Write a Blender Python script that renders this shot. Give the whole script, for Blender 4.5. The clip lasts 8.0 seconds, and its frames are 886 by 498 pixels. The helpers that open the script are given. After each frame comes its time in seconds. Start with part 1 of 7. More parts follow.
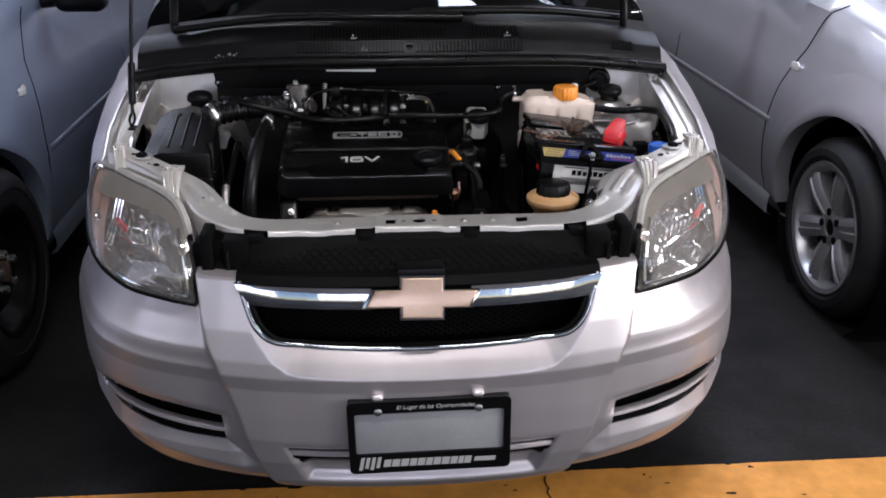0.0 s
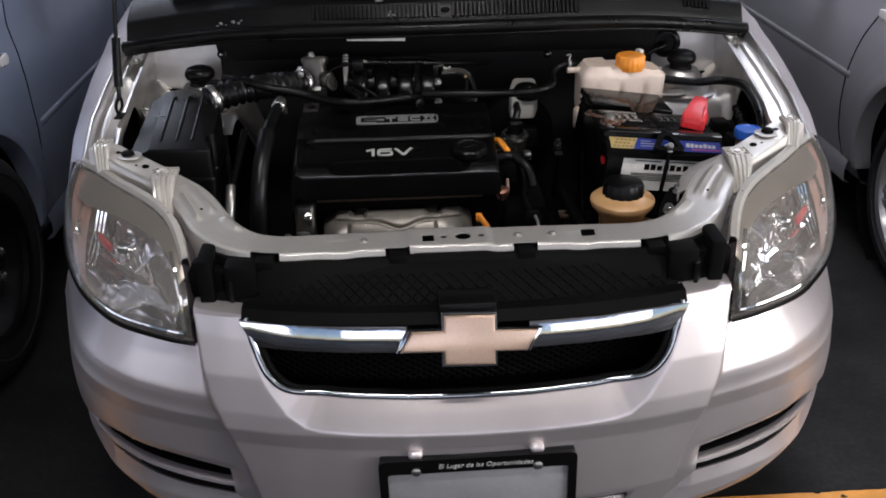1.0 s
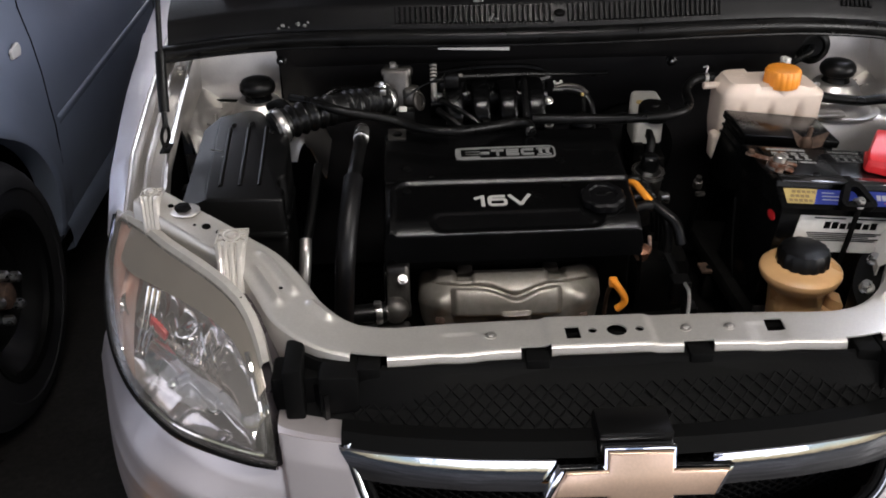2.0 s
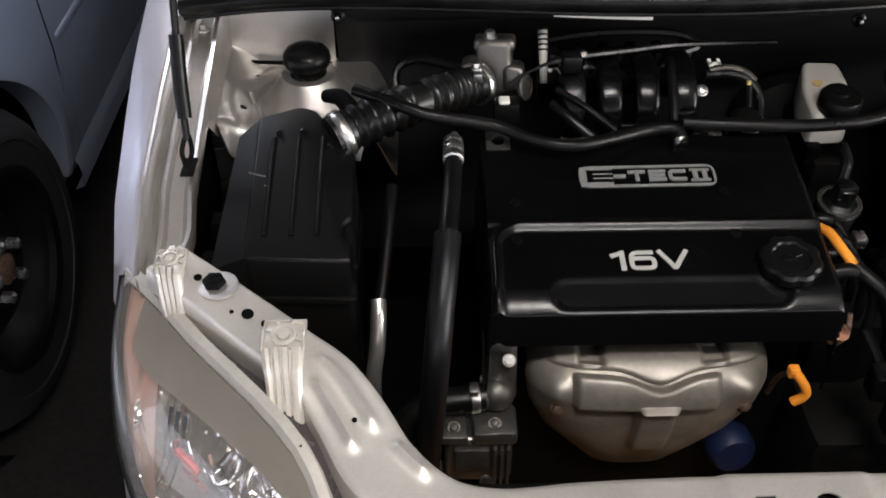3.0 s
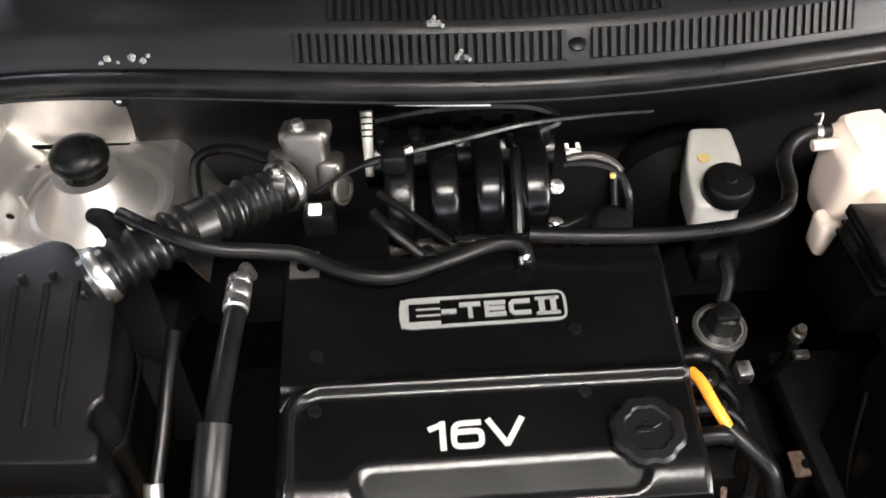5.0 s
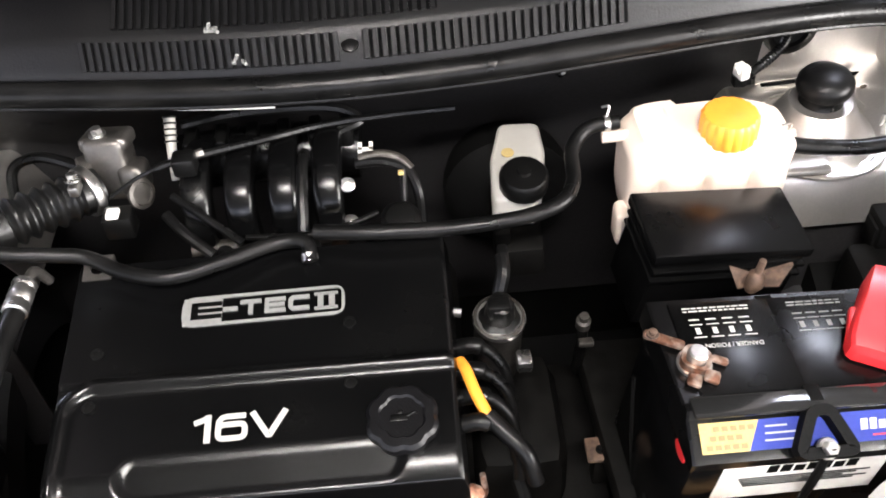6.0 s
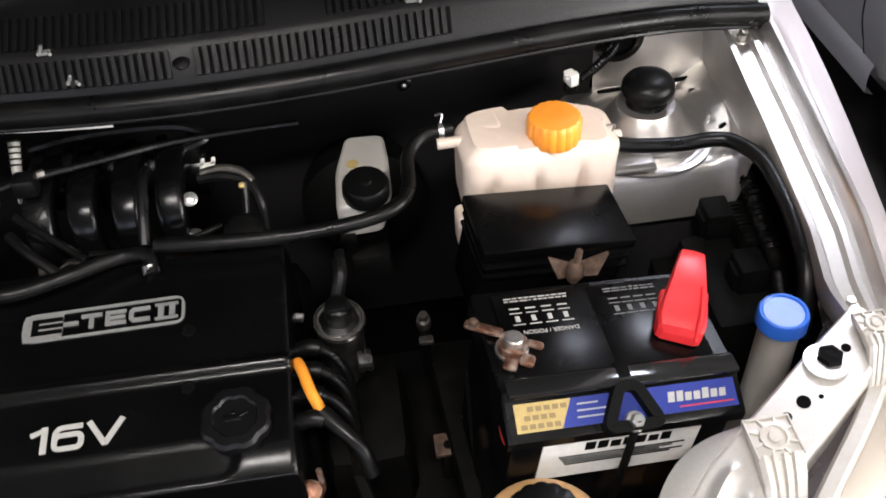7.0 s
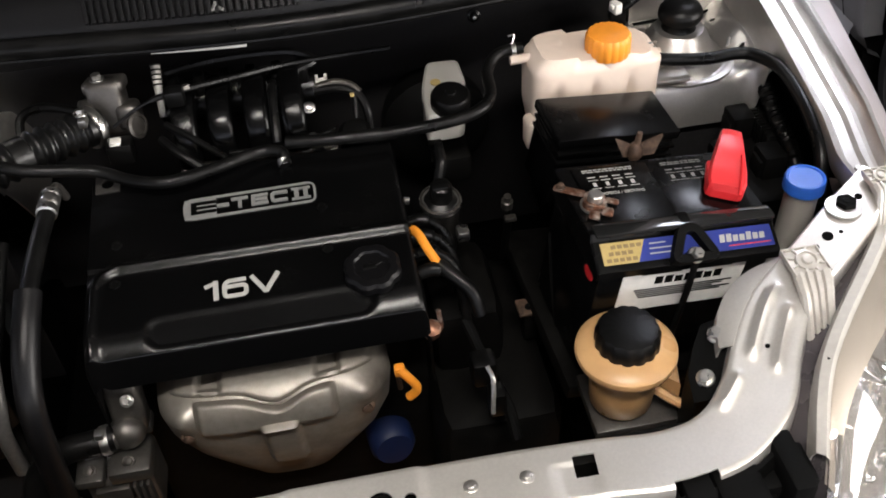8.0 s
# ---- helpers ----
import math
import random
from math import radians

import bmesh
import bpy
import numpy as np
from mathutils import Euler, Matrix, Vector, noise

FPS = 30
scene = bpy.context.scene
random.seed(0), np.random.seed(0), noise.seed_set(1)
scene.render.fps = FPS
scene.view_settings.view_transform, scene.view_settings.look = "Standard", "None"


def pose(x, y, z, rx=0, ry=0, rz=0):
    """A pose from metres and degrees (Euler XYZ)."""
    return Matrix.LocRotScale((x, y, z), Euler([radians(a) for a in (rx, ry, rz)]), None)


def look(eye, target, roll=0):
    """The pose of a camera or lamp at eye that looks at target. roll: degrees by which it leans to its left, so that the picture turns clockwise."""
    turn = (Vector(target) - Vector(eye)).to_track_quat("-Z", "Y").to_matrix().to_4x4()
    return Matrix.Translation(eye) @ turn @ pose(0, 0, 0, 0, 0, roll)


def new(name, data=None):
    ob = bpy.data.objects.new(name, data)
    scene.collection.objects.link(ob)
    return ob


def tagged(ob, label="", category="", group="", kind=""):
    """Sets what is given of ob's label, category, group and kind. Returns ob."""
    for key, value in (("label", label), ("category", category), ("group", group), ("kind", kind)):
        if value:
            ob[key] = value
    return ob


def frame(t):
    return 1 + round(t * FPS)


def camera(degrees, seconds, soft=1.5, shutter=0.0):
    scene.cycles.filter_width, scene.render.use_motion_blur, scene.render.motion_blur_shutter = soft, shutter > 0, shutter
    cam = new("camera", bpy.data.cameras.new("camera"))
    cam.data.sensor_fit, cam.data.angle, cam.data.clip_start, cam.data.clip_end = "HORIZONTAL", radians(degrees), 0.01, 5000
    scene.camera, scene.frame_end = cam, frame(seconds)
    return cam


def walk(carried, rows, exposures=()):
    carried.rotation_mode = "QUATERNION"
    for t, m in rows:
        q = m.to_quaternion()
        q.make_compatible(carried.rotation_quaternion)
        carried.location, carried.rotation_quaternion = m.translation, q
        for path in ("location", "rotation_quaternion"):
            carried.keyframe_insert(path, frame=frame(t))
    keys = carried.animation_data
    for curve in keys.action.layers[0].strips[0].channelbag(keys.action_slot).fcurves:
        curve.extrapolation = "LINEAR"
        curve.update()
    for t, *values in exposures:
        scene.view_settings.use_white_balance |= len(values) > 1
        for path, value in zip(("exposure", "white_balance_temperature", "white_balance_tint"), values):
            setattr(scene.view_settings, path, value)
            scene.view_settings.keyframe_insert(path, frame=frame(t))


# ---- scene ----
cam = camera(50.0, 8.0, soft=1.8)
EXPOSURES = [(0.0, -0.75, 6000, 13), (1.0, -0.88, 6200, 11), (1.5, -0.80, 6350, 10), (3.0, -0.2, 6500, 10), (3.5, 0.0, 6550, 8), (4.0, 0.42, 6500, 9), (4.5, 0.9, 6550, 8), (6.0, 1.3, 6450, 10), (6.5, 0.7, 6400, 10), (7.0, 0.2, 6450, 10), (7.5, -0.15, 6450, 9), (8.0, -0.15, 6600, 9)]
PATH = [
    (0, (-0.076, -1.579, 1.455), (0.056, 0.258, 0.674), 0.1),
    (0.5, (-0.069, -1.409, 1.446), (0.057, 0.398, 0.599), -0.9),
    (1, (-0.088, -1.199, 1.458), (-0.014, 0.579, 0.546), -1.2),
    (1.5, (-0.165, -1.009, 1.479), (-0.101, 0.73, 0.495), -1.3),
    (1.7, (-0.206, -0.929, 1.482), (-0.135, 0.809, 0.494), -1.1),
    (3, (-0.349, -0.284, 1.519), (-0.346, 1.209, 0.189), -1.0),
    (3.5, (-0.363, -0.123, 1.527), (-0.385, 1.298, 0.12), -4.0),
    (4, (-0.36, -0.015, 1.53), (-0.284, 1.391, 0.11), -2.1),
    (4.5, (-0.277, 0.029, 1.527), (-0.203, 1.402, 0.074), -1.7),
    (4.7, (-0.226, 0.032, 1.53), (-0.17, 1.413, 0.084), -1.9),
    (5.8, (0.042, 0.0, 1.548), (0.036, 1.371, 0.092), -4.0),
    (6, (0.087, -0.009, 1.539), (0.087, 1.379, 0.099), -5.1),
    (6.5, (0.157, -0.035, 1.54), (0.233, 1.399, 0.148), -5.6),
    (7, (0.192, -0.071, 1.533), (0.322, 1.36, 0.142), -4.1),
    (7.5, (0.157, -0.15, 1.541), (0.381, 1.214, 0.096), -3.4),
    (8, (0.016, -0.307, 1.58), (0.205, 1.13, 0.202), -4.0),
]
walk(cam, [(t, look(eye, target, roll)) for t, eye, target, roll in PATH], EXPOSURES)

# ---- light ----
world = bpy.data.worlds.new("overcast_sky")
scene.world = world
world.use_nodes = True
wn = world.node_tree
sky = wn.nodes.new("ShaderNodeTexSky")
sky.sky_type = "NISHITA"
sky.sun_disc = False
sky.sun_elevation, sky.sun_rotation = radians(50), radians(160)
wn.links.new(sky.outputs["Color"], wn.nodes["Background"].inputs["Color"])
wn.nodes["Background"].inputs["Strength"].default_value = 0.14


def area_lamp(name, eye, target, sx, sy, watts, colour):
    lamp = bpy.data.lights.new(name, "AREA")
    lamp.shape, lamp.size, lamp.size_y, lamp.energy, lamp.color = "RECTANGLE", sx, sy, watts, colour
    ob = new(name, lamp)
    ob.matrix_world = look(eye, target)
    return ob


# daylight through the bays of the open front and the open ends of both sides, assumed roof lights over the cabins,
# ceiling tubes
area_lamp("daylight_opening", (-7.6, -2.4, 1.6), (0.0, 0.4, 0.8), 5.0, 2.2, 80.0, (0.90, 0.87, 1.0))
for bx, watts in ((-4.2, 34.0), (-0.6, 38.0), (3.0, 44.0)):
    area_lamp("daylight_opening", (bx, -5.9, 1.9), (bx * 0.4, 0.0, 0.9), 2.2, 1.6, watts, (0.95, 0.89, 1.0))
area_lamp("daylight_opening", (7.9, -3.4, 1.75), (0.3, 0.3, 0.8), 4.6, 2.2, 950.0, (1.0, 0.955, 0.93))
# unseen, added: right one for the scuttle sheen, left one brightens the left car
ROOF_LIGHTS = [(1.1, 2.0, 95.0), (-2.4, 3.2, 75.0)]
for tx, ty, tw in ROOF_LIGHTS:
    area_lamp("assumed_roof_light", (tx, ty, 2.86), (tx, ty, 0.0), 1.5, 0.6, tw, (0.82, 0.86, 1.0))
TUBES = [(2.9, -1.6, 60.0), (0.1, -0.7, 75.0), (1.3, 3.5, 14.0), (-1.0, 3.5, 14.0)]
for tx, ty, tw in TUBES:
    area_lamp("tube_light", (tx, ty, 2.84), (tx, ty, 0.0), 1.2, 0.16, tw, (1.0, 0.955, 0.905))


# ---- materials ----
def surface(name, colour, rough=0.5, metal=0.0, grain=0.0, scale=40.0, bump=0.0, coat=0.0, stain=0.0, stain_scale=6.0, ior=1.5, stain_colour=None, rough_var=0.0, spec=0.5):
    m = bpy.data.materials.new(name)
    m.use_nodes = True
    t = m.node_tree
    b = t.nodes["Principled BSDF"]
    b.inputs["Roughness"].default_value, b.inputs["Metallic"].default_value = rough, metal
    b.inputs["IOR"].default_value = ior
    b.inputs["Specular IOR Level"].default_value = spec
    b.inputs["Coat Weight"].default_value, b.inputs["Coat Roughness"].default_value = coat, 0.04
    b.inputs["Base Color"].default_value = (*colour, 1)
    co = t.nodes.new("ShaderNodeTexCoord")
    fine = t.nodes.new("ShaderNodeTexNoise")
    fine.inputs["Scale"].default_value, fine.inputs["Detail"].default_value = scale, 6
    t.links.new(co.outputs["Object"], fine.inputs["Vector"])
    large = t.nodes.new("ShaderNodeTexNoise")
    large.inputs["Scale"].default_value, large.inputs["Detail"].default_value = stain_scale, 5
    t.links.new(co.outputs["Object"], large.inputs["Vector"])
    last = None
    if grain:
        r = t.nodes.new("ShaderNodeMapRange")
        r.inputs["From Min"].default_value, r.inputs["From Max"].default_value = 0.3, 0.7
        r.inputs["To Min"].default_value, r.inputs["To Max"].default_value = 1 - grain, 1 + grain
        t.links.new(fine.outputs["Fac"], r.inputs["Value"])
        mul = t.nodes.new("ShaderNodeVectorMath")
        mul.operation = "SCALE"
        mul.inputs[0].default_value = colour
        t.links.new(r.outputs["Result"], mul.inputs["Scale"])
        last = mul.outputs["Vector"]
        t.links.new(last, b.inputs["Base Color"])
    if stain:
        r = t.nodes.new("ShaderNodeMapRange")
        r.inputs["From Min"].default_value, r.inputs["From Max"].default_value = 0.45, 0.72
        r.inputs["To Max"].default_value = stain
        t.links.new(large.outputs["Fac"], r.inputs["Value"])
        mix = t.nodes.new("ShaderNodeMix")
        mix.data_type = "RGBA"
        t.links.new(r.outputs["Result"], mix.inputs["Factor"])
        if last:
            t.links.new(last, mix.inputs[6])
        else:
            mix.inputs[6].default_value = (*colour, 1)
        mix.inputs[7].default_value = (*(stain_colour or [c * 0.45 for c in colour]), 1)
        t.links.new(mix.outputs[2], b.inputs["Base Color"])
    if rough_var:
        r = t.nodes.new("ShaderNodeMapRange")
        r.inputs["From Min"].default_value, r.inputs["From Max"].default_value = 0.3, 0.7
        r.inputs["To Min"].default_value, r.inputs["To Max"].default_value = max(0.02, rough - rough_var), rough + rough_var
        t.links.new(large.outputs["Fac"], r.inputs["Value"])
        t.links.new(r.outputs["Result"], b.inputs["Roughness"])
    if bump:
        bm_ = t.nodes.new("ShaderNodeBump")
        bm_.inputs["Strength"].default_value, bm_.inputs["Distance"].default_value = bump, 0.002
        t.links.new(fine.outputs["Fac"], bm_.inputs["Height"])
        t.links.new(bm_.outputs["Normal"], b.inputs["Normal"])
    return m


def clear(name, tint, gloss_rough=0.03, ior=1.5, haze=0.0):
    """A thin clear sheet: light goes straight through, the surface mirrors by its Fresnel share."""
    m = bpy.data.materials.new(name)
    m.use_nodes = True
    t = m.node_tree
    t.nodes.remove(t.nodes["Principled BSDF"])
    a, g, mix, lw, pw, ad = (t.nodes.new("ShaderNode" + n) for n in ("BsdfTransparent", "BsdfGlossy", "MixShader", "LayerWeight", "Math", "Math"))
    a.inputs["Color"].default_value = (*tint, 1)
    g.inputs["Roughness"].default_value = gloss_rough
    pw.operation, ad.operation = "POWER", "MULTIPLY_ADD"
    pw.inputs[1].default_value = 4.0
    ad.inputs[1].default_value, ad.inputs[2].default_value = 0.8, ((ior - 1) / (ior + 1)) ** 2
    t.links.new(lw.outputs["Facing"], pw.inputs[0])
    t.links.new(pw.outputs["Value"], ad.inputs[0])
    t.links.new(ad.outputs["Value"], mix.inputs["Fac"])
    t.links.new(a.outputs["BSDF"], mix.inputs[1])
    t.links.new(g.outputs["BSDF"], mix.inputs[2])
    out = mix
    if haze:
        d, mix2 = t.nodes.new("ShaderNodeBsdfDiffuse"), t.nodes.new("ShaderNodeMixShader")
        d.inputs["Color"].default_value = (0.7, 0.68, 0.62, 1)
        mix2.inputs["Fac"].default_value = haze
        t.links.new(mix.outputs["Shader"], mix2.inputs[1])
        t.links.new(d.outputs["BSDF"], mix2.inputs[2])
        out = mix2
    t.links.new(out.outputs["Shader"], t.nodes["Material Output"].inputs["Surface"])
    return m


def glowing(name, colour, strength):
    m = bpy.data.materials.new(name)
    m.use_nodes = True
    b = m.node_tree.nodes["Principled BSDF"]
    b.inputs["Base Color"].default_value = (0.8, 0.8, 0.8, 1)
    b.inputs["Emission Color"].default_value = (*colour, 1)
    b.inputs["Emission Strength"].default_value = strength
    return m


SILVER = surface("silver_paint", (0.62, 0.565, 0.56), 0.38, 0.74, grain=0.03, scale=900, coat=0.4, rough_var=0.05, stain=0.10, stain_scale=9)
INNER = surface("silver_inner_paint", (0.57, 0.545, 0.515), 0.38, 0.92, grain=0.04, scale=300, coat=0.25, stain=0.28, stain_scale=11, rough_var=0.1)
# same paint as INNER, paler and less metallic to put in the member's brightness
MEMBER_LIT = surface("silver_inner_paint_lit", (0.63, 0.60, 0.56), 0.42, 0.66, grain=0.04, scale=300, coat=0.3, stain=0.22, stain_scale=11, rough_var=0.1)
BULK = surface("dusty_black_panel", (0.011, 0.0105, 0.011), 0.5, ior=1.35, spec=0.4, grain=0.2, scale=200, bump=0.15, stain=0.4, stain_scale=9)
SILVER_R = surface("silver_paint_neighbour", (0.60, 0.60, 0.63), 0.36, 0.75, coat=1.0, rough_var=0.04, stain=0.04)
BLUE_SILVER = surface("blue_silver_paint", (0.36, 0.42, 0.54), 0.36, 0.65, coat=1.0, rough_var=0.04, stain=0.04)
PLASTIC = surface("black_plastic", (0.0024, 0.0024, 0.0024), 0.34, ior=1.36, spec=0.4, grain=0.2, scale=500, bump=0.12, stain=0.2, stain_scale=14, stain_colour=(0.006, 0.0058, 0.0055), rough_var=0.05)
COVER = surface("black_cover_plastic", (0.0017, 0.0017, 0.0018), 0.24, ior=1.32, grain=0.15, scale=900, bump=0.04, stain=0.3, stain_scale=10, stain_colour=(0.003, 0.0029, 0.0027), rough_var=0.05)
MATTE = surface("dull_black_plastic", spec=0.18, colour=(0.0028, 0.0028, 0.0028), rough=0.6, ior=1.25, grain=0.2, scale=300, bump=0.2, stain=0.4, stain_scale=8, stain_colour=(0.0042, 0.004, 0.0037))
RUBBER = surface("black_rubber", spec=0.25, colour=(0.0026, 0.0026, 0.0026), rough=0.34, ior=1.42, grain=0.25, scale=250, bump=0.15, stain=0.4, stain_scale=20, stain_colour=(0.010, 0.0095, 0.009), rough_var=0.1)
SCUTTLE = surface("satin_black_plastic", (0.0030, 0.0029, 0.0033), 0.40, ior=1.36, spec=0.4, grain=0.2, scale=400, bump=0.15, stain=0.3, stain_scale=9, stain_colour=(0.009, 0.0085, 0.008), rough_var=0.06)
TYRE = surface("tyre_rubber", (0.006, 0.006, 0.007), 0.6, spec=0.35, grain=0.2, scale=200, bump=0.2, stain=0.4, stain_colour=(0.022, 0.021, 0.019))
CHROME = surface("chrome", (0.80, 0.81, 0.84), 0.06, 1.0, scale=22, bump=0.22, stain=0.15, stain_scale=30, rough_var=0.03)
DARKCHROME = surface("smoked_chrome", (0.40, 0.41, 0.43), 0.14, 1.0, scale=22, bump=0.15, stain=0.2, stain_scale=30, rough_var=0.04)
GOLD = surface("gold_badge", (0.66, 0.47, 0.35), 0.33, 0.75, grain=0.05, scale=300, coat=0.4, rough_var=0.06)
STEEL = surface("bare_steel", (0.55, 0.54, 0.52), 0.32, 1.0, grain=0.15, scale=150, bump=0.15, stain=0.4, stain_scale=40, rough_var=0.1)
CAST = surface("cast_aluminium", (0.14, 0.131, 0.122), 0.38, 0.85, grain=0.12, scale=260, bump=0.15, stain=0.5, stain_scale=25, rough_var=0.1)
SHIELD = surface("stamped_heat_shield", (0.29, 0.265, 0.235), 0.5, 0.65, grain=0.1, scale=120, bump=0.1, stain=0.55, stain_scale=16, stain_colour=(0.14, 0.12, 0.10), rough_var=0.1)
GREASE = surface("oily_engine_metal", (0.05, 0.045, 0.04), 0.45, 0.6, grain=0.5, scale=90, bump=0.5, stain=0.5, stain_scale=20, rough_var=0.15)
# grimy metal, its near-black base also carries the shade deep in the bay
BAY_SHADE = surface("grimy_metal_bay_shade", (0.0032, 0.0030, 0.0028), 0.6, 0.0, ior=1.25, spec=0.25, grain=0.5, scale=60, bump=0.4, stain=0.4, stain_scale=12)
COPPER = surface("corroded_copper", (0.20, 0.095, 0.06), 0.42, 0.85, grain=0.5, scale=160, bump=0.6, stain=0.85, stain_scale=75, stain_colour=(0.60, 0.52, 0.45))
RUST = surface("rusty_steel", (0.085, 0.052, 0.036), 0.7, 0.4, grain=0.5, scale=120, bump=0.4, stain=0.5, stain_scale=40)
TANK = surface("milky_plastic", (0.70, 0.58, 0.495), 0.38, grain=0.03, scale=80, stain=0.12, stain_scale=14, stain_colour=(0.6, 0.45, 0.34), rough_var=0.05)
GREYMILK = surface("greyish_milky_plastic", (0.34, 0.325, 0.30), 0.4, grain=0.03, scale=80, stain=0.3, stain_scale=20)
MILK = surface("white_plastic", (0.72, 0.70, 0.66), 0.4, grain=0.03, scale=80, stain=0.2, stain_scale=20)
AMBER = surface("amber_plastic", (0.56, 0.33, 0.15), 0.32, grain=0.06, scale=60, stain=0.35, stain_scale=14, stain_colour=(0.34, 0.17, 0.06), rough_var=0.06)
ORANGE = surface("orange_plastic", (0.85, 0.30, 0.03), 0.42, grain=0.04, scale=90, stain=0.15, stain_scale=30)
REDGLASS = surface("faded_red_reflector", (0.60, 0.08, 0.09), 0.3, stain=0.35, stain_scale=60, stain_colour=(0.6, 0.45, 0.45))
RED = surface("red_plastic", (0.62, 0.025, 0.03), 0.35, grain=0.04, scale=90, stain=0.2, stain_scale=30)
CLEARSTRIP = surface("smoky_clear_plastic", (0.010, 0.010, 0.010), 0.10, coat=0.5, rough_var=0.08)
BLUE = surface("blue_plastic", (0.022, 0.11, 0.50), 0.32, grain=0.04, scale=90, stain=0.2, stain_scale=30)
INK_W = surface("white_print", (0.36, 0.35, 0.335), 0.6, spec=0.1, grain=0.08, scale=300)
BADGE = surface("grey_badge_paint", (0.17, 0.17, 0.165), 0.6, 0.0, spec=0.1, grain=0.08, scale=300)
PAPER = surface("label_white", (0.66, 0.65, 0.62), 0.45, grain=0.05, scale=200, stain=0.3, stain_scale=40)
DARKBLUE = surface("dark_blue_paint", (0.002, 0.007, 0.035), 0.5, stain=0.4)
L_BLUE = surface("label_blue", (0.022, 0.034, 0.19), 0.5, ior=1.25, grain=0.05, scale=200)
L_DIM = surface("label_dark_gold", (0.16, 0.11, 0.045), 0.4, grain=0.1, scale=200)
L_GOLD = surface("label_gold", (0.36, 0.27, 0.11), 0.5, ior=1.25, grain=0.1, scale=200)
# black for print and gaps, and for the painted shade of uncut holes
INK_SHADE = surface("black_print_and_hole_shade", (0.0015, 0.0015, 0.0015), 0.8, ior=1.15)
PLATE = surface("blank_plate_grey", (0.33, 0.325, 0.33), 0.42, 0.2, grain=0.04, scale=120, stain=0.2, stain_scale=9)
YELLOW = surface("worn_yellow_floor_paint", (0.70, 0.305, 0.05), 0.6, grain=0.10, scale=30, bump=0.2, stain=0.35, stain_scale=9, stain_colour=(0.30, 0.13, 0.03), rough_var=0.15)
ASPHALT = surface("dark_worn_concrete", spec=0.22, colour=(0.0105, 0.0093, 0.0086), rough=0.68, grain=0.45, scale=70, bump=0.35, stain=0.8, stain_scale=3.2, stain_colour=(0.0040, 0.0038, 0.0038), rough_var=0.18)
PLASTER = surface("grey_plaster", (0.30, 0.29, 0.28), 0.8, grain=0.1, scale=30, bump=0.3, stain=0.5, stain_scale=1.2)
LENS = clear("clear_polycarbonate", (0.97, 0.96, 0.94), 0.03, 1.5, haze=0.05)
GLASS = clear("dark_window_glass", (0.10, 0.12, 0.13), 0.02, 1.55)
REFLECTOR = surface("lamp_reflector", (0.86, 0.84, 0.86), 0.10, 0.9, rough_var=0.06, stain=0.15, stain_scale=30)
LAMPDARK = surface("lamp_chamber", (0.13, 0.115, 0.122), 0.25, 0.6, rough_var=0.08, stain=0.3, stain_scale=25)
BEZEL = surface("brown_grey_lamp_bezel", (0.42, 0.375, 0.34), 0.34, 0.7, grain=0.05, scale=200, coat=0.1, stain=0.2, stain_scale=14)
INDICATOR = surface("indicator_red_lens", (0.52, 0.38, 0.35), 0.25, 0.2, coat=0.5, stain=0.6, stain_scale=12, stain_colour=(0.5, 0.16, 0.08))
CREAM = surface("cream_plastic_strip", (0.36, 0.34, 0.31), 0.5, grain=0.05, scale=150, stain=0.25, stain_scale=18)
FLUSH = surface("pale_lamp_bezel", (0.52, 0.49, 0.45), 0.35, 0.3, grain=0.05, scale=200, coat=0.4)
ALLOY = surface("alloy_wheel_paint", (0.36, 0.36, 0.365), 0.35, 0.7, grain=0.05, scale=200, stain=0.3, stain_scale=12, coat=0.3)
HOSEGREY = surface("grey_hose_metal", (0.45, 0.44, 0.42), 0.3, 0.9, grain=0.1, scale=200)
TRUNK = surface("shiny_black_rubber", (0.0028, 0.0028, 0.0028), 0.34, ior=1.42, grain=0.2, scale=300, bump=0.1, stain=0.3, stain_scale=20, stain_colour=(0.006, 0.0058, 0.0055), rough_var=0.06)
TUBE = glowing("lit_tube", (1.0, 0.95, 0.86), 6.0)
WINDOWPANE = glowing("daylit_window_pane", (0.95, 0.97, 1.0), 7.0)
DAYPANEL = glowing("daylit_roof_sheet", (0.82, 0.88, 1.0), 2.0)


# ---- mesh tools: a shape is (points, faces) ----
def join(*shapes):
    V, F = [], []
    for v, f in shapes:
        n = len(V)
        V += list(v)
        F += [tuple(i + n for i in q) for q in f]
    return V, F


def moved(shape, m):
    return [tuple(m @ Vector(p)) for p in shape[0]], shape[1]


def mirrored(shape):
    return [(-x, y, z) for x, y, z in shape[0]], [tuple(reversed(q)) for q in shape[1]]


def part(name, shape, material, parent=None, label="", sharp=38):
    me = bpy.data.meshes.new(name)
    me.from_pydata([tuple(p) for p in shape[0]], [], [tuple(q) for q in shape[1]])
    me.validate()
    me.shade_smooth()
    me.set_sharp_from_angle(angle=radians(sharp))
    me.materials.append(material)
    ob = new(name, me)
    if parent:
        ob.parent = parent
        ob.matrix_parent_inverse = parent_rest(parent).inverted()
    if label:
        ob["label"] = label
    return ob


def parent_rest(ob):
    m = ob.matrix_basis.copy()
    while ob.parent:
        m = ob.matrix_parent_inverse @ m
        ob = ob.parent
        m = ob.matrix_basis @ m
    return m


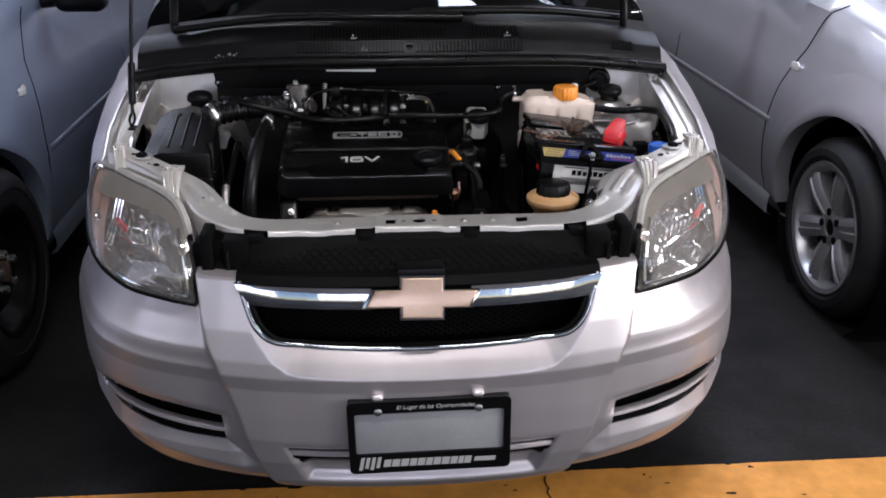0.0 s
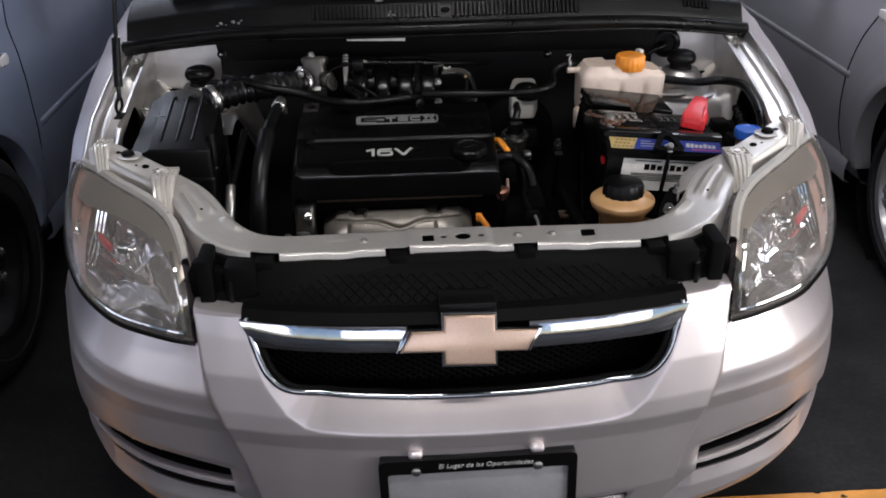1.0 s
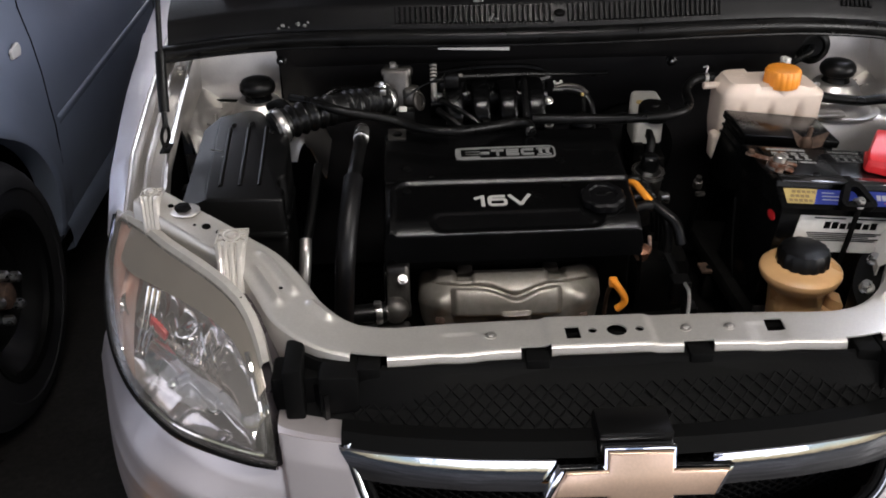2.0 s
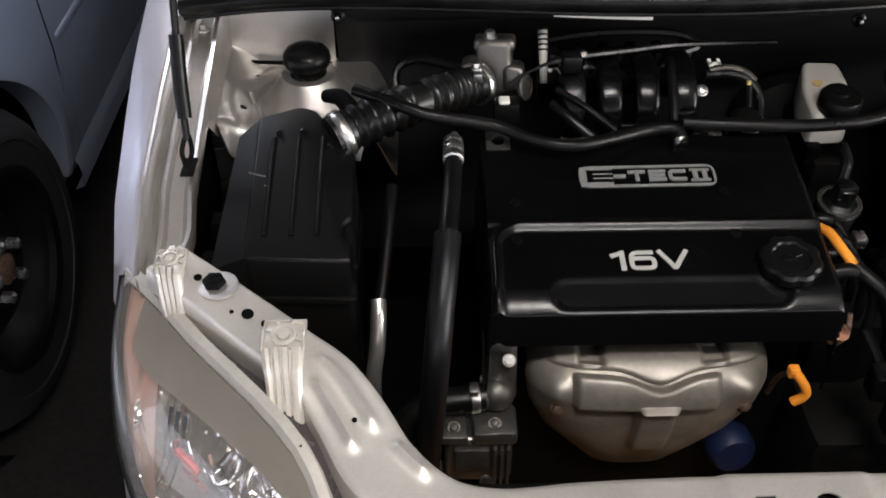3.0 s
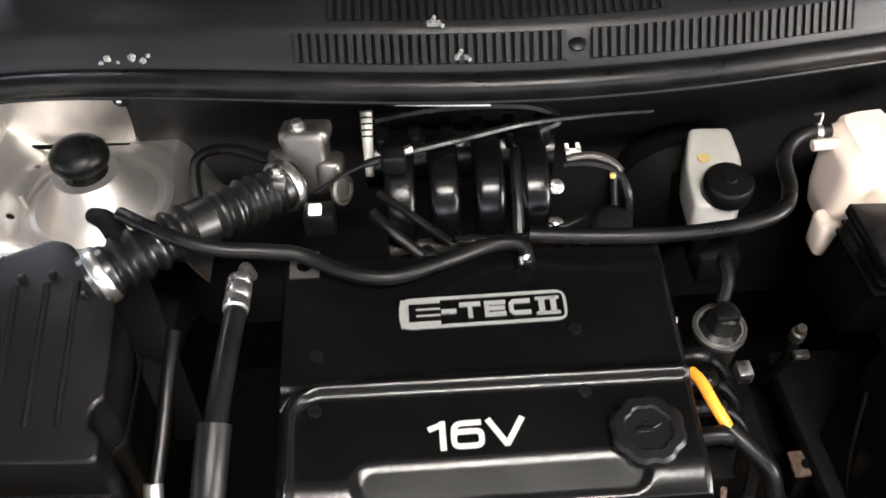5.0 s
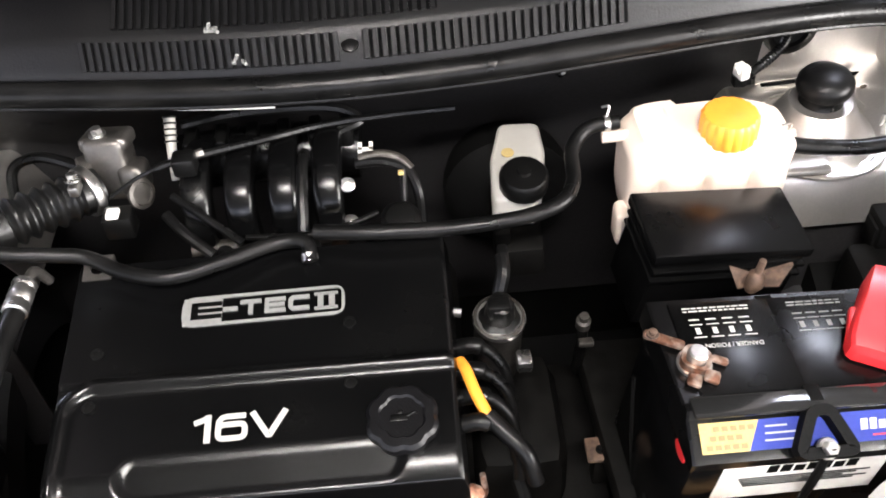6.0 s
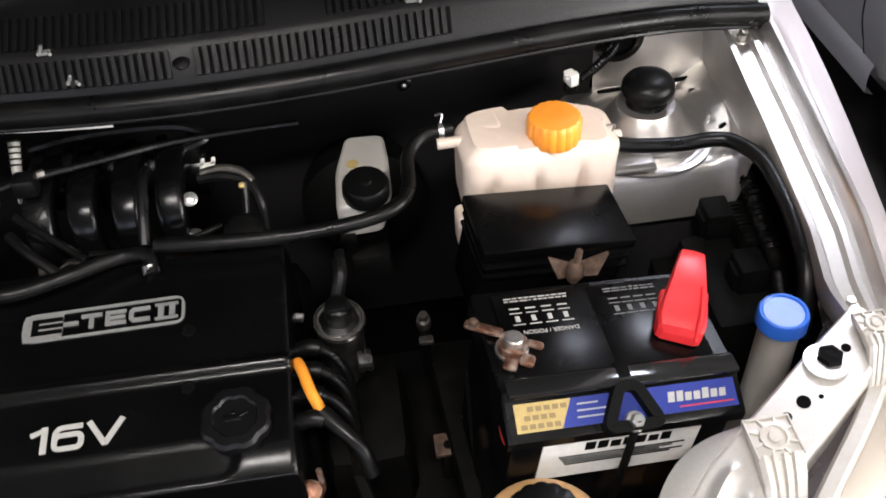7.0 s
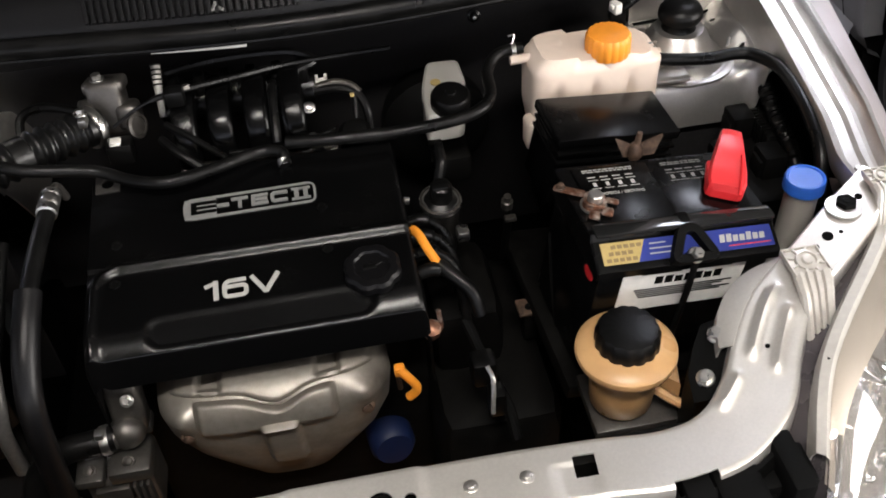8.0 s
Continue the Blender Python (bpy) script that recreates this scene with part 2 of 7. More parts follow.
def thing(name, label, category, base=(0, 0, 0), group=""):
    ob = new(name)
    ob.empty_display_size = 0.02
    ob.matrix_basis = Matrix.Translation(base)
    return tagged(ob, label, category, group)


def bm_shape(bm):
    bm.verts.ensure_lookup_table()
    out = [tuple(v.co) for v in bm.verts], [tuple(v.index for v in f.verts) for f in bm.faces]
    bm.free()
    return out


def rbox(x0, y0, z0, x1, y1, z1, r=0.003, seg=2):
    bm = bmesh.new()
    bmesh.ops.create_cube(bm, size=1)
    for v in bm.verts:
        v.co = ((x0 + x1) / 2 + v.co.x * (x1 - x0), (y0 + y1) / 2 + v.co.y * (y1 - y0), (z0 + z1) / 2 + v.co.z * (z1 - z0))
    if r:
        bmesh.ops.bevel(bm, geom=list(bm.edges), offset=r, segments=seg, affect="EDGES", profile=0.5)
    bm.verts.index_update()
    return bm_shape(bm)


def prism(poly, z0, z1, r=0.0, seg=2, taper=0.0):
    """A polygon (x, y) raised from z0 to z1 with rounded rims; taper narrows the top."""
    bm = bmesh.new()
    cx, cy = sum(p[0] for p in poly) / len(poly), sum(p[1] for p in poly) / len(poly)
    lo = [bm.verts.new((x, y, z0)) for x, y in poly]
    hi = [bm.verts.new((cx + (x - cx) * (1 - taper), cy + (y - cy) * (1 - taper), z1)) for x, y in poly]
    n = len(poly)
    bm.faces.new(list(reversed(lo)))
    top = bm.faces.new(hi)
    for i in range(n):
        bm.faces.new((lo[i], lo[(i + 1) % n], hi[(i + 1) % n], hi[i]))
    bmesh.ops.recalc_face_normals(bm, faces=list(bm.faces))
    if r:
        rim = list(top.edges)
        bmesh.ops.bevel(bm, geom=rim, offset=r, segments=seg, affect="EDGES", profile=0.5)
    bm.verts.index_update()
    return bm_shape(bm)


def rounded(poly, r, n=4):
    """The polygon with its corners rounded."""
    out, k = [], len(poly)
    for i in range(k):
        p, a, b = Vector(poly[i]), Vector(poly[i - 1]), Vector(poly[(i + 1) % k])
        u, w = (a - p), (b - p)
        d = min(r, u.length * 0.45, w.length * 0.45)
        s, e = p + u.normalized() * d, p + w.normalized() * d
        for j in range(n + 1):
            t = j / n
            out.append(tuple(s * (1 - t) ** 2 + p * 2 * t * (1 - t) + e * t ** 2))
    return out


def lathe(profile, seg=24, m=None, bumps=0, depth=0.0):
    """Profile of (radius, height) turned about z; bumps: lobes round the rim."""
    V, F = [], []
    for r, z in profile:
        for i in range(seg):
            a = 2 * math.pi * i / seg
            q = r * (1 - depth * (0.5 + 0.5 * math.cos(bumps * a)) ** 2) if bumps else r
            V.append((q * math.cos(a), q * math.sin(a), z))
    for k in range(len(profile) - 1):
        for i in range(seg):
            j = (i + 1) % seg
            F.append((k * seg + i, k * seg + j, (k + 1) * seg + j, (k + 1) * seg + i))
    F.append(tuple(reversed(range(seg))))
    F.append(tuple((len(profile) - 1) * seg + i for i in range(seg)))
    s = (V, F)
    return moved(s, m) if m else s


def spline(points, n=8):
    P = [Vector(p) for p in points]
    P = [P[0] * 2 - P[1]] + P + [P[-1] * 2 - P[-2]]
    out = []
    for i in range(1, len(P) - 2):
        a, b, c, d = P[i - 1:i + 3]
        for j in range(n):
            t = j / n
            out.append(0.5 * (2 * b + (c - a) * t + (2 * a - 5 * b + 4 * c - d) * t ** 2 + (3 * b - a - 3 * c + d) * t ** 3))
    out.append(P[-2])
    return out


def tube(points, r, seg=10, n=8, raw=False):
    """A round hose along a smooth line; r may be a function of the share of the way."""
    L = [Vector(p) for p in points] if raw else spline(points, n)
    V, F = [], []
    up = None
    for i, p in enumerate(L):
        d = (L[min(i + 1, len(L) - 1)] - L[max(i - 1, 0)]).normalized()
        if up is None:
            up = d.orthogonal().normalized()
        up = (up - d * up.dot(d)).normalized()
        side = d.cross(up)
        rr = r(i / (len(L) - 1)) if callable(r) else r
        for k in range(seg):
            a = 2 * math.pi * k / seg
            V.append(tuple(p + (up * math.cos(a) + side * math.sin(a)) * rr))
    for i in range(len(L) - 1):
        for k in range(seg):
            j = (k + 1) % seg
            F.append((i * seg + k, i * seg + j, (i + 1) * seg + j, (i + 1) * seg + k))
    F.append(tuple(reversed(range(seg))))
    F.append(tuple((len(L) - 1) * seg + k for k in range(seg)))
    return V, F


def loft(rows, closed=False):
    """A skin over rows of equally many points."""
    n = len(rows[0])
    V = [tuple(p) for row in rows for p in row]
    F = []
    for i in range(len(rows) - 1):
        for k in range(n if closed else n - 1):
            j = (k + 1) % n
            F.append((i * n + k, i * n + j, (i + 1) * n + j, (i + 1) * n + k))
    return V, F


def thick(shape, d):
    """Gives a skin a thickness d against its normals."""
    V = np.array(shape[0], float)
    F = []
    for q in shape[1]:
        q = [i for k, i in enumerate(q) if i != q[k - 1] and np.abs(V[i] - V[q[k - 1]]).max() > 1e-7]
        if len(q) > 2:
            F.append(q)
    N = np.zeros_like(V)
    count = {}
    for q in F:
        n = np.zeros(3)
        for k in range(1, len(q) - 1):
            n += np.cross(V[q[k]] - V[q[0]], V[q[k + 1]] - V[q[0]])
        for k, i in enumerate(q):
            N[i] += n
            e = (q[k - 1], i)
            count[e] = count.get(e, 0) + 1
    N /= np.maximum(np.linalg.norm(N, axis=1), 1e-12)[:, None]
    W = V - N * d
    m = len(V)
    out = [tuple(q) for q in F] + [tuple(i + m for i in reversed(q)) for q in F]
    for (i, j) in count:
        if (j, i) not in count:
            out.append((j, i, i + m, j + m))
    return tidy(([tuple(map(float, v)) for v in V] + [tuple(map(float, v)) for v in W], out))


def inside(poly, P):
    x, y = P[:, 0], P[:, 1]
    hit = np.zeros(len(P), bool)
    for (x1, y1), (x2, y2) in zip(poly, poly[1:] + poly[:1]):
        if y1 != y2:
            hit ^= ((y1 > y) != (y2 > y)) & (x < (x2 - x1) * (y - y1) / (y2 - y1) + x1)
    return hit


def edge_distance(poly, P, closed=True):
    best, near = np.full(len(P), 1e9), P.copy()
    pairs = list(zip(poly, poly[1:] + poly[:1])) if closed else list(zip(poly, poly[1:]))
    for a, b in pairs:
        a, b = np.array(a, float), np.array(b, float)
        t = np.clip(((P - a) @ (b - a)) / max(1e-12, (b - a) @ (b - a)), 0, 1)
        q = a + t[:, None] * (b - a)
        d = np.hypot(*(P - q).T)
        m = d < best
        best[m], near[m] = d[m], q[m]
    return best, near


def sheet(A, B, place, holes=()):
    """A sheet over the grid A x B, cut clean along the holes' rims; place(P) turns flat points into space."""
    P = np.array([(a, b) for a in A for b in B], float)
    na, nb = len(A), len(B)
    cell = max(abs(A[1] - A[0]), abs(B[1] - B[0]))
    for poly in holes:
        d, q = edge_distance(poly, P)
        m = d < 0.56 * cell
        P[m] = q[m]
    I = np.arange(na * nb).reshape(na, nb)
    Q = np.stack([I[:-1, :-1], I[1:, :-1], I[1:, 1:], I[:-1, 1:]], -1).reshape(-1, 4)
    C = P[Q].mean(1)
    keep = np.ones(len(Q), bool)
    for poly in holes:
        keep &= ~inside(poly, C)
    V = place(P)
    return [tuple(map(float, v)) for v in V], [tuple(map(int, q)) for q in Q[keep]]


def circle(x, y, r, n=14):
    return [(x + r * math.cos(2 * math.pi * i / n), y + r * math.sin(2 * math.pi * i / n)) for i in range(n)]


def lettering(body, size, m, depth=0.0006, wide=1.0, slant=0.0, bold=0.0):
    c = bpy.data.curves.new("lettering", "FONT")
    c.body, c.size, c.extrude, c.align_x, c.align_y, c.shear, c.offset = body, size, depth, "CENTER", "CENTER", slant, bold
    c.resolution_u = 4
    ob = bpy.data.objects.new("lettering", c)
    me = bpy.data.meshes.new_from_object(ob)
    V, F = [(v.co.x * wide, v.co.y, v.co.z) for v in me.vertices], [tuple(p.vertices) for p in me.polygons]
    bpy.data.objects.remove(ob)
    bpy.data.meshes.remove(me)
    return moved((V, F), m)


def stroke(points, w, h=0.0012, closed=False):
    """A flat bar of width w along a bent line, with mitred corners, h thick about z = 0."""
    P, n = [Vector((p[0], p[1])) for p in points], len(points)
    lo, hi = [], []
    for i, p in enumerate(P):
        a = (p - P[i - 1]).normalized() if closed or i else (P[1] - p).normalized()
        b = (P[(i + 1) % n] - p).normalized() if closed or i < n - 1 else a
        na, nb = Vector((-a.y, a.x)), Vector((-b.y, b.x))
        m = (na + nb).normalized()
        m *= w / 2 / max(0.35, m.dot(na))
        lo.append(p - m)
        hi.append(p + m)
    rows = [[(*a, -h / 2), (*a, h / 2), (*b, h / 2), (*b, -h / 2), (*a, -h / 2)] for a, b in zip(lo, hi)]
    if closed:
        return loft(rows + rows[:1])
    return join(loft(rows), ([rows[0][k] for k in range(4)], [(0, 1, 2, 3)]), ([rows[-1][k] for k in range(4)], [(3, 2, 1, 0)]))


def axis(p, d, up=(0, 0, 1)):
    """The pose at p whose z points along d."""
    z = Vector(d).normalized()
    x = Vector(up).cross(z)
    x = x.normalized() if x.length > 1e-4 else Vector((1, 0, 0))
    y = z.cross(x)
    return Matrix(((x.x, y.x, z.x, p[0]), (x.y, y.y, z.y, p[1]), (x.z, y.z, z.z, p[2]), (0, 0, 0, 1)))


def bolt(p, d, r=0.006, h=0.006, flange=1.5):
    m = axis(p, d)
    return join(lathe([(r * flange, 0), (r * flange, h * 0.25), (r * flange * 0.9, h * 0.35)], 14, m), lathe([(r, h * 0.3), (r, h), (r * 0.8, h * 1.1)], 6, m))


def islands(shape):
    """The shape's separate pieces, each a shape of its own."""
    root = list(range(len(shape[0])))

    def top(i):
        while root[i] != i:
            root[i] = root[root[i]]
            i = root[i]
        return i

    for q in shape[1]:
        for i in q[1:]:
            root[top(i)] = top(q[0])
    out = {}
    for q in shape[1]:
        out.setdefault(top(q[0]), []).append(q)
    return [tidy((shape[0], f)) for f in out.values()]


def tidy(shape):
    used = sorted({i for q in shape[1] for i in q})
    back = {j: i for i, j in enumerate(used)}
    return [shape[0][j] for j in used], [tuple(back[i] for i in q) for q in shape[1]]


# ---- the garage ----
def slab(name, shape, material, label, category):
    return tagged(part(name, shape, material), label, category, kind="structure")


slab("floor", rbox(-9, -40, -0.2, 9, 9, 0, 0), ASPHALT, "dark worn concrete garage floor", "floor")
slab("ceiling", rbox(-9, -6.0, 2.95, 9, 9, 3.15, 0), PLASTER, "grey plastered garage ceiling", "ceiling")
slab("wall_north", rbox(-9, 8.0, 0.0, 9, 8.2, 2.95, 0), PLASTER, "grey plastered wall behind the cars", "wall")
slab("wall_east", rbox(8.0, -1.0, 0.0, 8.2, 8.0, 2.95, 0), PLASTER, "grey plastered side wall", "wall")
slab("wall_west", rbox(-8.2, 0.3, 0.0, -8.0, 8.0, 2.95, 0), PLASTER, "grey plastered side wall", "wall")

for wx in (-4.6, -1.6):
    win = tagged(new("window_1" if wx < -3 else "window_2"), "small bright window in the wall behind the cars", "window", kind="structure")
    win.location = (wx, 8.0, 1.5)
    part("window_frame", join(rbox(wx - 0.75, 7.96, 1.50, wx + 0.75, 7.999, 1.56, 0.004), rbox(wx - 0.75, 7.96, 2.24, wx + 0.75, 7.999, 2.30, 0.004), *[rbox(wx + d - 0.03, 7.96, 1.56, wx + d + 0.03, 7.999, 2.24, 0.004) for d in (-0.72, -0.25, 0.25, 0.72)]), PLATE, win)
    for d in (-0.485, 0.0, 0.485):
        part("pane", rbox(wx + d - 0.205, 7.985, 1.56, wx + d + 0.205, 7.997, 2.24, 0), WINDOWPANE, win, "daylit window pane")


def worn_stripe():
    rnd = random.Random(4)
    far, near, chip = [], [], 0.0
    for x in np.linspace(-4.0, 4.2, 1300):
        if rnd.random() < 0.06:
            chip = 0.010 * rnd.random() ** 3
        elif rnd.random() < 0.3:
            chip *= 0.3
        far.append((x, 0.385 - 0.02 * (x < 0) - chip - 0.0012 * rnd.random(), 0.004))
        near.append((x, 0.215 + 0.003 * rnd.random(), 0.004))
    top = loft([near, far])
    rim = loft([[(x, y, 0.0005) for x, y, z in far], far])
    return join(top, rim)


def paint_chips():
    """Small ragged places where the paint has come off, and a joint in the floor across the line."""
    rnd = random.Random(8)
    flakes = []
    for k in range(60):
        cx, cy, r = rnd.uniform(-3.0, 3.2), 0.225 + 0.145 * rnd.random(), 0.003 + 0.007 * rnd.random() ** 2
        ring_ = [(cx + r * (1.8 if k % 2 else 1.0) * rnd.uniform(0.5, 1.2) * math.cos(a), cy + r * rnd.uniform(0.4, 1.0) * math.sin(a), 0.0050) for a in np.linspace(0, 2 * math.pi, 9)[:-1]]
        flakes.append((ring_, [tuple(range(8))]))
    joint = [(0.318 + 0.004 * math.sin(k * 2.3) + w, 0.216 + 0.148 * k / 9, 0.0050) for w in (-0.002, 0.002) for k in range(10)]
    flakes.append((joint, [(k, k + 10, k + 11, k + 1) for k in range(9)]))
    return join(*flakes)


line = tagged(part("yellow_line", worn_stripe(), YELLOW), "chipped yellow parking line on the dark floor", "road marking", kind="structure")
tagged(part("bare_patch", paint_chips(), ASPHALT, line, "dark bare patches in the paint"), kind="stuff")

for tx, ty, tw in ROOF_LIGHTS:
    roof = thing("assumed_roof_light", "assumed roof light, unseen, added for the scuttle sheen and left car", "skylight", (tx, ty, 2.95), "garage roof lights")
    part("frame", join(rbox(tx - 0.80, ty - 0.35, 2.88, tx + 0.80, ty - 0.30, 2.949, 0.004), rbox(tx - 0.80, ty + 0.30, 2.88, tx + 0.80, ty + 0.35, 2.949, 0.004), rbox(tx - 0.80, ty - 0.30, 2.88, tx - 0.75, ty + 0.30, 2.949, 0.004), rbox(tx + 0.75, ty - 0.30, 2.88, tx + 0.80, ty + 0.30, 2.949, 0.004)), PLATE, roof)
    part("panel", rbox(tx - 0.75, ty - 0.30, 2.90, tx + 0.75, ty + 0.30, 2.945, 0), DAYPANEL, roof, "glowing translucent sheet")
for tx, ty, tw in TUBES:
    fit = thing("ceiling_light", "fluorescent ceiling tube light on the garage ceiling", "lamp", (tx, ty, 2.95), "garage ceiling lights")
    part("tray", rbox(tx - 0.64, ty - 0.10, 2.90, tx + 0.64, ty + 0.10, 2.949, 0.006), PLATE, fit)
    for dy in (-0.05, 0.05):
        part("tube", tube([(tx - 0.6, ty + dy, 2.875), (tx, ty + dy, 2.875), (tx + 0.6, ty + dy, 2.875)], 0.013, 10, 2), TUBE, fit, "glowing fluorescent tube")


# ---- parked cars: body skins built over stations along the car ----
def curve(*pairs):
    X, Y = [p[0] for p in pairs], [p[1] for p in pairs]

    def f(v):
        return np.interp(v, X, Y)
    return f


WIDTH = curve((0, 0.52), (0.06, 0.60), (0.18, 0.67), (0.34, 0.725), (0.47, 0.748), (0.6, 0.780), (0.83, 0.822), (1.05, 0.845), (3.1, 0.855), (3.8, 0.80), (4.2, 0.70), (4.3, 0.6))
BELT = curve((0, 0.70), (0.2, 0.76), (0.47, 0.815), (0.6, 0.85), (0.75, 0.88), (0.9, 0.903), (1.1, 0.925), (1.4, 0.94), (3.2, 0.97), (4.3, 0.98))
TOP = curve((0, 0.72), (0.2, 0.82), (0.6, 0.93), (1.0, 0.995), (1.08, 1.01), (1.9, 1.43), (2.2, 1.475), (2.7, 1.475), (3.2, 1.40), (3.75, 1.05), (4.3, 1.0))
CREST = curve((0, 0.45), (0.2, 0.60), (0.47, 0.682), (0.6, 0.696), (0.8, 0.701), (1.0, 0.708), (1.15, 0.728), (1.4, 0.757), (3.1, 0.757), (4.0, 0.69), (4.3, 0.55))
SIDE = [(0.90, 0.20), (0.945, 0.22), (0.975, 0.28), (0.975, 0.30), (0.99, 0.36), (1.0, 0.45), (1.0, 0.54), (0.992, 0.60), (0.985, 0.66), (0.97, 0.72), (0.945, 0.78)]


def section(y, crown=True, tuck=0.0):
    """Points from the sill up to the belt and over to the middle of the roof or bonnet, for one side."""
    w, zb, zt = float(WIDTH(y)), float(BELT(y)), float(TOP(y))
    low = [(w * fx, min(z, 0.2 + (z - 0.2) * (zb - 0.2) / 0.72)) for fx, z in SIDE]
    xb = float(CREST(y))
    pts = low + [(xb + (w - xb) * 0.45, zb - 0.035), (xb + (w - xb) * 0.2, zb - 0.012), (xb, zb)]
    if not crown:
        return pts
    rise = zt - zb
    if rise > 0.18:
        xr = max(0.5, xb - 0.42 * rise)
        for k in range(1, 7):
            t = k / 6
            pts.append((xb + (xr - xb) * t + 0.02 * math.sin(math.pi * t), zb + (rise - 0.05) * t))
        for k in range(1, 6):
            t = k / 5
            pts.append((xr * (1 - t), zt - 0.05 * (1 - t) ** 2.5))
    else:
        for k in range(1, 12):
            t = k / 11
            pts.append((xb * (1 - t), zb + rise * (1 - (1 - t) ** 2)))
    return pts


def shell(y0, y1, crown, arches, ny, sides=(-1, 1)):
    """The painted skin between y0 and y1, with wheel arches cut out, and its window parts."""
    Y = np.linspace(y0, y1, ny)
    S = [section(y, crown) for y in Y]
    n = len(S[0])
    paint, glass = [], []
    for side in sides:
        V = [(side * x, float(y), z) for y, s in zip(Y, S) for x, z in s]
        P = np.array([(v[1], v[2]) for v in V])
        cell = Y[1] - Y[0]
        for cy, cz, r in arches:
            low = np.array([k % n < 11 for k in range(len(V))])
            d = np.hypot(P[:, 0] - cy, P[:, 1] - cz)
            for k in np.nonzero(low & (np.abs(d - r) < 0.6 * cell))[0]:
                q = np.array((cy, cz)) + (P[k] - (cy, cz)) * r / d[k]
                V[k] = (V[k][0], float(q[0]), float(q[1]))
        F, G = [], []
        for i in range(ny - 1):
            for k in range(n - 1):
                q = (i * n + k, i * n + k + 1, (i + 1) * n + k + 1, (i + 1) * n + k)
                c = np.mean([V[j] for j in q], axis=0)
                if k < 12 and any(math.hypot(c[1] - cy, c[2] - cz) < r for cy, cz, r in arches):
                    continue
                if side < 0:
                    q = tuple(reversed(q))
                pane = crown and ((14 <= k < 18 and 1.45 < c[1] < 3.25 and abs(c[1] - 2.35) > 0.045) or (k >= (14 if float(TOP(c[1]) - BELT(c[1])) <= 0.18 else 19) and 1.08 < c[1] < 1.85) or (k >= 19 and 3.22 < c[1] < 3.72))
                (G if pane else F).append(q)
        held = {j for q in F for j in q if j % n < 13}
        for cy, cz, r in arches:
            for j in held:
                d = math.hypot(V[j][1] - cy, V[j][2] - cz)
                if 0.5 * r < d < r + 0.004:
                    V[j] = (V[j][0], cy + (V[j][1] - cy) * (r + 0.004) / d, cz + (V[j][2] - cz) * (r + 0.004) / d)
        paint.append((V, F))
        glass.append((V, G))
    return join(*paint), join(*glass)


def tyre(x, y, z, R, r, w, side):
    """A tyre lying round the x axis; side tells which way its face looks."""
    m = axis((x, y, z), (side, 0, 0))
    prof = [(r, -w), (r + 0.01, -w - 0.004), (R * 0.88, -w - 0.012), (R - 0.015, -w + 0.006), (R, -w + 0.03)]
    for k in range(1, 5):
        g = -w + 0.03 + (w - 0.06) * k / 5
        prof += [(R, g - 0.004), (R - 0.007, g - 0.003), (R - 0.007, g + 0.003), (R, g + 0.004)]
    prof += [(R, -0.03), (R - 0.015, -0.006), (R * 0.88, 0.012), (R * 0.80, 0.013), (R * 0.79, 0.009), (r + 0.012, 0.004), (r, -0.002)]
    V, F = lathe(prof, 56, m)
    return V, F[:-2]


def alloy_wheel(car, x, y, z, side):
    R, r = 0.297, 0.215
    wheel = part("wheel", tyre(x, y, z, R, r, 0.20, side), TYRE, car, "black tyre")
    m = axis((x, y, z), (side, 0, 0))
    rim = lathe([(r, -0.19), (r + 0.004, -0.19), (r - 0.02, -0.14), (r - 0.028, -0.02), (r - 0.012, 0.004), (r + 0.004, 0.008), (r + 0.006, 0.0), (r, -0.02)], 48, m)
    part("rim", (rim[0], rim[1][:-2]), ALLOY, wheel, "silver alloy rim")
    spokes = []
    for k in range(6):
        a = radians(60 * k + 18)
        c, s = math.cos(a), math.sin(a)
        rows = []
        for t in np.linspace(0, 1, 7):
            rad = 0.045 + t * (r - 0.058)
            hw = 0.030 + 0.012 * t
            d = -0.028 + 0.022 * math.sin(t * 2.2)
            prof = [(-hw, d - 0.05), (-hw, d - 0.004), (-hw * 0.86, d), (-hw * 0.30, d + 0.006), (-hw * 0.16, d + 0.001), (hw * 0.16, d + 0.001), (hw * 0.30, d + 0.006), (hw * 0.86, d), (hw, d - 0.004), (hw, d - 0.05)]
            rows.append([(c * rad - s * u, s * rad + c * u, w) for u, w in prof])
        spokes.append(loft(rows))
    part("spokes", moved(join(*spokes, lathe([(0.07, -0.06), (0.07, -0.03), (0.058, -0.02), (0.03, -0.018), (0.028, -0.03), (0.001, -0.03)], 32)), m), ALLOY, wheel, "six-spoke silver alloy centre")
    # hub and lug holes are black discs, their shade painted on
    part("hub_cap", lathe([(0.028, -0.034), (0.028, -0.024), (0.02, -0.02)], 20, m), MATTE, wheel, "black disc painting the shade of the hub hole")
    for k in range(5):
        a = radians(72 * k + 36)
        part("lug_hole_shade", moved(lathe([(0.013, -0.02), (0.013, -0.0155), (0.011, -0.0152)], 12), m @ Matrix.Translation((0.052 * math.cos(a), 0.052 * math.sin(a), 0))), MATTE, wheel)
    part("brake_disc", lathe([(0.13, -0.12), (0.13, -0.1), (0.06, -0.1), (0.06, -0.08)], 32, m), GREASE, wheel, "dark brake disc")


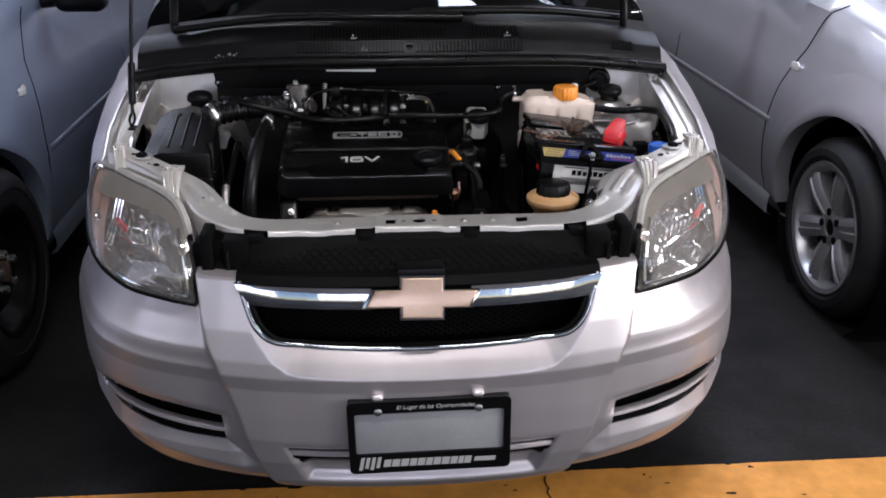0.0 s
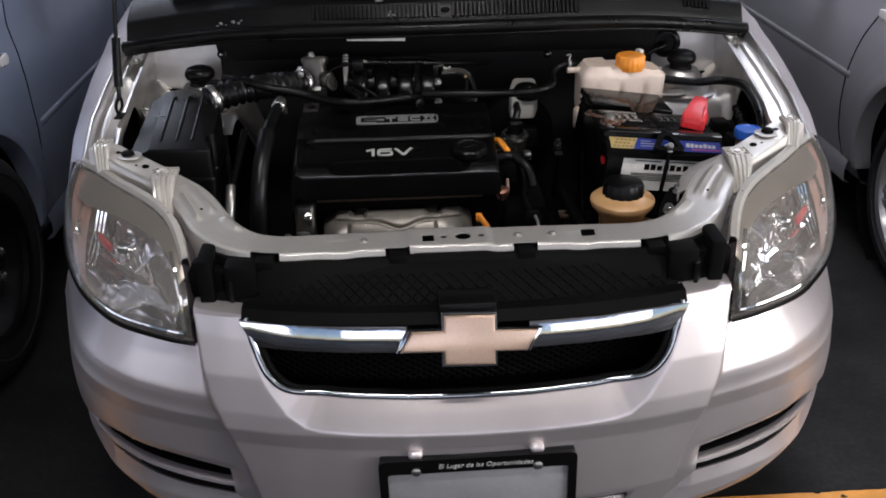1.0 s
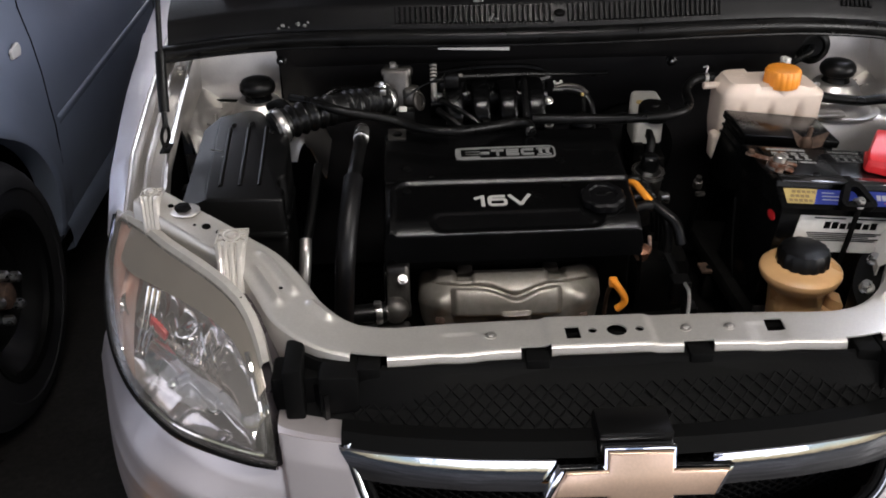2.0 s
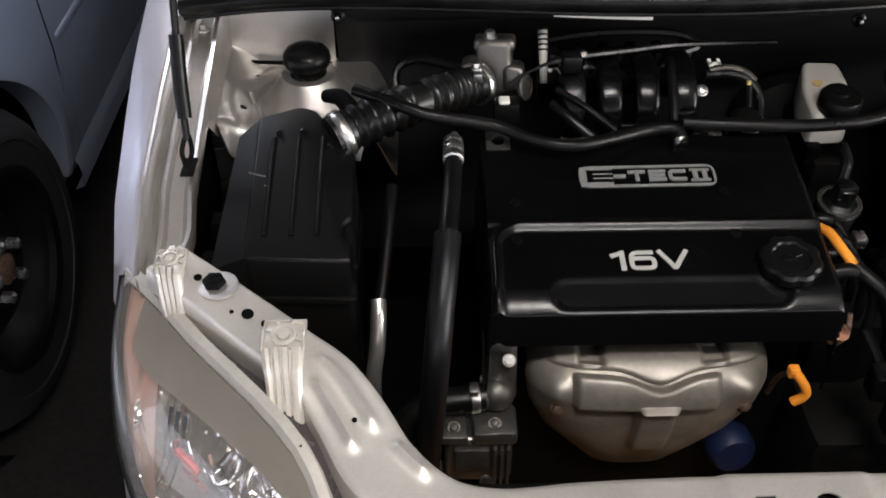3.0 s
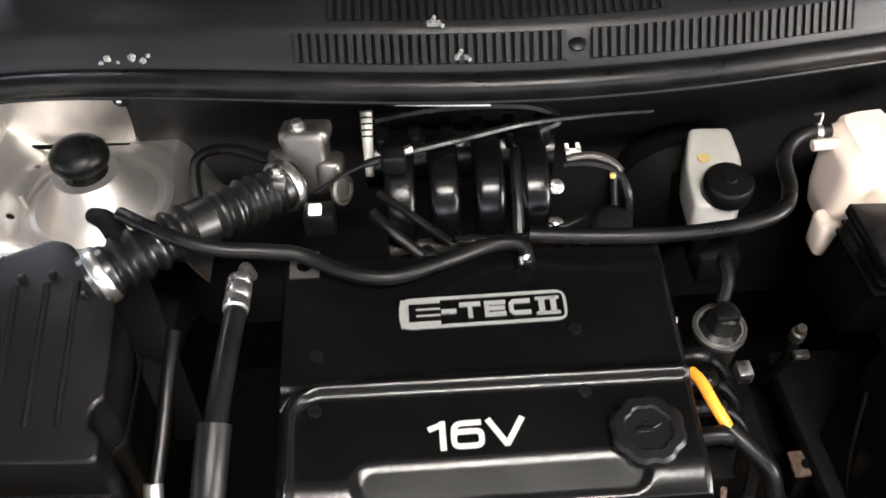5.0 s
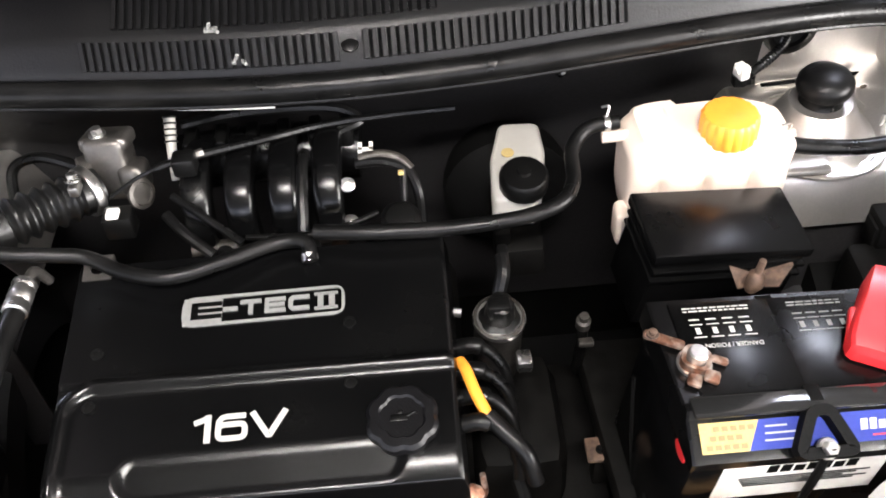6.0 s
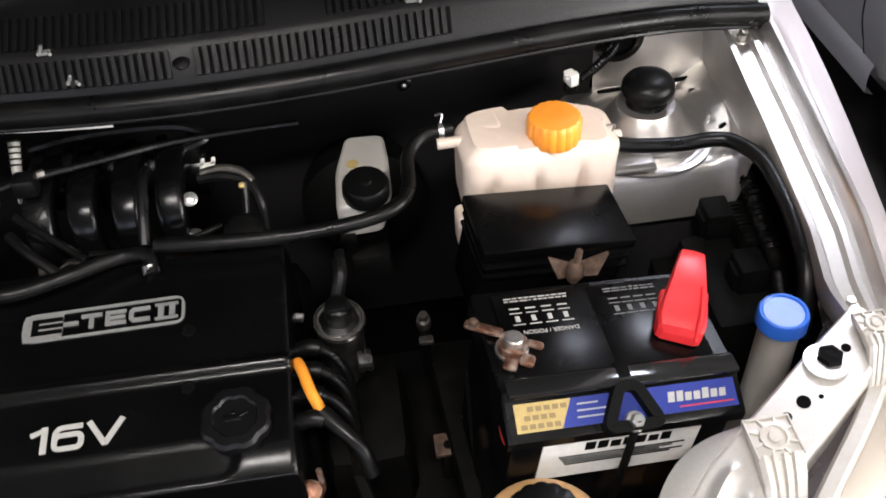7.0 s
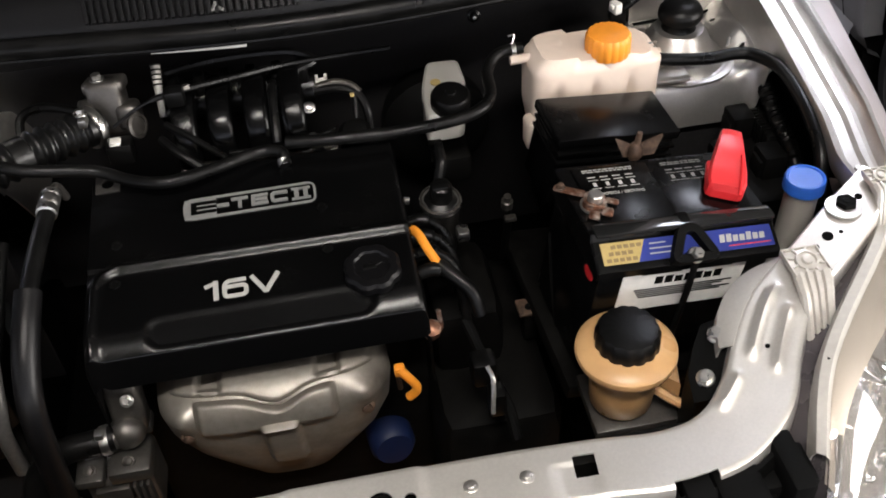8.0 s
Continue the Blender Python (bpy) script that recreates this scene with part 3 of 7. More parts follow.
def steel_wheel(car, x, y, z, side):
    R, r = 0.305, 0.19
    wheel = part("wheel", tyre(x, y, z, R, r, 0.19, side), TYRE, car, "black tyre")
    m = axis((x, y, z), (side, 0, 0))
    part("rim", lathe([(r, -0.17), (r - 0.02, -0.1), (r - 0.01, 0.0), (r + 0.005, 0.006), (r + 0.006, 0.0), (r - 0.004, -0.004), (r - 0.022, -0.03), (0.14, -0.065), (0.11, -0.04), (0.085, -0.028), (0.04, -0.034), (0.034, -0.05), (0.001, -0.05)], 44, m), PLASTIC, wheel, "black steel rim")
    for k in range(5):
        a = radians(72 * k + 20)
        part("lug_nut", moved(join(lathe([(0.013, -0.032), (0.012, -0.012), (0.007, -0.008)], 6)), m @ Matrix.Translation((0.055 * math.cos(a), 0.055 * math.sin(a), 0))), STEEL, wheel, "bare steel wheel nut")
    part("hub_cap", lathe([(0.033, -0.05), (0.03, -0.02), (0.02, -0.014)], 20, m), RUST, wheel, "rusty hub centre")


def line_groove(x, pts, r=0.0028):
    line = [p for p in spline([Vector((0, y, z)) for y, z in pts], 12)]
    return tube([(x(p.y, p.z), p.y, p.z) for p in line], r, 6, raw=True)


def side_x(y, z):
    s = section(y, False)
    return float(np.interp(z, [p[1] for p in s], [p[0] for p in s]))


def neighbour(name, cx, front, paint, label, alloy, inner, rise, yaw):
    """A parked saloon whose middle is at x = cx and whose nose is at y = front; inner: the side facing the open car."""
    car = thing(name, label, "car", (cx, front + 2.15, 0))
    at = Matrix.Translation((cx, front, 0))

    def tall(shape):
        return [(x, y, z + rise * max(0.0, z - 0.62)) for x, y, z in shape[0]], shape[1]

    wy = 0.83
    skin, panes = shell(0.0, 4.3, True, [(wy, 0.31, 0.350), (wy + 2.5, 0.31, 0.355)], 150)
    part("body", moved(tall(tidy(skin)), at), paint, car)
    for pane in islands(panes):
        part("window", moved(tall(pane), at), GLASS, car, "dark window glass")
    for y in (0.0, 4.3):
        s = section(y)
        rim = [(x, y, z) for x, z in s] + [(-x, y, z) for x, z in reversed(s[:-1])]
        part("end_panel", moved(tall((rim, [tuple(range(len(rim)))])), at), paint, car)
    part("underbody", moved(rbox(-0.74, 0.05, 0.17, 0.74, 4.2, 0.24, 0.02), at), MATTE, car, "black underbody")
    for y in (wy, wy + 2.5):
        for s in (-1, 1):
            liner = lathe([(0.372, -0.04), (0.372, -0.30), (0.1, -0.31)], 40, axis((s * 0.84, y, 0.31), (s, 0, 0)))
            part("arch_liner", moved((liner[0], liner[1][:-2]), at), MATTE, car, "black wheel-arch liner")
            rows = []
            for a in np.linspace(radians(-8), radians(188), 48):
                n = Vector((0, math.cos(a), math.sin(a)))
                row = [(s * (side_x(y + 0.347 * n.y, max(0.2, 0.31 + 0.347 * n.z)) - 0.05), y + 0.347 * n.y, 0.31 + 0.347 * n.z)]
                for d, o in ((0.0, 0.004), (0.014, 0.009), (0.034, 0.005), (0.055, 0.003), (0.085, 0.002), (0.115, -0.001)):
                    py, pz = y + (0.347 + d) * n.y, 0.31 + (0.347 + d) * n.z
                    row.append((s * (side_x(py, max(0.2, pz)) + o), py, pz))
                rows.append(row)
            part("arch_lip", moved(tall(loft(rows)), at), paint, car)
    for y in (wy, wy + 2.5):
        for s in (-1, 1):
            (alloy_wheel if alloy else steel_wheel)(car, cx + s * (0.808 if alloy else 0.835), front + y, 0.297 if alloy else 0.305, s)
    s = inner
    door = [(1.035, 0.908), (1.09, 0.868), (1.15, 0.786), (1.255, 0.662), (1.292, 0.56), (1.297, 0.35), (1.27, 0.27)] if alloy else [(1.36, 0.90), (1.33, 0.86), (1.28, 0.72), (1.235, 0.5), (1.215, 0.33), (1.24, 0.27)]
    part("door_seam", moved(tall(line_groove(lambda y, z: s * (side_x(y, z) - 0.0005), door)), at), INK_SHADE, car, "dark gap at the door edge")
    part("door_seam", moved(line_groove(lambda y, z: s * (side_x(y, z) - 0.0005), [(2.33, 0.94), (2.34, 0.6), (2.33, 0.28)]), at), INK_SHADE, car, "dark gap at the door edge")
    rows = [[(s * (side_x(y, z) + o), y, z + dz) for o, dz in ((-0.002, -0.016), (0.002, -0.010), (0.003, 0.0), (0.002, 0.008), (-0.002, 0.012))] for y, z in zip(np.linspace(1.27, 3.1, 30), [0.545] * 30)]
    part("side_moulding", moved(loft(rows), at), paint, car, "body-coloured rubbing strip")
    rows = [[(s * (side_x(y, 0.29) + o), y, z) for o, z in ((-0.02, 0.19), (0.004, 0.2), (0.007, 0.235), (0.005, 0.26), (-0.006, 0.285))] for y in np.linspace(1.22, 2.95, 24)]
    part("sill", moved(loft(rows), at), paint, car, "body-coloured sill")
    mir = Matrix.Translation((s * 0.93, 1.55, 1.00))
    part("mirror", moved(rbox(-0.085, -0.05, -0.06, 0.085, 0.05, 0.06, 0.035, 4), at @ mir), PLASTIC, car, "black door mirror housing")
    part("mirror_foot", moved(tube([(s * 0.76, 1.55, 0.97), (s * 0.83, 1.55, 0.975), (s * 0.92, 1.55, 0.985)], 0.022, 8, 3), at), PLASTIC, car)
    mk = Matrix.Translation((s * (side_x(1.17, 0.728) + 0.003), 1.17, 0.760))
    lamp = part("side_repeater", moved(prism(rounded([(-0.03, -0.011), (0.022, -0.016), (0.03, 0.0), (0.022, 0.016), (-0.03, 0.011)], 0.006), 0, 0.007, 0.003), at @ mk @ axis((0, 0, 0), (s, 0, 0))), MILK, car, "clear side indicator")
    part("repeater_rim", moved(tube([(0.0, -0.032, 0.0), (0.0, 0.0, 0.0165), (0.0, 0.032, 0.0), (0.0, 0.0, -0.0165), (0.0, -0.032, 0.0)], 0.0025, 6, 4), at @ mk), CHROME, lamp)
    for hx in (-0.52, 0.52):
        part("headlight", moved(rbox(hx - 0.15, 0.0, 0.60, hx + 0.15, 0.22, 0.73, 0.05, 3), at), MILK, car, "clear headlight")
    # parked at a slight angle: turned about its near front wheel
    pivot = Matrix.Translation((cx + s * 0.835, front + wy, 0))
    car.matrix_basis = pivot @ Matrix.Rotation(radians(yaw), 4, "Z") @ pivot.inverted() @ car.matrix_basis
    return car


neighbour("silver_saloon", 2.195, 0.41, SILVER_R, "silver saloon with alloy wheels parked alongside", True, -1, 0.26, 1.0)
neighbour("blue_grey_saloon", -1.985, 0.215, BLUE_SILVER, "blue-grey saloon with black steel wheels parked alongside", False, 1, 0.30, 0.0)


# ---- the open car: painted front ----
car = thing("silver_hatch_car", "silver saloon car with its bonnet propped open", "car", (0, 2.1, 0))

PLAN_X = [0, 0.1, 0.2, 0.3, 0.4, 0.48, 0.548, 0.602, 0.648, 0.680, 0.708, 0.731, 0.754, 0.778, 0.815]
PLAN_Y = [0, 0.002, 0.009, 0.024, 0.05, 0.082, 0.12, 0.168, 0.22, 0.273, 0.34, 0.41, 0.48, 0.55, 0.62]
FX = np.linspace(0, 0.815, 400)
_k = np.ones(25) / 25
FY = np.interp(FX, PLAN_X, PLAN_Y)
FY = np.convolve(np.pad(FY, 12, mode="edge"), _k, mode="valid")
FY -= FY[0]
FS = np.concatenate([[0], np.cumsum(np.hypot(np.diff(FX), np.diff(FY)))])


def plan(x):
    return np.interp(np.abs(x), FX, FY)


def s_of(x):
    return np.sign(x) * np.interp(np.abs(x), FX, FS)


def flat(poly):
    return [(float(s_of(x)), z) for x, z in poly]


def both(poly):
    """A right-hand outline mirrored to the left and closed into one."""
    return list(poly) + [(-x, z) for x, z in reversed(poly) if x > 1e-6]


LEAN = curve((0.19, 0.10), (0.215, 0.070), (0.24, 0.048), (0.30, 0.024), (0.36, 0.012), (0.42, 0.008), (0.48, 0.006), (0.51, 0.0), (0.54, 0.004), (0.60, 0.018), (0.66, 0.038), (0.72, 0.062))
SCOOP = both([(0.0, 0.510), (0.14, 0.511), (0.235, 0.516), (0.262, 0.522), (0.29, 0.545), (0.322, 0.59), (0.340, 0.635), (0.352, 0.69), (0.356, 0.75)])
GRILLE_RIM = [(0.0, 0.559), (0.12, 0.560), (0.225, 0.565), (0.270, 0.572), (0.300, 0.586), (0.322, 0.612), (0.338, 0.652), (0.348, 0.690)]
GRILLE = both(GRILLE_RIM + [(0.352, 0.75)])
BAND = [(0.445, 0.72), (0.436, 0.69), (0.425, 0.62), (0.412, 0.565), (0.394, 0.52), (0.364, 0.42), (0.345, 0.33), (0.315, 0.24), (0.30, 0.19)]
LAMP_EDGE = [(0.436, 0.80), (0.436, 0.632), (0.445, 0.625), (0.485, 0.632), (0.56, 0.640), (0.605, 0.648), (0.650, 0.662), (0.686, 0.684), (0.709, 0.712), (0.724, 0.745), (0.80, 0.80)]
FOG = [(0.398, 0.329), (0.405, 0.392), (0.48, 0.402), (0.57, 0.408), (0.63, 0.402), (0.668, 0.388), (0.66, 0.360), (0.61, 0.340), (0.50, 0.328)]
INTAKE = both([(0.0, 0.292), (0.245, 0.294), (0.262, 0.316), (0.272, 0.340), (0.0, 0.344)])
INTAKE_RIM = both([(0.0, 0.238), (0.245, 0.240), (0.285, 0.352), (0.0, 0.356)])


def smooth(t):
    t = np.clip(t, 0, 1)
    return t * t * (3 - 2 * t)


def bumper_place(P):
    s, z = P[:, 0], P[:, 1]
    x = np.sign(s) * np.interp(np.abs(s), FS, FX)
    base = plan(x)
    dy = LEAN(z)
    Q = np.stack([np.abs(x), z], 1)
    sc = [(x_, z_) for x_, z_ in SCOOP]
    d, _ = edge_distance(sc, np.stack([x, z], 1))
    ins = inside(sc, np.stack([x, z], 1))
    dy = dy + np.where(ins, 0.036 * np.clip((d - 0.002) / 0.056, 0, 1), 0)
    bx = np.interp(z, [b[1] for b in reversed(BAND)], [b[0] for b in reversed(BAND)])
    out = smooth((np.abs(x) - bx) / 0.012)
    dy = dy + 0.013 * out
    dy = dy + out * np.where(z > 0.552, 0.20 * (z - 0.552), 0) + out * 0.006 * smooth((0.565 - z) / 0.05)
    rim, _ = edge_distance(INTAKE_RIM, np.stack([x, z], 1))
    ii = inside(INTAKE_RIM, np.stack([x, z], 1))
    dy = dy + np.where(ii, 0.024 * smooth(rim / 0.034), 0)
    # sloping shelf under the slot, with a sharp outer rim and a rolled underside
    ax = np.abs(x)
    zb = np.interp(ax, [0.335, 0.45, 0.56, 0.64, 0.695, 0.72], [0.262, 0.272, 0.288, 0.305, 0.345, 0.370])
    zt = np.interp(ax, [0.335, 0.40, 0.50, 0.61, 0.672, 0.72], [0.264, 0.331, 0.331, 0.343, 0.366, 0.374])
    f = np.clip((z - zb) / np.maximum(zt - zb, 0.004), 0, 1)
    shelf = np.where(z < zb, -0.010 * (1 - smooth((zb - z) / 0.045)), np.where(z <= zt, 0.022 * f - 0.010, 0.012 * (1 - smooth((z - zt) / 0.012))))
    dy = dy + shelf * smooth((ax - 0.335) / 0.045) * smooth((0.715 - ax) / 0.03)
    fd, _ = edge_distance(FOG, Q)
    dy = dy + 0.010 * smooth(1 - fd / 0.02) * smooth((z - 0.345) / 0.04)
    dx = dy * np.clip(np.gradient(FY, FX)[np.minimum((np.abs(x) / 0.815 * 399).astype(int), 399)], 0, 1.6) * 0.5
    flare = 0.046 * smooth((0.655 - z) / 0.22) * (1 - 0.3 * smooth((0.42 - z) / 0.12)) * smooth((np.abs(x) - 0.35) / 0.3)
    return np.stack([x - np.sign(x) * (dx * 0.5 - flare), base + dy, z], 1)


AS = np.linspace(-float(s_of(0.766)), float(s_of(0.766)), 561)
BZ = np.linspace(0.195, 0.735, 160)
holes = [flat(GRILLE), flat(FOG), flat([(-x, z) for x, z in reversed(FOG)]), flat(INTAKE), flat(LAMP_EDGE), flat([(-x, z) for x, z in reversed(LAMP_EDGE)]),
         flat([(-0.445, 0.80), (-0.445, 0.688), (-0.33, 0.692), (-0.33, 0.80)]), flat([(0.33, 0.80), (0.33, 0.692), (0.445, 0.688), (0.445, 0.80)])]
bumper = part("bumper", thick(sheet(AS, BZ, bumper_place, holes), 0.004), SILVER, car, "silver painted front bumper", 55)


def on_front(x, z, out=0.0):
    """A point on the bumper's skin, out metres proud of it."""
    p = bumper_place(np.array([[float(s_of(x)), z]]))[0]
    return Vector((p[0], p[1] - out, p[2]))


# folded flange where the bumper meets the bonnet line beside the grille
for sx in (-1, 1):
    rows = [[on_front(sx * x, 0.690) + Vector((0, d, h)) for d, h in ((0.0, -0.004), (0.006, 0.004), (0.02, 0.007), (0.045, 0.006), (0.05, -0.004))] for x in np.linspace(0.352, 0.438, 8)]
    part("top_flange", thick(loft(rows), 0.003), SILVER, bumper)
    bar = []
    for x in np.linspace(0.398, 0.640, 22):
        zc = 0.357 + 0.022 * ((x - 0.398) / 0.242) ** 1.6
        bar.append([on_front(sx * x, zc) + Vector((0, 0.006 + d, h)) for d, h in ((0.016, -0.007), (0.004, -0.007), (0.0, -0.003), (0.001, 0.003), (0.006, 0.0055), (0.016, 0.006))])
    part("fog_bar", loft(bar), SILVER, bumper, "silver bar across the lower slot")
    rows = [[on_front(sx * x, z, -0.05) for z in (0.32, 0.36, 0.42)] for x in np.linspace(0.385, 0.68, 12)]
    part("fog_backing", thick(loft(rows), 0.004), MATTE, bumper, "black plastic slot backing")

rows = [[(x, float(plan(x)) + 0.085, z) for z in (0.275, 0.31, 0.36)] for x in np.linspace(-0.29, 0.29, 12)]
part("intake_backing", thick(loft(rows), 0.004), MATTE, bumper, "black lower intake backing")
rows = [[(x, float(plan(x)) + 0.03 + d, 0.324 + h) for d, h in ((0.04, -0.009), (0.0, -0.007), (-0.006, 0.0), (0.0, 0.006), (0.04, 0.008))] for x in np.linspace(-0.27, 0.27, 20)]
part("intake_bar", loft(rows), SILVER, bumper, "silver bar across the lower intake")

# ---- grille ----
grille = part("grille", thick(loft([[(x, float(plan(x)) + 0.085 + dy, z) for dy, z in ((0.012, 0.540), (0.012, 0.60), (0.012, 0.645), (0.0, 0.69), (0.05, 0.725), (0.085, 0.742), (0.10, 0.744))] for x in np.linspace(-0.40, 0.40, 40)]), 0.004), MATTE, car, "black plastic grille panel")


def lattice(x0, x1, place, z0, z1, pitch, r):
    """Crossing slanted bars between two heights, as in a diamond mesh."""
    bars = []
    h = z1 - z0
    k = int((x1 - x0 + h * 2) / pitch) + 1
    for sgn in (-1, 1):
        for i in range(k):
            a = x0 - h * 1.6 + i * pitch
            pts = []
            for t in np.linspace(0, 1, 7):
                x = a + t * h * 1.6 if sgn > 0 else a + (1 - t) * h * 1.6
                if x0 <= x <= x1:
                    pts.append(place(x, z0 + t * h))
            if len(pts) > 1:
                bars.append(tube(pts, r, 5, 1, raw=True))
    return join(*bars)


def upper_place(x, z):
    return (x, float(plan(x)) + 0.079 + (z - 0.69) * 1.43, z + 0.004)


part("mesh_insert", lattice(-0.345, 0.345, upper_place, 0.692, 0.728, 0.020, 0.0013), MATTE, grille, "black diamond mesh")
part("mesh_insert", lattice(-0.335, 0.335, lambda x, z: (x, float(plan(x)) + 0.088, z), 0.560, 0.645, 0.018, 0.0019), MATTE, grille, "black diamond mesh")
part("grille_lip", thick(loft([[(x, float(plan(x)) + 0.05 + d, z) for d, z in ((0.03, 0.668), (0.0, 0.690), (0.012, 0.700), (0.034, 0.700))] for x in np.linspace(-0.352, 0.352, 36)]), 0.003), MATTE, grille, "black grille frame")
part("mesh_divider", rbox(-0.045, 0.05, 0.676, 0.045, 0.10, 0.722, 0.004), PLASTIC, grille)
for sx in (-1, 1):
    part("end_bracket", join(rbox(sx * 0.355 - 0.025, 0.13, 0.70, sx * 0.355 + 0.025, 0.185, 0.758, 0.006), rbox(sx * 0.40 - 0.04, 0.15, 0.69, sx * 0.40 + 0.04, 0.20, 0.745, 0.006), rbox(sx * 0.41 - 0.012, 0.13, 0.66, sx * 0.41 + 0.012, 0.2, 0.77, 0.004)), MATTE, grille, "black plastic grille bracket")
    part("vane", thick(loft([[(sx * (0.372 + 0.03 * t), 0.125 + 0.05 * t, z) for z in (0.685, 0.735)] for t in np.linspace(0, 1, 4)]), 0.006), PLASTIC, grille)

for sx in (-1, 1):
    rows = []
    for x in np.linspace(0.095, 0.352, 24):
        half = 0.0222
        reach = (x - 0.095) / 0.257
        zc = 0.666 + 0.004 * x
        prof = []
        face = [(0.0004 * k * k * 0.33, -0.85 + 0.195 * k) for k in range(10)]
        for dy, dz in [(0.022, -1.0), (0.006, -0.97)] + face + [(0.016, 0.98), (0.034, 0.99)]:
            prof.append((sx * (x + reach ** 3 * (0.012 * dz - 0.008)), float(plan(x)) + 0.034 + dy, zc + half * dz))
        rows.append(prof)
    part("chrome_bar", loft(rows), CHROME, grille, "bright chrome grille bar")
rim = [Vector((x, z, 0)) for x, z in GRILLE_RIM]
rim = [Vector((-p.x, p.y, 0)) for p in reversed(rim[1:])] + rim
u = [on_front(p.x, p.y, -0.002) for p in spline(rim, 6)]
part("surround_gasket", tube([p + Vector((-0.009 * np.sign(p.x) * min(1, abs(p.x) / 0.3) ** 4, 0.004, 0.008 * (1 - abs(p.x) / 0.7))) for p in u], 0.005, 8, raw=True), MATTE, grille, "black inner edge strip")
part("chrome_surround", tube(u, 0.0062, 12, raw=True), DARKCHROME, grille, "chrome strip round the lower grille")

BOW = [(-0.105, -0.0195), (-0.088, 0.0130), (-0.039, 0.0130), (-0.039, 0.0365), (0.039, 0.0365), (0.039, 0.0130), (0.105, 0.0130), (0.088, -0.0195), (0.039, -0.0195), (0.039, -0.0400), (-0.039, -0.0400), (-0.039, -0.0195)]
mb = Matrix.Translation((0.0, 0.022, 0.678)) @ Matrix.Rotation(radians(90 - 20), 4, "X") @ Matrix.Rotation(radians(-1.0), 4, "Z")
badge = part("badge", moved(prism([(x * 1.05 + math.copysign(0.002, x), y * 1.10) for x, y in BOW], -0.012, 0.004, 0.003), mb), CHROME, grille, "chrome-rimmed cross badge")
part("badge_gap", moved(prism([(x * 1.015, y * 1.03) for x, y in BOW], 0.0, 0.0046, 0), mb), INK_SHADE, badge)
part("badge_face", moved(prism(BOW, 0.0, 0.010, 0.004, 3), mb), GOLD, badge, "pale gold badge face")

# ---- plate holder ----
mp = Matrix.Translation((0.012, 0.006, 0.388)) @ Matrix.Rotation(radians(90 + 2), 4, "X") @ Matrix.Rotation(radians(0.8), 4, "Z")
holder = part("plate_holder", moved(rbox(-0.158, -0.083, -0.012, 0.158, 0.082, 0.003, 0.004), mp), PLASTIC, bumper, "black plate holder with white print")


def ring(x0, y0, x1, y1, a0, b0, a1, b1, z0, z1):
    outer, inner = rounded([(x0, y0), (x1, y0), (x1, y1), (x0, y1)], 0.012), rounded([(a0, b0), (a1, b0), (a1, b1), (a0, b1)], 0.006)
    return loft([[(*p, z0) for p in outer], [(*p, z1) for p in outer], [(*p, z1) for p in inner], [(*p, z0) for p in inner], [(*p, z0) for p in outer]], True)


part("holder_rim", moved(ring(-0.160, -0.085, 0.160, 0.083, -0.146, -0.040, 0.146, 0.056, 0.002, 0.010), mp), PLASTIC, holder)
part("plate", moved(rbox(-0.150, -0.060, 0.003, 0.150, 0.075, 0.0048, 0.001), mp), PLATE, holder, "blank grey plate")
part("top_print", moved(lettering("El Lugar de las Oportunidades", 0.0125, mp @ Matrix.Translation((0.012, 0.069, 0.0106)), slant=0.2), mp @ mp.inverted()), INK_W, holder, "white slogan lettering")
bars = [rbox(-0.135 + 0.011 * k, -0.076 + 0.004 * (k % 2), 0.0102, -0.128 + 0.011 * k, -0.046, 0.0110, 0) for k in range(4)]
x = -0.088
for w in (0.017, 0.018, 0.018, 0.016, 0.017, 0.015, 0.017, 0.018, 0.016, 0.012, 0.016):
    bars.append(rbox(x, -0.070, 0.0102, x + w * 0.84, -0.053, 0.0110, 0))
    x += w * 0.98
bars.append(rbox(x + 0.004, -0.066, 0.0102, x + 0.046, -0.056, 0.0110, 0))
for s in bars:
    part("name_bar", moved(s, mp @ Matrix(((1, 0.2, 0, 0.008), (0, 1, 0, 0), (0, 0, 1, 0), (0, 0, 0, 1)))), INK_W, holder, "white printed bar")
for x in (-0.100, 0.096):
    part("plate_screw", moved(lathe([(0.008, 0.009), (0.008, 0.012), (0.005, 0.014)], 14), mp @ Matrix.Translation((x, 0.060, 0))), STEEL, holder, "steel plate screw")
    part("holder_clip", moved(rbox(x - 0.012, 0.079, -0.02, x + 0.012, 0.094, 0.006, 0.0074, 5), mp), SILVER, holder, "silver clip over the holder")

# ---- headlights ----
LOW = [(0.440, 0.117, 0.630), (0.485, 0.125, 0.637), (0.56, 0.158, 0.645), (0.605, 0.195, 0.653), (0.650, 0.247, 0.667), (0.681, 0.304, 0.69), (0.698, 0.360, 0.722), (0.704, 0.417, 0.76), (0.701, 0.456, 0.79), (0.70, 0.482, 0.806)]
HIGH = [(0.440, 0.117, 0.630), (0.448, 0.150, 0.735), (0.490, 0.247, 0.796), (0.605, 0.373, 0.810), (0.642, 0.417, 0.812), (0.662, 0.440, 0.811), (0.677, 0.457, 0.810), (0.688, 0.468, 0.809), (0.695, 0.476, 0.8075), (0.70, 0.482, 0.806)]


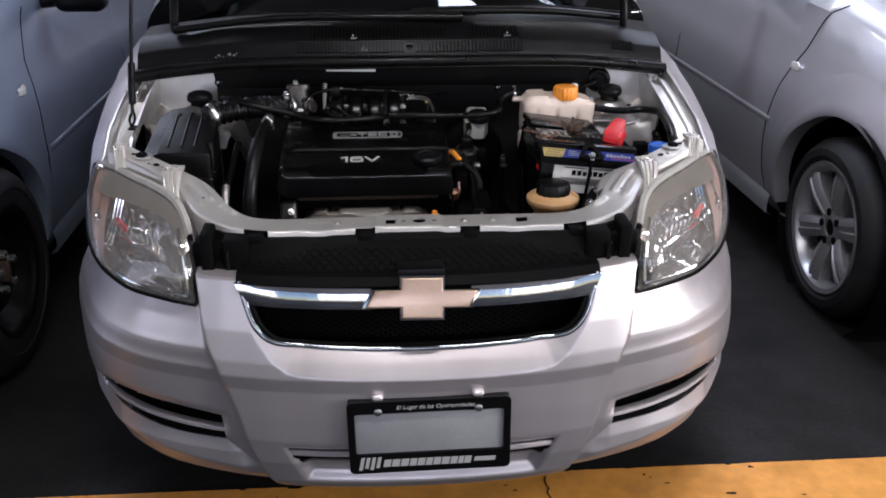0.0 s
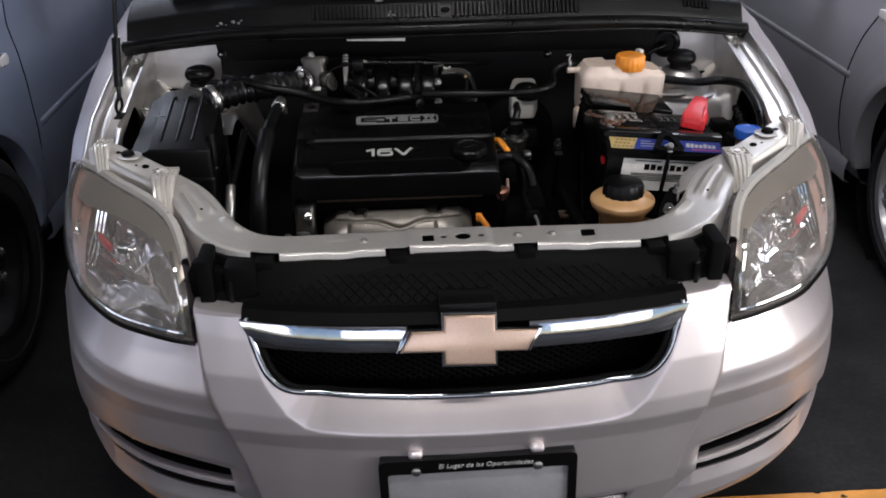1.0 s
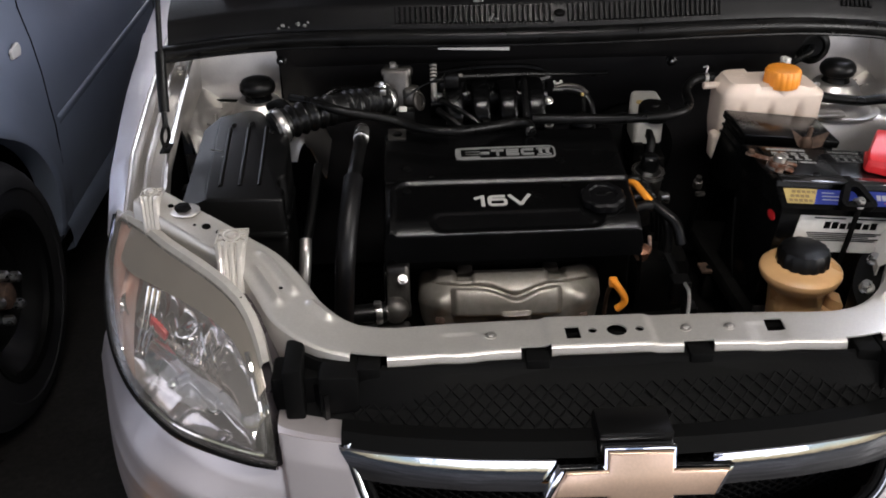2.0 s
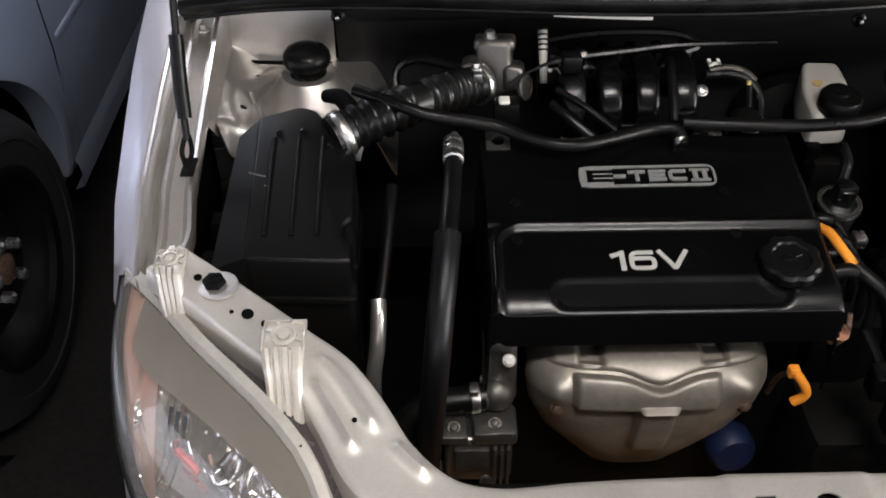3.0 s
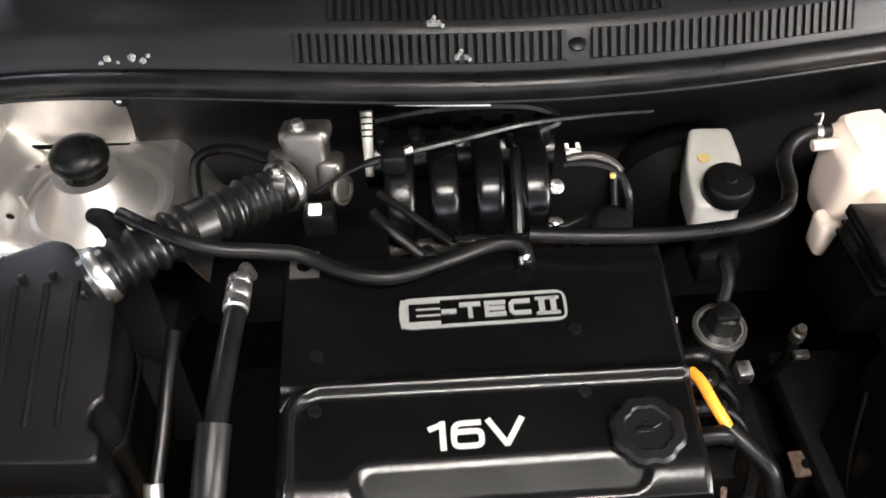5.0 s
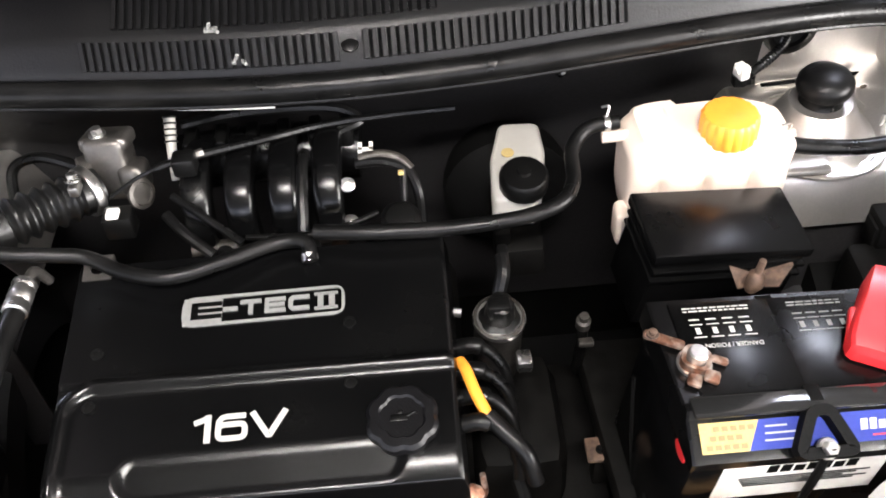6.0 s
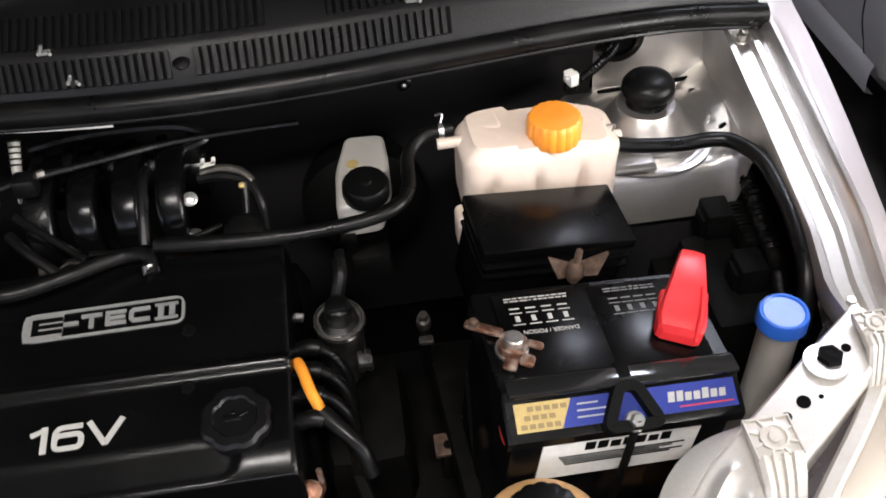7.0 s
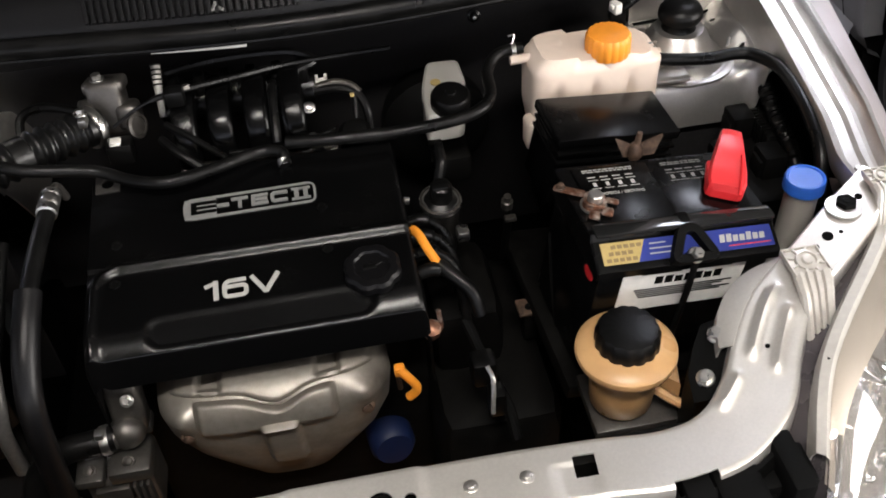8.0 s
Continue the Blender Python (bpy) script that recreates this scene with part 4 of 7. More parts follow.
def lamp_skin(sink, v0=0.0, v1=1.0, nv=14, bulge=0.022, u0=0.0, u1=1.0):
    lo, hi = spline([Vector(p) for p in LOW], 5), spline([Vector(p) for p in HIGH], 5)
    rows = []
    n0, n1 = int(u0 * len(lo)), int(math.ceil(u1 * len(lo)))
    for k, (a, b) in list(enumerate(zip(lo, hi)))[n0:n1]:
        row = []
        for v in np.linspace(v0(k / len(lo)) if callable(v0) else v0, v1, nv):
            p = a.lerp(b, float(v))
            o = bulge * (1 - 0.6 * k / len(lo)) * 4 * v * (1 - v) * min(1.0, (b - a).length / 0.10)
            row.append(p + Vector((0.45, -0.75, 0.48)) * (o - sink))
        rows.append(row)
    return loft(rows)


def flip_if(shape, sx):
    return shape if sx > 0 else mirrored(shape)


for sx in (1, -1):
    lamp = part("headlight", flip_if(thick(lamp_skin(0.0), 0.002), sx), LENS, car, "clear slightly hazed headlight lens")
    # housing rim under the lens, and the reflector bowls
    lo, hi = spline([Vector(p) for p in LOW], 5), spline([Vector(p) for p in HIGH], 5)
    inn = Vector((-0.35, 0.75, -0.45))
    rim = loft([[a, a + Vector((-0.002, 0.004, 0.006)), a + inn * 0.03, a + inn * 0.10] for a in lo])
    rim2 = loft([[b + inn * 0.10, b + inn * 0.03, b + Vector((0, 0, -0.006)), b] for b in hi])
    part("lamp_gasket", flip_if(tube(lo, 0.0045, 6, raw=True), sx), RUBBER, lamp, "black lamp gasket")
    part("housing", flip_if(join(rim, rim2, loft([[a + inn * 0.10, a.lerp(b, 0.5) + inn * 0.125, b + inn * 0.10] for a, b in zip(lo, hi)])), sx), LAMPDARK, lamp, "dark mirrored lamp housing")
    part("upper_bezel", flip_if(lamp_skin(0.006, lambda u: float(np.interp(u, [0.12, 0.22, 0.45, 0.6], [0.86, 0.81, 0.69, 0.66])), 0.985, 8, 0.022, 0.12, 0.60), sx), BEZEL, lamp, "brown-grey upper lamp bezel")
    part("indicator_panel", flip_if(lamp_skin(0.014, 0.03, 0.97, 10, 0.022, 0.45, 0.99), sx), INDICATOR, lamp, "pinkish indicator reflector")
    edge = [p for p in spline([Vector((0.648, 0.296, 0.690)), Vector((0.630, 0.300, 0.735)), Vector((0.618, 0.318, 0.782))], 6)]
    part("inner_divider", flip_if(join(*[tube([q + Vector((-0.008 * k, -0.006 * k, 0)) for q in edge], 0.0026, 6, raw=True) for k in range(3)]), sx), CHROME, lamp, "bright ribbed divider")
    part("inner_edge_trim", flip_if(tube([b + Vector((0.012, 0.004, -0.004)) for b in hi[1:8]], 0.0042, 8, raw=True), sx), CHROME, lamp, "bright inner edge")
    part("lower_edge_trim", flip_if(tube([a + Vector((-0.002, 0.006, 0.012)) for a in lo[2:17]], 0.004, 8, raw=True), sx), CHROME, lamp, "bright lower edge")
    # two mirrored bowls, one above the other; the upper one is pressed into upright flutes
    lof, hif = spline([Vector(p) for p in LOW], 14), spline([Vector(p) for p in HIGH], 14)
    base = []
    for k, (a, b) in list(enumerate(zip(lof, hif)))[11:68]:
        row = []
        for v in np.linspace(0.05, 0.80, 30):
            u_, w_ = (k - 11) / 56, (float(v) - 0.05) / 0.75
            upper = w_ > 0.46
            step = (w_ - 0.46) / 0.54 if upper else w_ / 0.46
            bowl = math.sin(math.pi * u_) ** 0.5 * math.sin(math.pi * min(1, step)) ** 0.6
            deep = 0.014 + 0.044 * bowl
            deep += 0.0035 * abs(math.sin(k * 0.62)) * bowl if upper else 0.0022 * abs(math.sin(k * 0.31)) * bowl + 0.002 * abs(math.sin(step * 9)) * bowl
            bulge = 0.022 * 4 * v * (1 - v) * min(1.0, (b - a).length / 0.10)
            row.append(a.lerp(b, float(v)) + Vector((0.45, -0.75, 0.48)) * (bulge - deep))
        base.append(row)
    part("reflector", flip_if(loft(base), sx), REFLECTOR, lamp, "fluted mirror reflector", 30)
    for (cx, cy, cz), r in (((0.566, 0.268, 0.735), 0.014), ((0.520, 0.190, 0.672), 0.010), ((0.580, 0.232, 0.682), 0.009)):
        part("bulb", flip_if(lathe([(r, -0.02), (r, 0.006), (r * 0.8, 0.014), (r * 0.3, 0.018), (0.001, 0.0185)], 16, axis((cx, cy, cz), (0.25, -0.9, 0.32))), sx), CHROME, lamp, "chrome bulb shield")
    flutes = []
    for k in range(9):
        t = k / 8
        a = Vector((0.520, 0.222, 0.704)).lerp(Vector((0.622, 0.302, 0.714)), t)
        flutes.append(tube([a, a + Vector((0.004, 0.004, 0.020)), a + Vector((0.008, 0.016, 0.040 + 0.008 * math.sin(k * 2.1)))], 0.0016, 6, 3))
    part("red_reflex", flip_if(moved(rbox(-0.017, -0.003, -0.009, 0.017, 0.003, 0.009, 0.002), Matrix.Translation((0.606, 0.284, 0.735)) @ Matrix.Rotation(radians(40), 4, "Z") @ Matrix.Rotation(radians(-28), 4, "Y")), sx), REDGLASS, lamp, "small faded red reflector plate")
    tagged(part("reflector_flutes", flip_if(join(*flutes), sx), REFLECTOR, lamp, "fluted bright reflector"), kind="stuff")
    # painted strip above the lamp and the dark gap behind it
    strip = loft([[b + Vector((0.0, 0.002, -0.002)), b + Vector((-0.004, 0.004, 0.005)), b + Vector((-0.010, 0.009, 0.005)), b + Vector((-0.012, 0.011, -0.004)), b + Vector((-0.014, 0.012, -0.10))] for b in hi[6:]])
    part("lamp_support", flip_if(thick(strip, 0.002), sx), CREAM, car, "cream plastic strip above the headlight")
    for f in (0.30, 0.52, 0.74):
        b = hi[7 + int(f * 12)]
        # slot not cut: a black block gives its shade
        part("strip_hole_shade", flip_if(rbox(b.x - 0.009, b.y + 0.003, b.z + 0.003, b.x - 0.004, b.y + 0.009, b.z + 0.0064, 0.001), sx), INK_SHADE, car, "small black block painting the shade of a square slot")

# ---- front cross member with its raised corners ----
CM = [(0.0, 0.208, 0.757), (0.12, 0.207, 0.758), (0.22, 0.203, 0.759), (0.30, 0.195, 0.763), (0.36, 0.207, 0.769), (0.408, 0.245, 0.778), (0.438, 0.294, 0.789), (0.468, 0.336, 0.803), (0.507, 0.366, 0.816), (0.55, 0.398, 0.827), (0.587, 0.426, 0.834), (0.628, 0.455, 0.844), (0.644, 0.467, 0.847)]
HALFW = curve((0.0, 0.036), (0.34, 0.036), (0.42, 0.039), (0.50, 0.037), (0.58, 0.031), (0.70, 0.028), (0.78, 0.025), (0.95, 0.024))
cl = spline([Vector(p) for p in CM], 6)
cl = [Vector((-p.x, p.y, p.z)) for p in reversed(cl[1:])] + cl
clen = np.concatenate([[0], np.cumsum([(b - a).length for a, b in zip(cl, cl[1:])])])
clen -= clen[-1] / 2
CLX, CLY, CLZ = (np.array([p[i] for p in cl]) for i in range(3))
C2X, C2Y = np.gradient(CLX, clen), np.gradient(CLY, clen)


def member_place(P):
    s, w = P[:, 0], P[:, 1] / 0.037
    x, y, z = (np.interp(s, clen, c) for c in (CLX, CLY, CLZ))
    dx, dy = np.interp(s, clen, C2X), np.interp(s, clen, C2Y)
    n = np.hypot(dx, dy)
    hw = HALFW(np.abs(s))
    over = np.clip(np.abs(w) - 1.0, 0, None)
    side = np.clip(w, -1.06, 1.06) * hw
    drop = -over * 0.30 - 0.004 * np.clip(np.abs(w) - 0.86, 0, 0.14) / 0.14
    a = np.abs(s)
    # two pressed beads on each corner, and shallow steps along the front
    for off, lo_, hi_ in ((-0.34, 0.445, 0.545), (0.36, 0.455, 0.560), (0.62, 0.375, 0.445)):
        bead = np.exp(-((w - off) / 0.15) ** 2) * smooth((a - lo_) / 0.02) * smooth((hi_ - a) / 0.02)
        drop = drop + 0.007 * bead
    drop = drop + 0.0035 * smooth((0.075 - np.abs(s + 0.02)) / 0.012) * (np.abs(w) < 1.01)
    drop = drop - 0.002 * smooth((0.03 - np.abs(a - 0.20)) / 0.02) * (w < 0.2)
    return np.stack([x - dy / n * side, y + dx / n * side, z + drop], 1)


SS = np.linspace(float(clen[0]), float(clen[-1]), 480)
WW = 0.037 * np.concatenate([[-1.25, -1.12], np.linspace(-1.04, 1.04, 25), [1.12, 1.3]])


def hole(s, w, rs, rw, n=14):
    return [(s + rs * math.cos(2 * math.pi * i / n), w + rw * math.sin(2 * math.pi * i / n)) for i in range(n)]


def slot(s, w, a, b):
    return [(s - a, w - b), (s + a, w - b), (s + a, w + b), (s - a, w + b)]


mholes = [slot(-0.054, -0.005, 0.0095, 0.0135), circle(0.004, -0.002, 0.0135), circle(-0.028, -0.002, 0.006), circle(0.034, -0.002, 0.006), slot(0.212, 0.004, 0.0115, 0.013)]
mholes += [slot(k, -0.040, 0.020, 0.013) for k in (-0.315, -0.105, 0.105, 0.312)]
member_xy = sheet(list(SS), list(WW), member_place, mholes)
member = part("cross_member", thick(member_xy, 0.0025), MEMBER_LIT, car, "silver painted cross member with holes")


def on_member(s, w, up=0.0):
    p = member_place(np.array([[s, w * 0.037]]))[0]
    return Vector((p[0], p[1], p[2] + up))


for k in (-0.315, -0.105, 0.105, 0.312):
    p = on_member(k, -0.95)
    part("grille_tab", rbox(p.x - 0.015, p.y - 0.016, p.z - 0.025, p.x + 0.015, p.y + 0.014, p.z - 0.003, 0.003), MATTE, grille, "black plastic retaining tab")
for k in (0.095, 0.152, -0.16):
    part("panel_bolt", bolt(on_member(k, 0.0), (0, 0, 1), 0.0045, 0.004, 1.7), INNER, member, "painted bolt")
rows = []
for k in np.linspace(-0.40, 0.40, 50):
    lip = on_member(float(k), -1.0)
    rows.append([(lip.x, lip.y - 0.0035, lip.z - 0.006), (lip.x, lip.y - 0.009, lip.z - 0.007), (lip.x, lip.y - 0.013, lip.z - 0.014), (lip.x, min(lip.y - 0.016, float(plan(lip.x)) + 0.19), 0.738), (lip.x, float(plan(lip.x)) + 0.10, 0.700)])
part("grille_top_trim", thick(loft(rows), 0.003), MATTE, grille, "black plastic trim under the cross member")
part("under_panel", rbox(-0.40, 0.215, 0.42, 0.40, 0.245, 0.748, 0.004), BAY_SHADE, member, "radiator panel behind the grille, shade in its near-black colour")


def s_at(x):
    return float(np.interp(x, CLX, clen))


RIB = [(-1, -0.004), (-1, 0.003), (-0.82, 0.0055), (-0.74, 0.0055), (-0.66, 0.001), (-0.44, 0.001), (-0.36, 0.0055), (-0.26, 0.0055), (-0.18, 0.001), (0.04, 0.001), (0.12, 0.0055), (0.22, 0.0055), (0.30, 0.001), (0.50, 0.001), (0.58, 0.0055), (0.70, 0.0055), (0.86, 0.0055), (1, 0.003), (1, -0.004)]
for sg_ in (-1, 1):
    p = on_member(s_at(sg_ * 0.591), 0.28)
    part("bonnet_stop", join(lathe([(0.0125, 0), (0.0125, 0.0045), (0.0115, 0.0075), (0.009, 0.0085)], 6, axis(p, (0, 0, 1))), lathe([(0.0065, 0.006), (0.0065, 0.0092), (0.0045, 0.0096), (0.004, 0.0088), (0.001, 0.0088)], 12, axis(p, (0, 0, 1)))), MATTE, member, "black rubber bonnet stop")
    part("stop_washer", lathe([(0.021, 0), (0.021, 0.0015), (0.017, 0.002)], 24, axis(p + Vector((sg_ * -0.004, -0.003, 0)), (0, 0, 1))), INNER, member)
    # small holes are not cut, black discs paint their shade
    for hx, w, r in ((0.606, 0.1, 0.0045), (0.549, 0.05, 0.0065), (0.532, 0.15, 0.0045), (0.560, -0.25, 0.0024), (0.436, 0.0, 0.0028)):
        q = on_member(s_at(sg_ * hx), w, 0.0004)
        part("punched_hole_shade", lathe([(r, 0), (r, 0.0006), (r * 0.8, 0.0007)], 14, axis(q, (sg_ * -0.15, -0.15, 1))), INK_SHADE, member, "black disc painting the shade of a punched hole")
    for a, d, wd in (((0.508, 0.368, 0.823), (0.502, 0.292, 0.772), 0.0215), ((0.632, 0.452, 0.852), (0.628, 0.415, 0.823), 0.0155)):
        # ribbed lamp brackets: a pad on the member and a ribbed tongue down to the lamp
        a, d = Vector((sg_ * a[0], a[1], a[2])), Vector((sg_ * d[0], d[1], d[2]))
        mid = a.lerp(d, 0.5) + Vector((0, -0.006, 0.010))
        side = Vector((1, 0, 0))
        rows = []
        for k, p in enumerate(spline([a + Vector((0, -wd * 0.75, 0.0)), a.lerp(mid, 0.6) + Vector((0, -wd * 0.3, 0.002)), mid, d, d + Vector((0, -0.003, -0.014))], 5)):
            nrm = Vector((0, -0.35, 1)).normalized()
            narrow = 0.92 - 0.30 * k / 20
            rows.append([p + side * q * wd * narrow + nrm * h for q, h in RIB])
        br = part("lamp_bracket", thick(loft(rows), 0.0015), FLUSH, member, "pale ribbed plastic lamp bracket")
        part("bracket_pad", join(lathe([(wd * 0.62, -0.001), (wd * 0.62, 0.0075), (wd * 0.5, 0.008), (wd * 0.46, 0.005), (wd * 0.3, 0.005), (wd * 0.26, 0.0085), (wd * 0.05, 0.009)], 22, axis(a, (0, -0.2, 1)), 11, 0.05), rbox(a.x - wd, a.y - wd * 1.0, a.z - 0.004, a.x + wd, a.y + wd * 1.0, a.z + 0.002, 0.003), *[moved(rbox(wd * 0.58, -0.0012, 0.0, wd * 0.96, 0.0012, 0.0050, 0.0006), Matrix.Translation(a) @ Matrix.Rotation(2 * math.pi * q / 8 + 0.4, 4, "Z")) for q in range(8)], *[rbox(a.x + wd * x0, a.y + wd * y0, a.z, a.x + wd * x1, a.y + wd * y1, a.z + 0.0052, 0.0008) for x0, y0, x1, y1 in ((-1, -0.95, -0.90, 0.95), (0.90, -0.95, 1, 0.95), (-1, 0.88, 1, 0.98))]), FLUSH, br)
    if sg_ > 0:
        rows = []
        for k in np.linspace(s_at(0.432), s_at(0.512), 16):
            p, q = on_member(float(k), 0.9), on_member(float(k), 0.4)
            n = Vector((p.x - q.x, p.y - q.y, 0)).normalized()
            t = (float(k) - s_at(0.432)) / (s_at(0.512) - s_at(0.432))
            w = 0.024 * math.sin(math.pi * min(1.0, 0.12 + 0.88 * t)) ** 0.8 + 0.001
            rows.append([p + Vector((0, 0, -0.001)), p + n * w * 0.5 + Vector((0, 0, -0.003)), p + n * w + Vector((0, 0, -0.008)), p + n * (w + 0.002) + Vector((0, 0, -0.03))])
        part("corner_brace", thick(loft(rows), 0.002), MEMBER_LIT, member, "painted flange on the corner's inner edge")

# ---- wings with the gutter inside them ----
skin, _ = shell(0.47, 1.085, False, [(0.83, 0.31, 0.345)], 40)
part("front_wing", thick(tidy((skin[0][:len(skin[0]) // 2], [q for q in skin[1] if max(q) < len(skin[0]) // 2])), 0.002), SILVER, car, "silver painted front wing")
n2 = len(skin[0]) // 2
part("front_wing", thick(tidy((skin[0][n2:], [tuple(i - n2 for i in q) for q in skin[1] if min(q) >= n2])), 0.002), SILVER, car, "silver painted front wing")
for sx in (-1, 1):
    rows = []
    for y in np.linspace(0.455, 1.02, 40):
        c, zb = float(CREST(y)), float(BELT(y))
        t = min(1.0, (y - 0.455) / 0.08)
        prof = [(c, zb), (c - 0.005, zb + 0.001), (c - 0.009, zb - 0.004), (c - 0.012, zb - 0.016), (c - 0.020, zb - 0.019), (c - 0.024, zb - 0.015), (c - 0.029, zb - 0.015), (c - 0.033, zb - 0.024), (c - 0.052, zb - 0.027), (c - 0.056, zb - 0.020), (c - 0.061, zb - 0.014), (c - 0.067, zb - 0.013), (c - 0.070, zb - 0.022), (c - 0.069, zb - 0.034 - 0.02 * smooth((y - 0.72) / 0.06)), (c - 0.066, zb - 0.040 - 0.06 * smooth((y - 0.72) / 0.06))]
        rows.append([(sx * (c + 0.84 * (x - c) * (0.45 + 0.55 * t)), y, z) for x, z in prof])
    part("wing_gutter", thick(loft(rows), 0.002), INNER, car, "painted gutter along the wing")
    # added dark panel paints the shaded void below the gutter
    part("gutter_shade_panel", rbox(sx * 0.672 - 0.004, 0.50, 0.40, sx * 0.672 + 0.004, 0.82, 0.80, 0.002), MATTE, car, "dark panel standing in for the shaded void under the gutter")
    for y in (0.52, 0.72, 0.90):
        c = float(CREST(y)) - 0.034
        if y == 0.72:
            # black disc in place of the shade in a drilled hole
            part("gutter_hole_shade", lathe([(0.0045, 0), (0.0045, 0.0006), (0.003, 0.0007)], 12, axis((sx * (c + 0.006), y, float(BELT(y)) - 0.0245), (0, 0, 1))), INK_SHADE, car, "small black disc painting the shade of a gutter hole")
            continue
        part("gutter_bolt", bolt((sx * c, y, float(BELT(y)) - 0.026), (0, 0, 1), 0.0055, 0.009, 1.7), INNER, car, "painted bolt")

# ---- strut towers ----
for sx, tx, ty in ((-1, -0.526, 0.846), (1, 0.538, 0.850)):
    def apron(P, tx=tx, ty=ty, sx=sx):
        x, y = P[:, 0], P[:, 1]
        d = np.hypot(x - tx, y - ty)
        z = 0.789 + 0.004 * smooth((0.115 - d) / 0.012)
        lip = 0.778 - 0.05 * smooth((np.abs(x) - 0.632) / 0.028)
        z = z - 0.006 * smooth((lip + 0.012 - y) / 0.02) - 0.19 * np.clip((lip - y) / 0.045, 0, 1) ** 1.4
        inn = np.abs(x)
        z = z - 0.10 * smooth(((0.452 if sx < 0 else 0.465) - inn) / 0.05) * (1 - smooth((0.10 - d) / 0.03))
        z = z + 0.03 * smooth((inn - 0.600) / 0.06)
        return np.stack([x, y, z], 1)
    xs = np.linspace(0.412 if sx < 0 else 0.45, 0.664, 68) * sx
    y_front = 0.764 if sx < 0 else 0.758
    holes_ = [circle(tx + sx * 0.084, ty + 0.066, 0.0042), circle(tx + sx * 0.092, ty - 0.024, 0.0045)]
    if sx < 0:
        holes_.append(rounded([(-0.474, 0.69), (-0.40, 0.69), (-0.40, 0.80), (-0.43, 0.79), (-0.462, 0.76)], 0.01))
    # black panel added in place of the deep shade below the shelf
    part("apron_shade_panel", rbox(min(sx * 0.47, sx * 0.655), 0.772, 0.40, max(sx * 0.47, sx * 0.655), 0.778, 0.766, 0.002), BULK, car, "dark panel standing in for the shade under the shelf")
    tower = part("strut_tower", thick(sheet(list(xs), list(np.linspace(y_front, 0.965, 80)), apron, holes_), 0.002), INNER, car, "painted strut tower panel")
    part("weld_pin", tube([(tx + sx * 0.078, ty - 0.006, 0.790), (tx + sx * 0.080, ty - 0.004, 0.800), (tx + sx * 0.082, ty - 0.002, 0.812)], 0.0028, 8, 2), HOSEGREY, tower, "bright weld pin")
    part("strut_dome", lathe([(0.074, 0.790), (0.068, 0.797), (0.061, 0.801), (0.053, 0.811), (0.042, 0.832), (0.036, 0.839), (0.026, 0.8395)], 40, Matrix.Translation((tx, ty, 0))), INNER, tower, "bare painted strut dome")
    part("dome_bead", lathe([(0.088, 0.7915), (0.088, 0.795), (0.082, 0.797), (0.076, 0.795), (0.076, 0.7915)], 44, Matrix.Translation((tx, ty, 0))), INNER, tower)
    part("strut_cap", lathe([(0.026, 0.838), (0.0235, 0.843), (0.0235, 0.851), (0.0300, 0.854), (0.0325, 0.860), (0.0315, 0.868), (0.0265, 0.875), (0.016, 0.879), (0.004, 0.8802)], 34, Matrix.Translation((tx, ty, 0))), RUBBER, car, "black rubber strut cap")
    rows = [[(sx * x, 0.950 + 0.006 * k, z) for k, z in enumerate((0.70, 0.785, 0.83, 0.87, 0.900))] for x in (0.500, 0.56, 0.62, 0.652)]
    part("cowl_side", thick(loft(rows), 0.003), INNER, car, "painted panel behind the strut tower")
    part("panel_seam", tube([(sx * 0.505, 0.946, 0.793), (sx * 0.57, 0.948, 0.795), (sx * 0.64, 0.945, 0.80)], 0.003, 6, 5), INK_SHADE, tower, "dark seam line")

# ---- bulkhead, seal, scuttle panel ----
SEAL = [(-0.70, 0.905, 0.908), (-0.58, 0.893, 0.925), (-0.45, 0.862, 0.942), (-0.30, 0.830, 0.952), (-0.15, 0.805, 0.957), (0.0, 0.795, 0.959), (0.15, 0.805, 0.957), (0.30, 0.830, 0.952), (0.45, 0.862, 0.942), (0.58, 0.893, 0.925), (0.70, 0.905, 0.908)]
sl = spline([Vector(p) for p in SEAL], 6)
rows = [[p + Vector((0, 0.02, -0.012)), p + Vector((0, 0.05, -0.05)), Vector((p.x, 0.955 - 0.02 * abs(p.x), 0.86)), Vector((p.x, 0.975 - 0.02 * abs(p.x), 0.70)), Vector((p.x, 0.98, 0.40))] for p in sl if abs(p.x) < 0.505]
part("bulkhead", thick(loft(rows), 0.004), BULK, car, "black insulated bulkhead")
rows = [[p + Vector((0, d, h)) for d, h in ((0.024, -0.018), (0.004, -0.017), (-0.005, -0.012), (-0.009, -0.004), (-0.008, 0.005), (-0.002, 0.011), (0.006, 0.013), (0.012, 0.010), (0.014, 0.002), (0.03, -0.004))] for p in sl]
seal = part("bonnet_seal", loft(rows), RUBBER, car, "black rubber bonnet seal", 80)
part("seal_lip", tube([p + Vector((0, -0.001, -0.015)) for p in sl], 0.0036, 8, raw=True), RUBBER, seal, "thin lip under the seal")


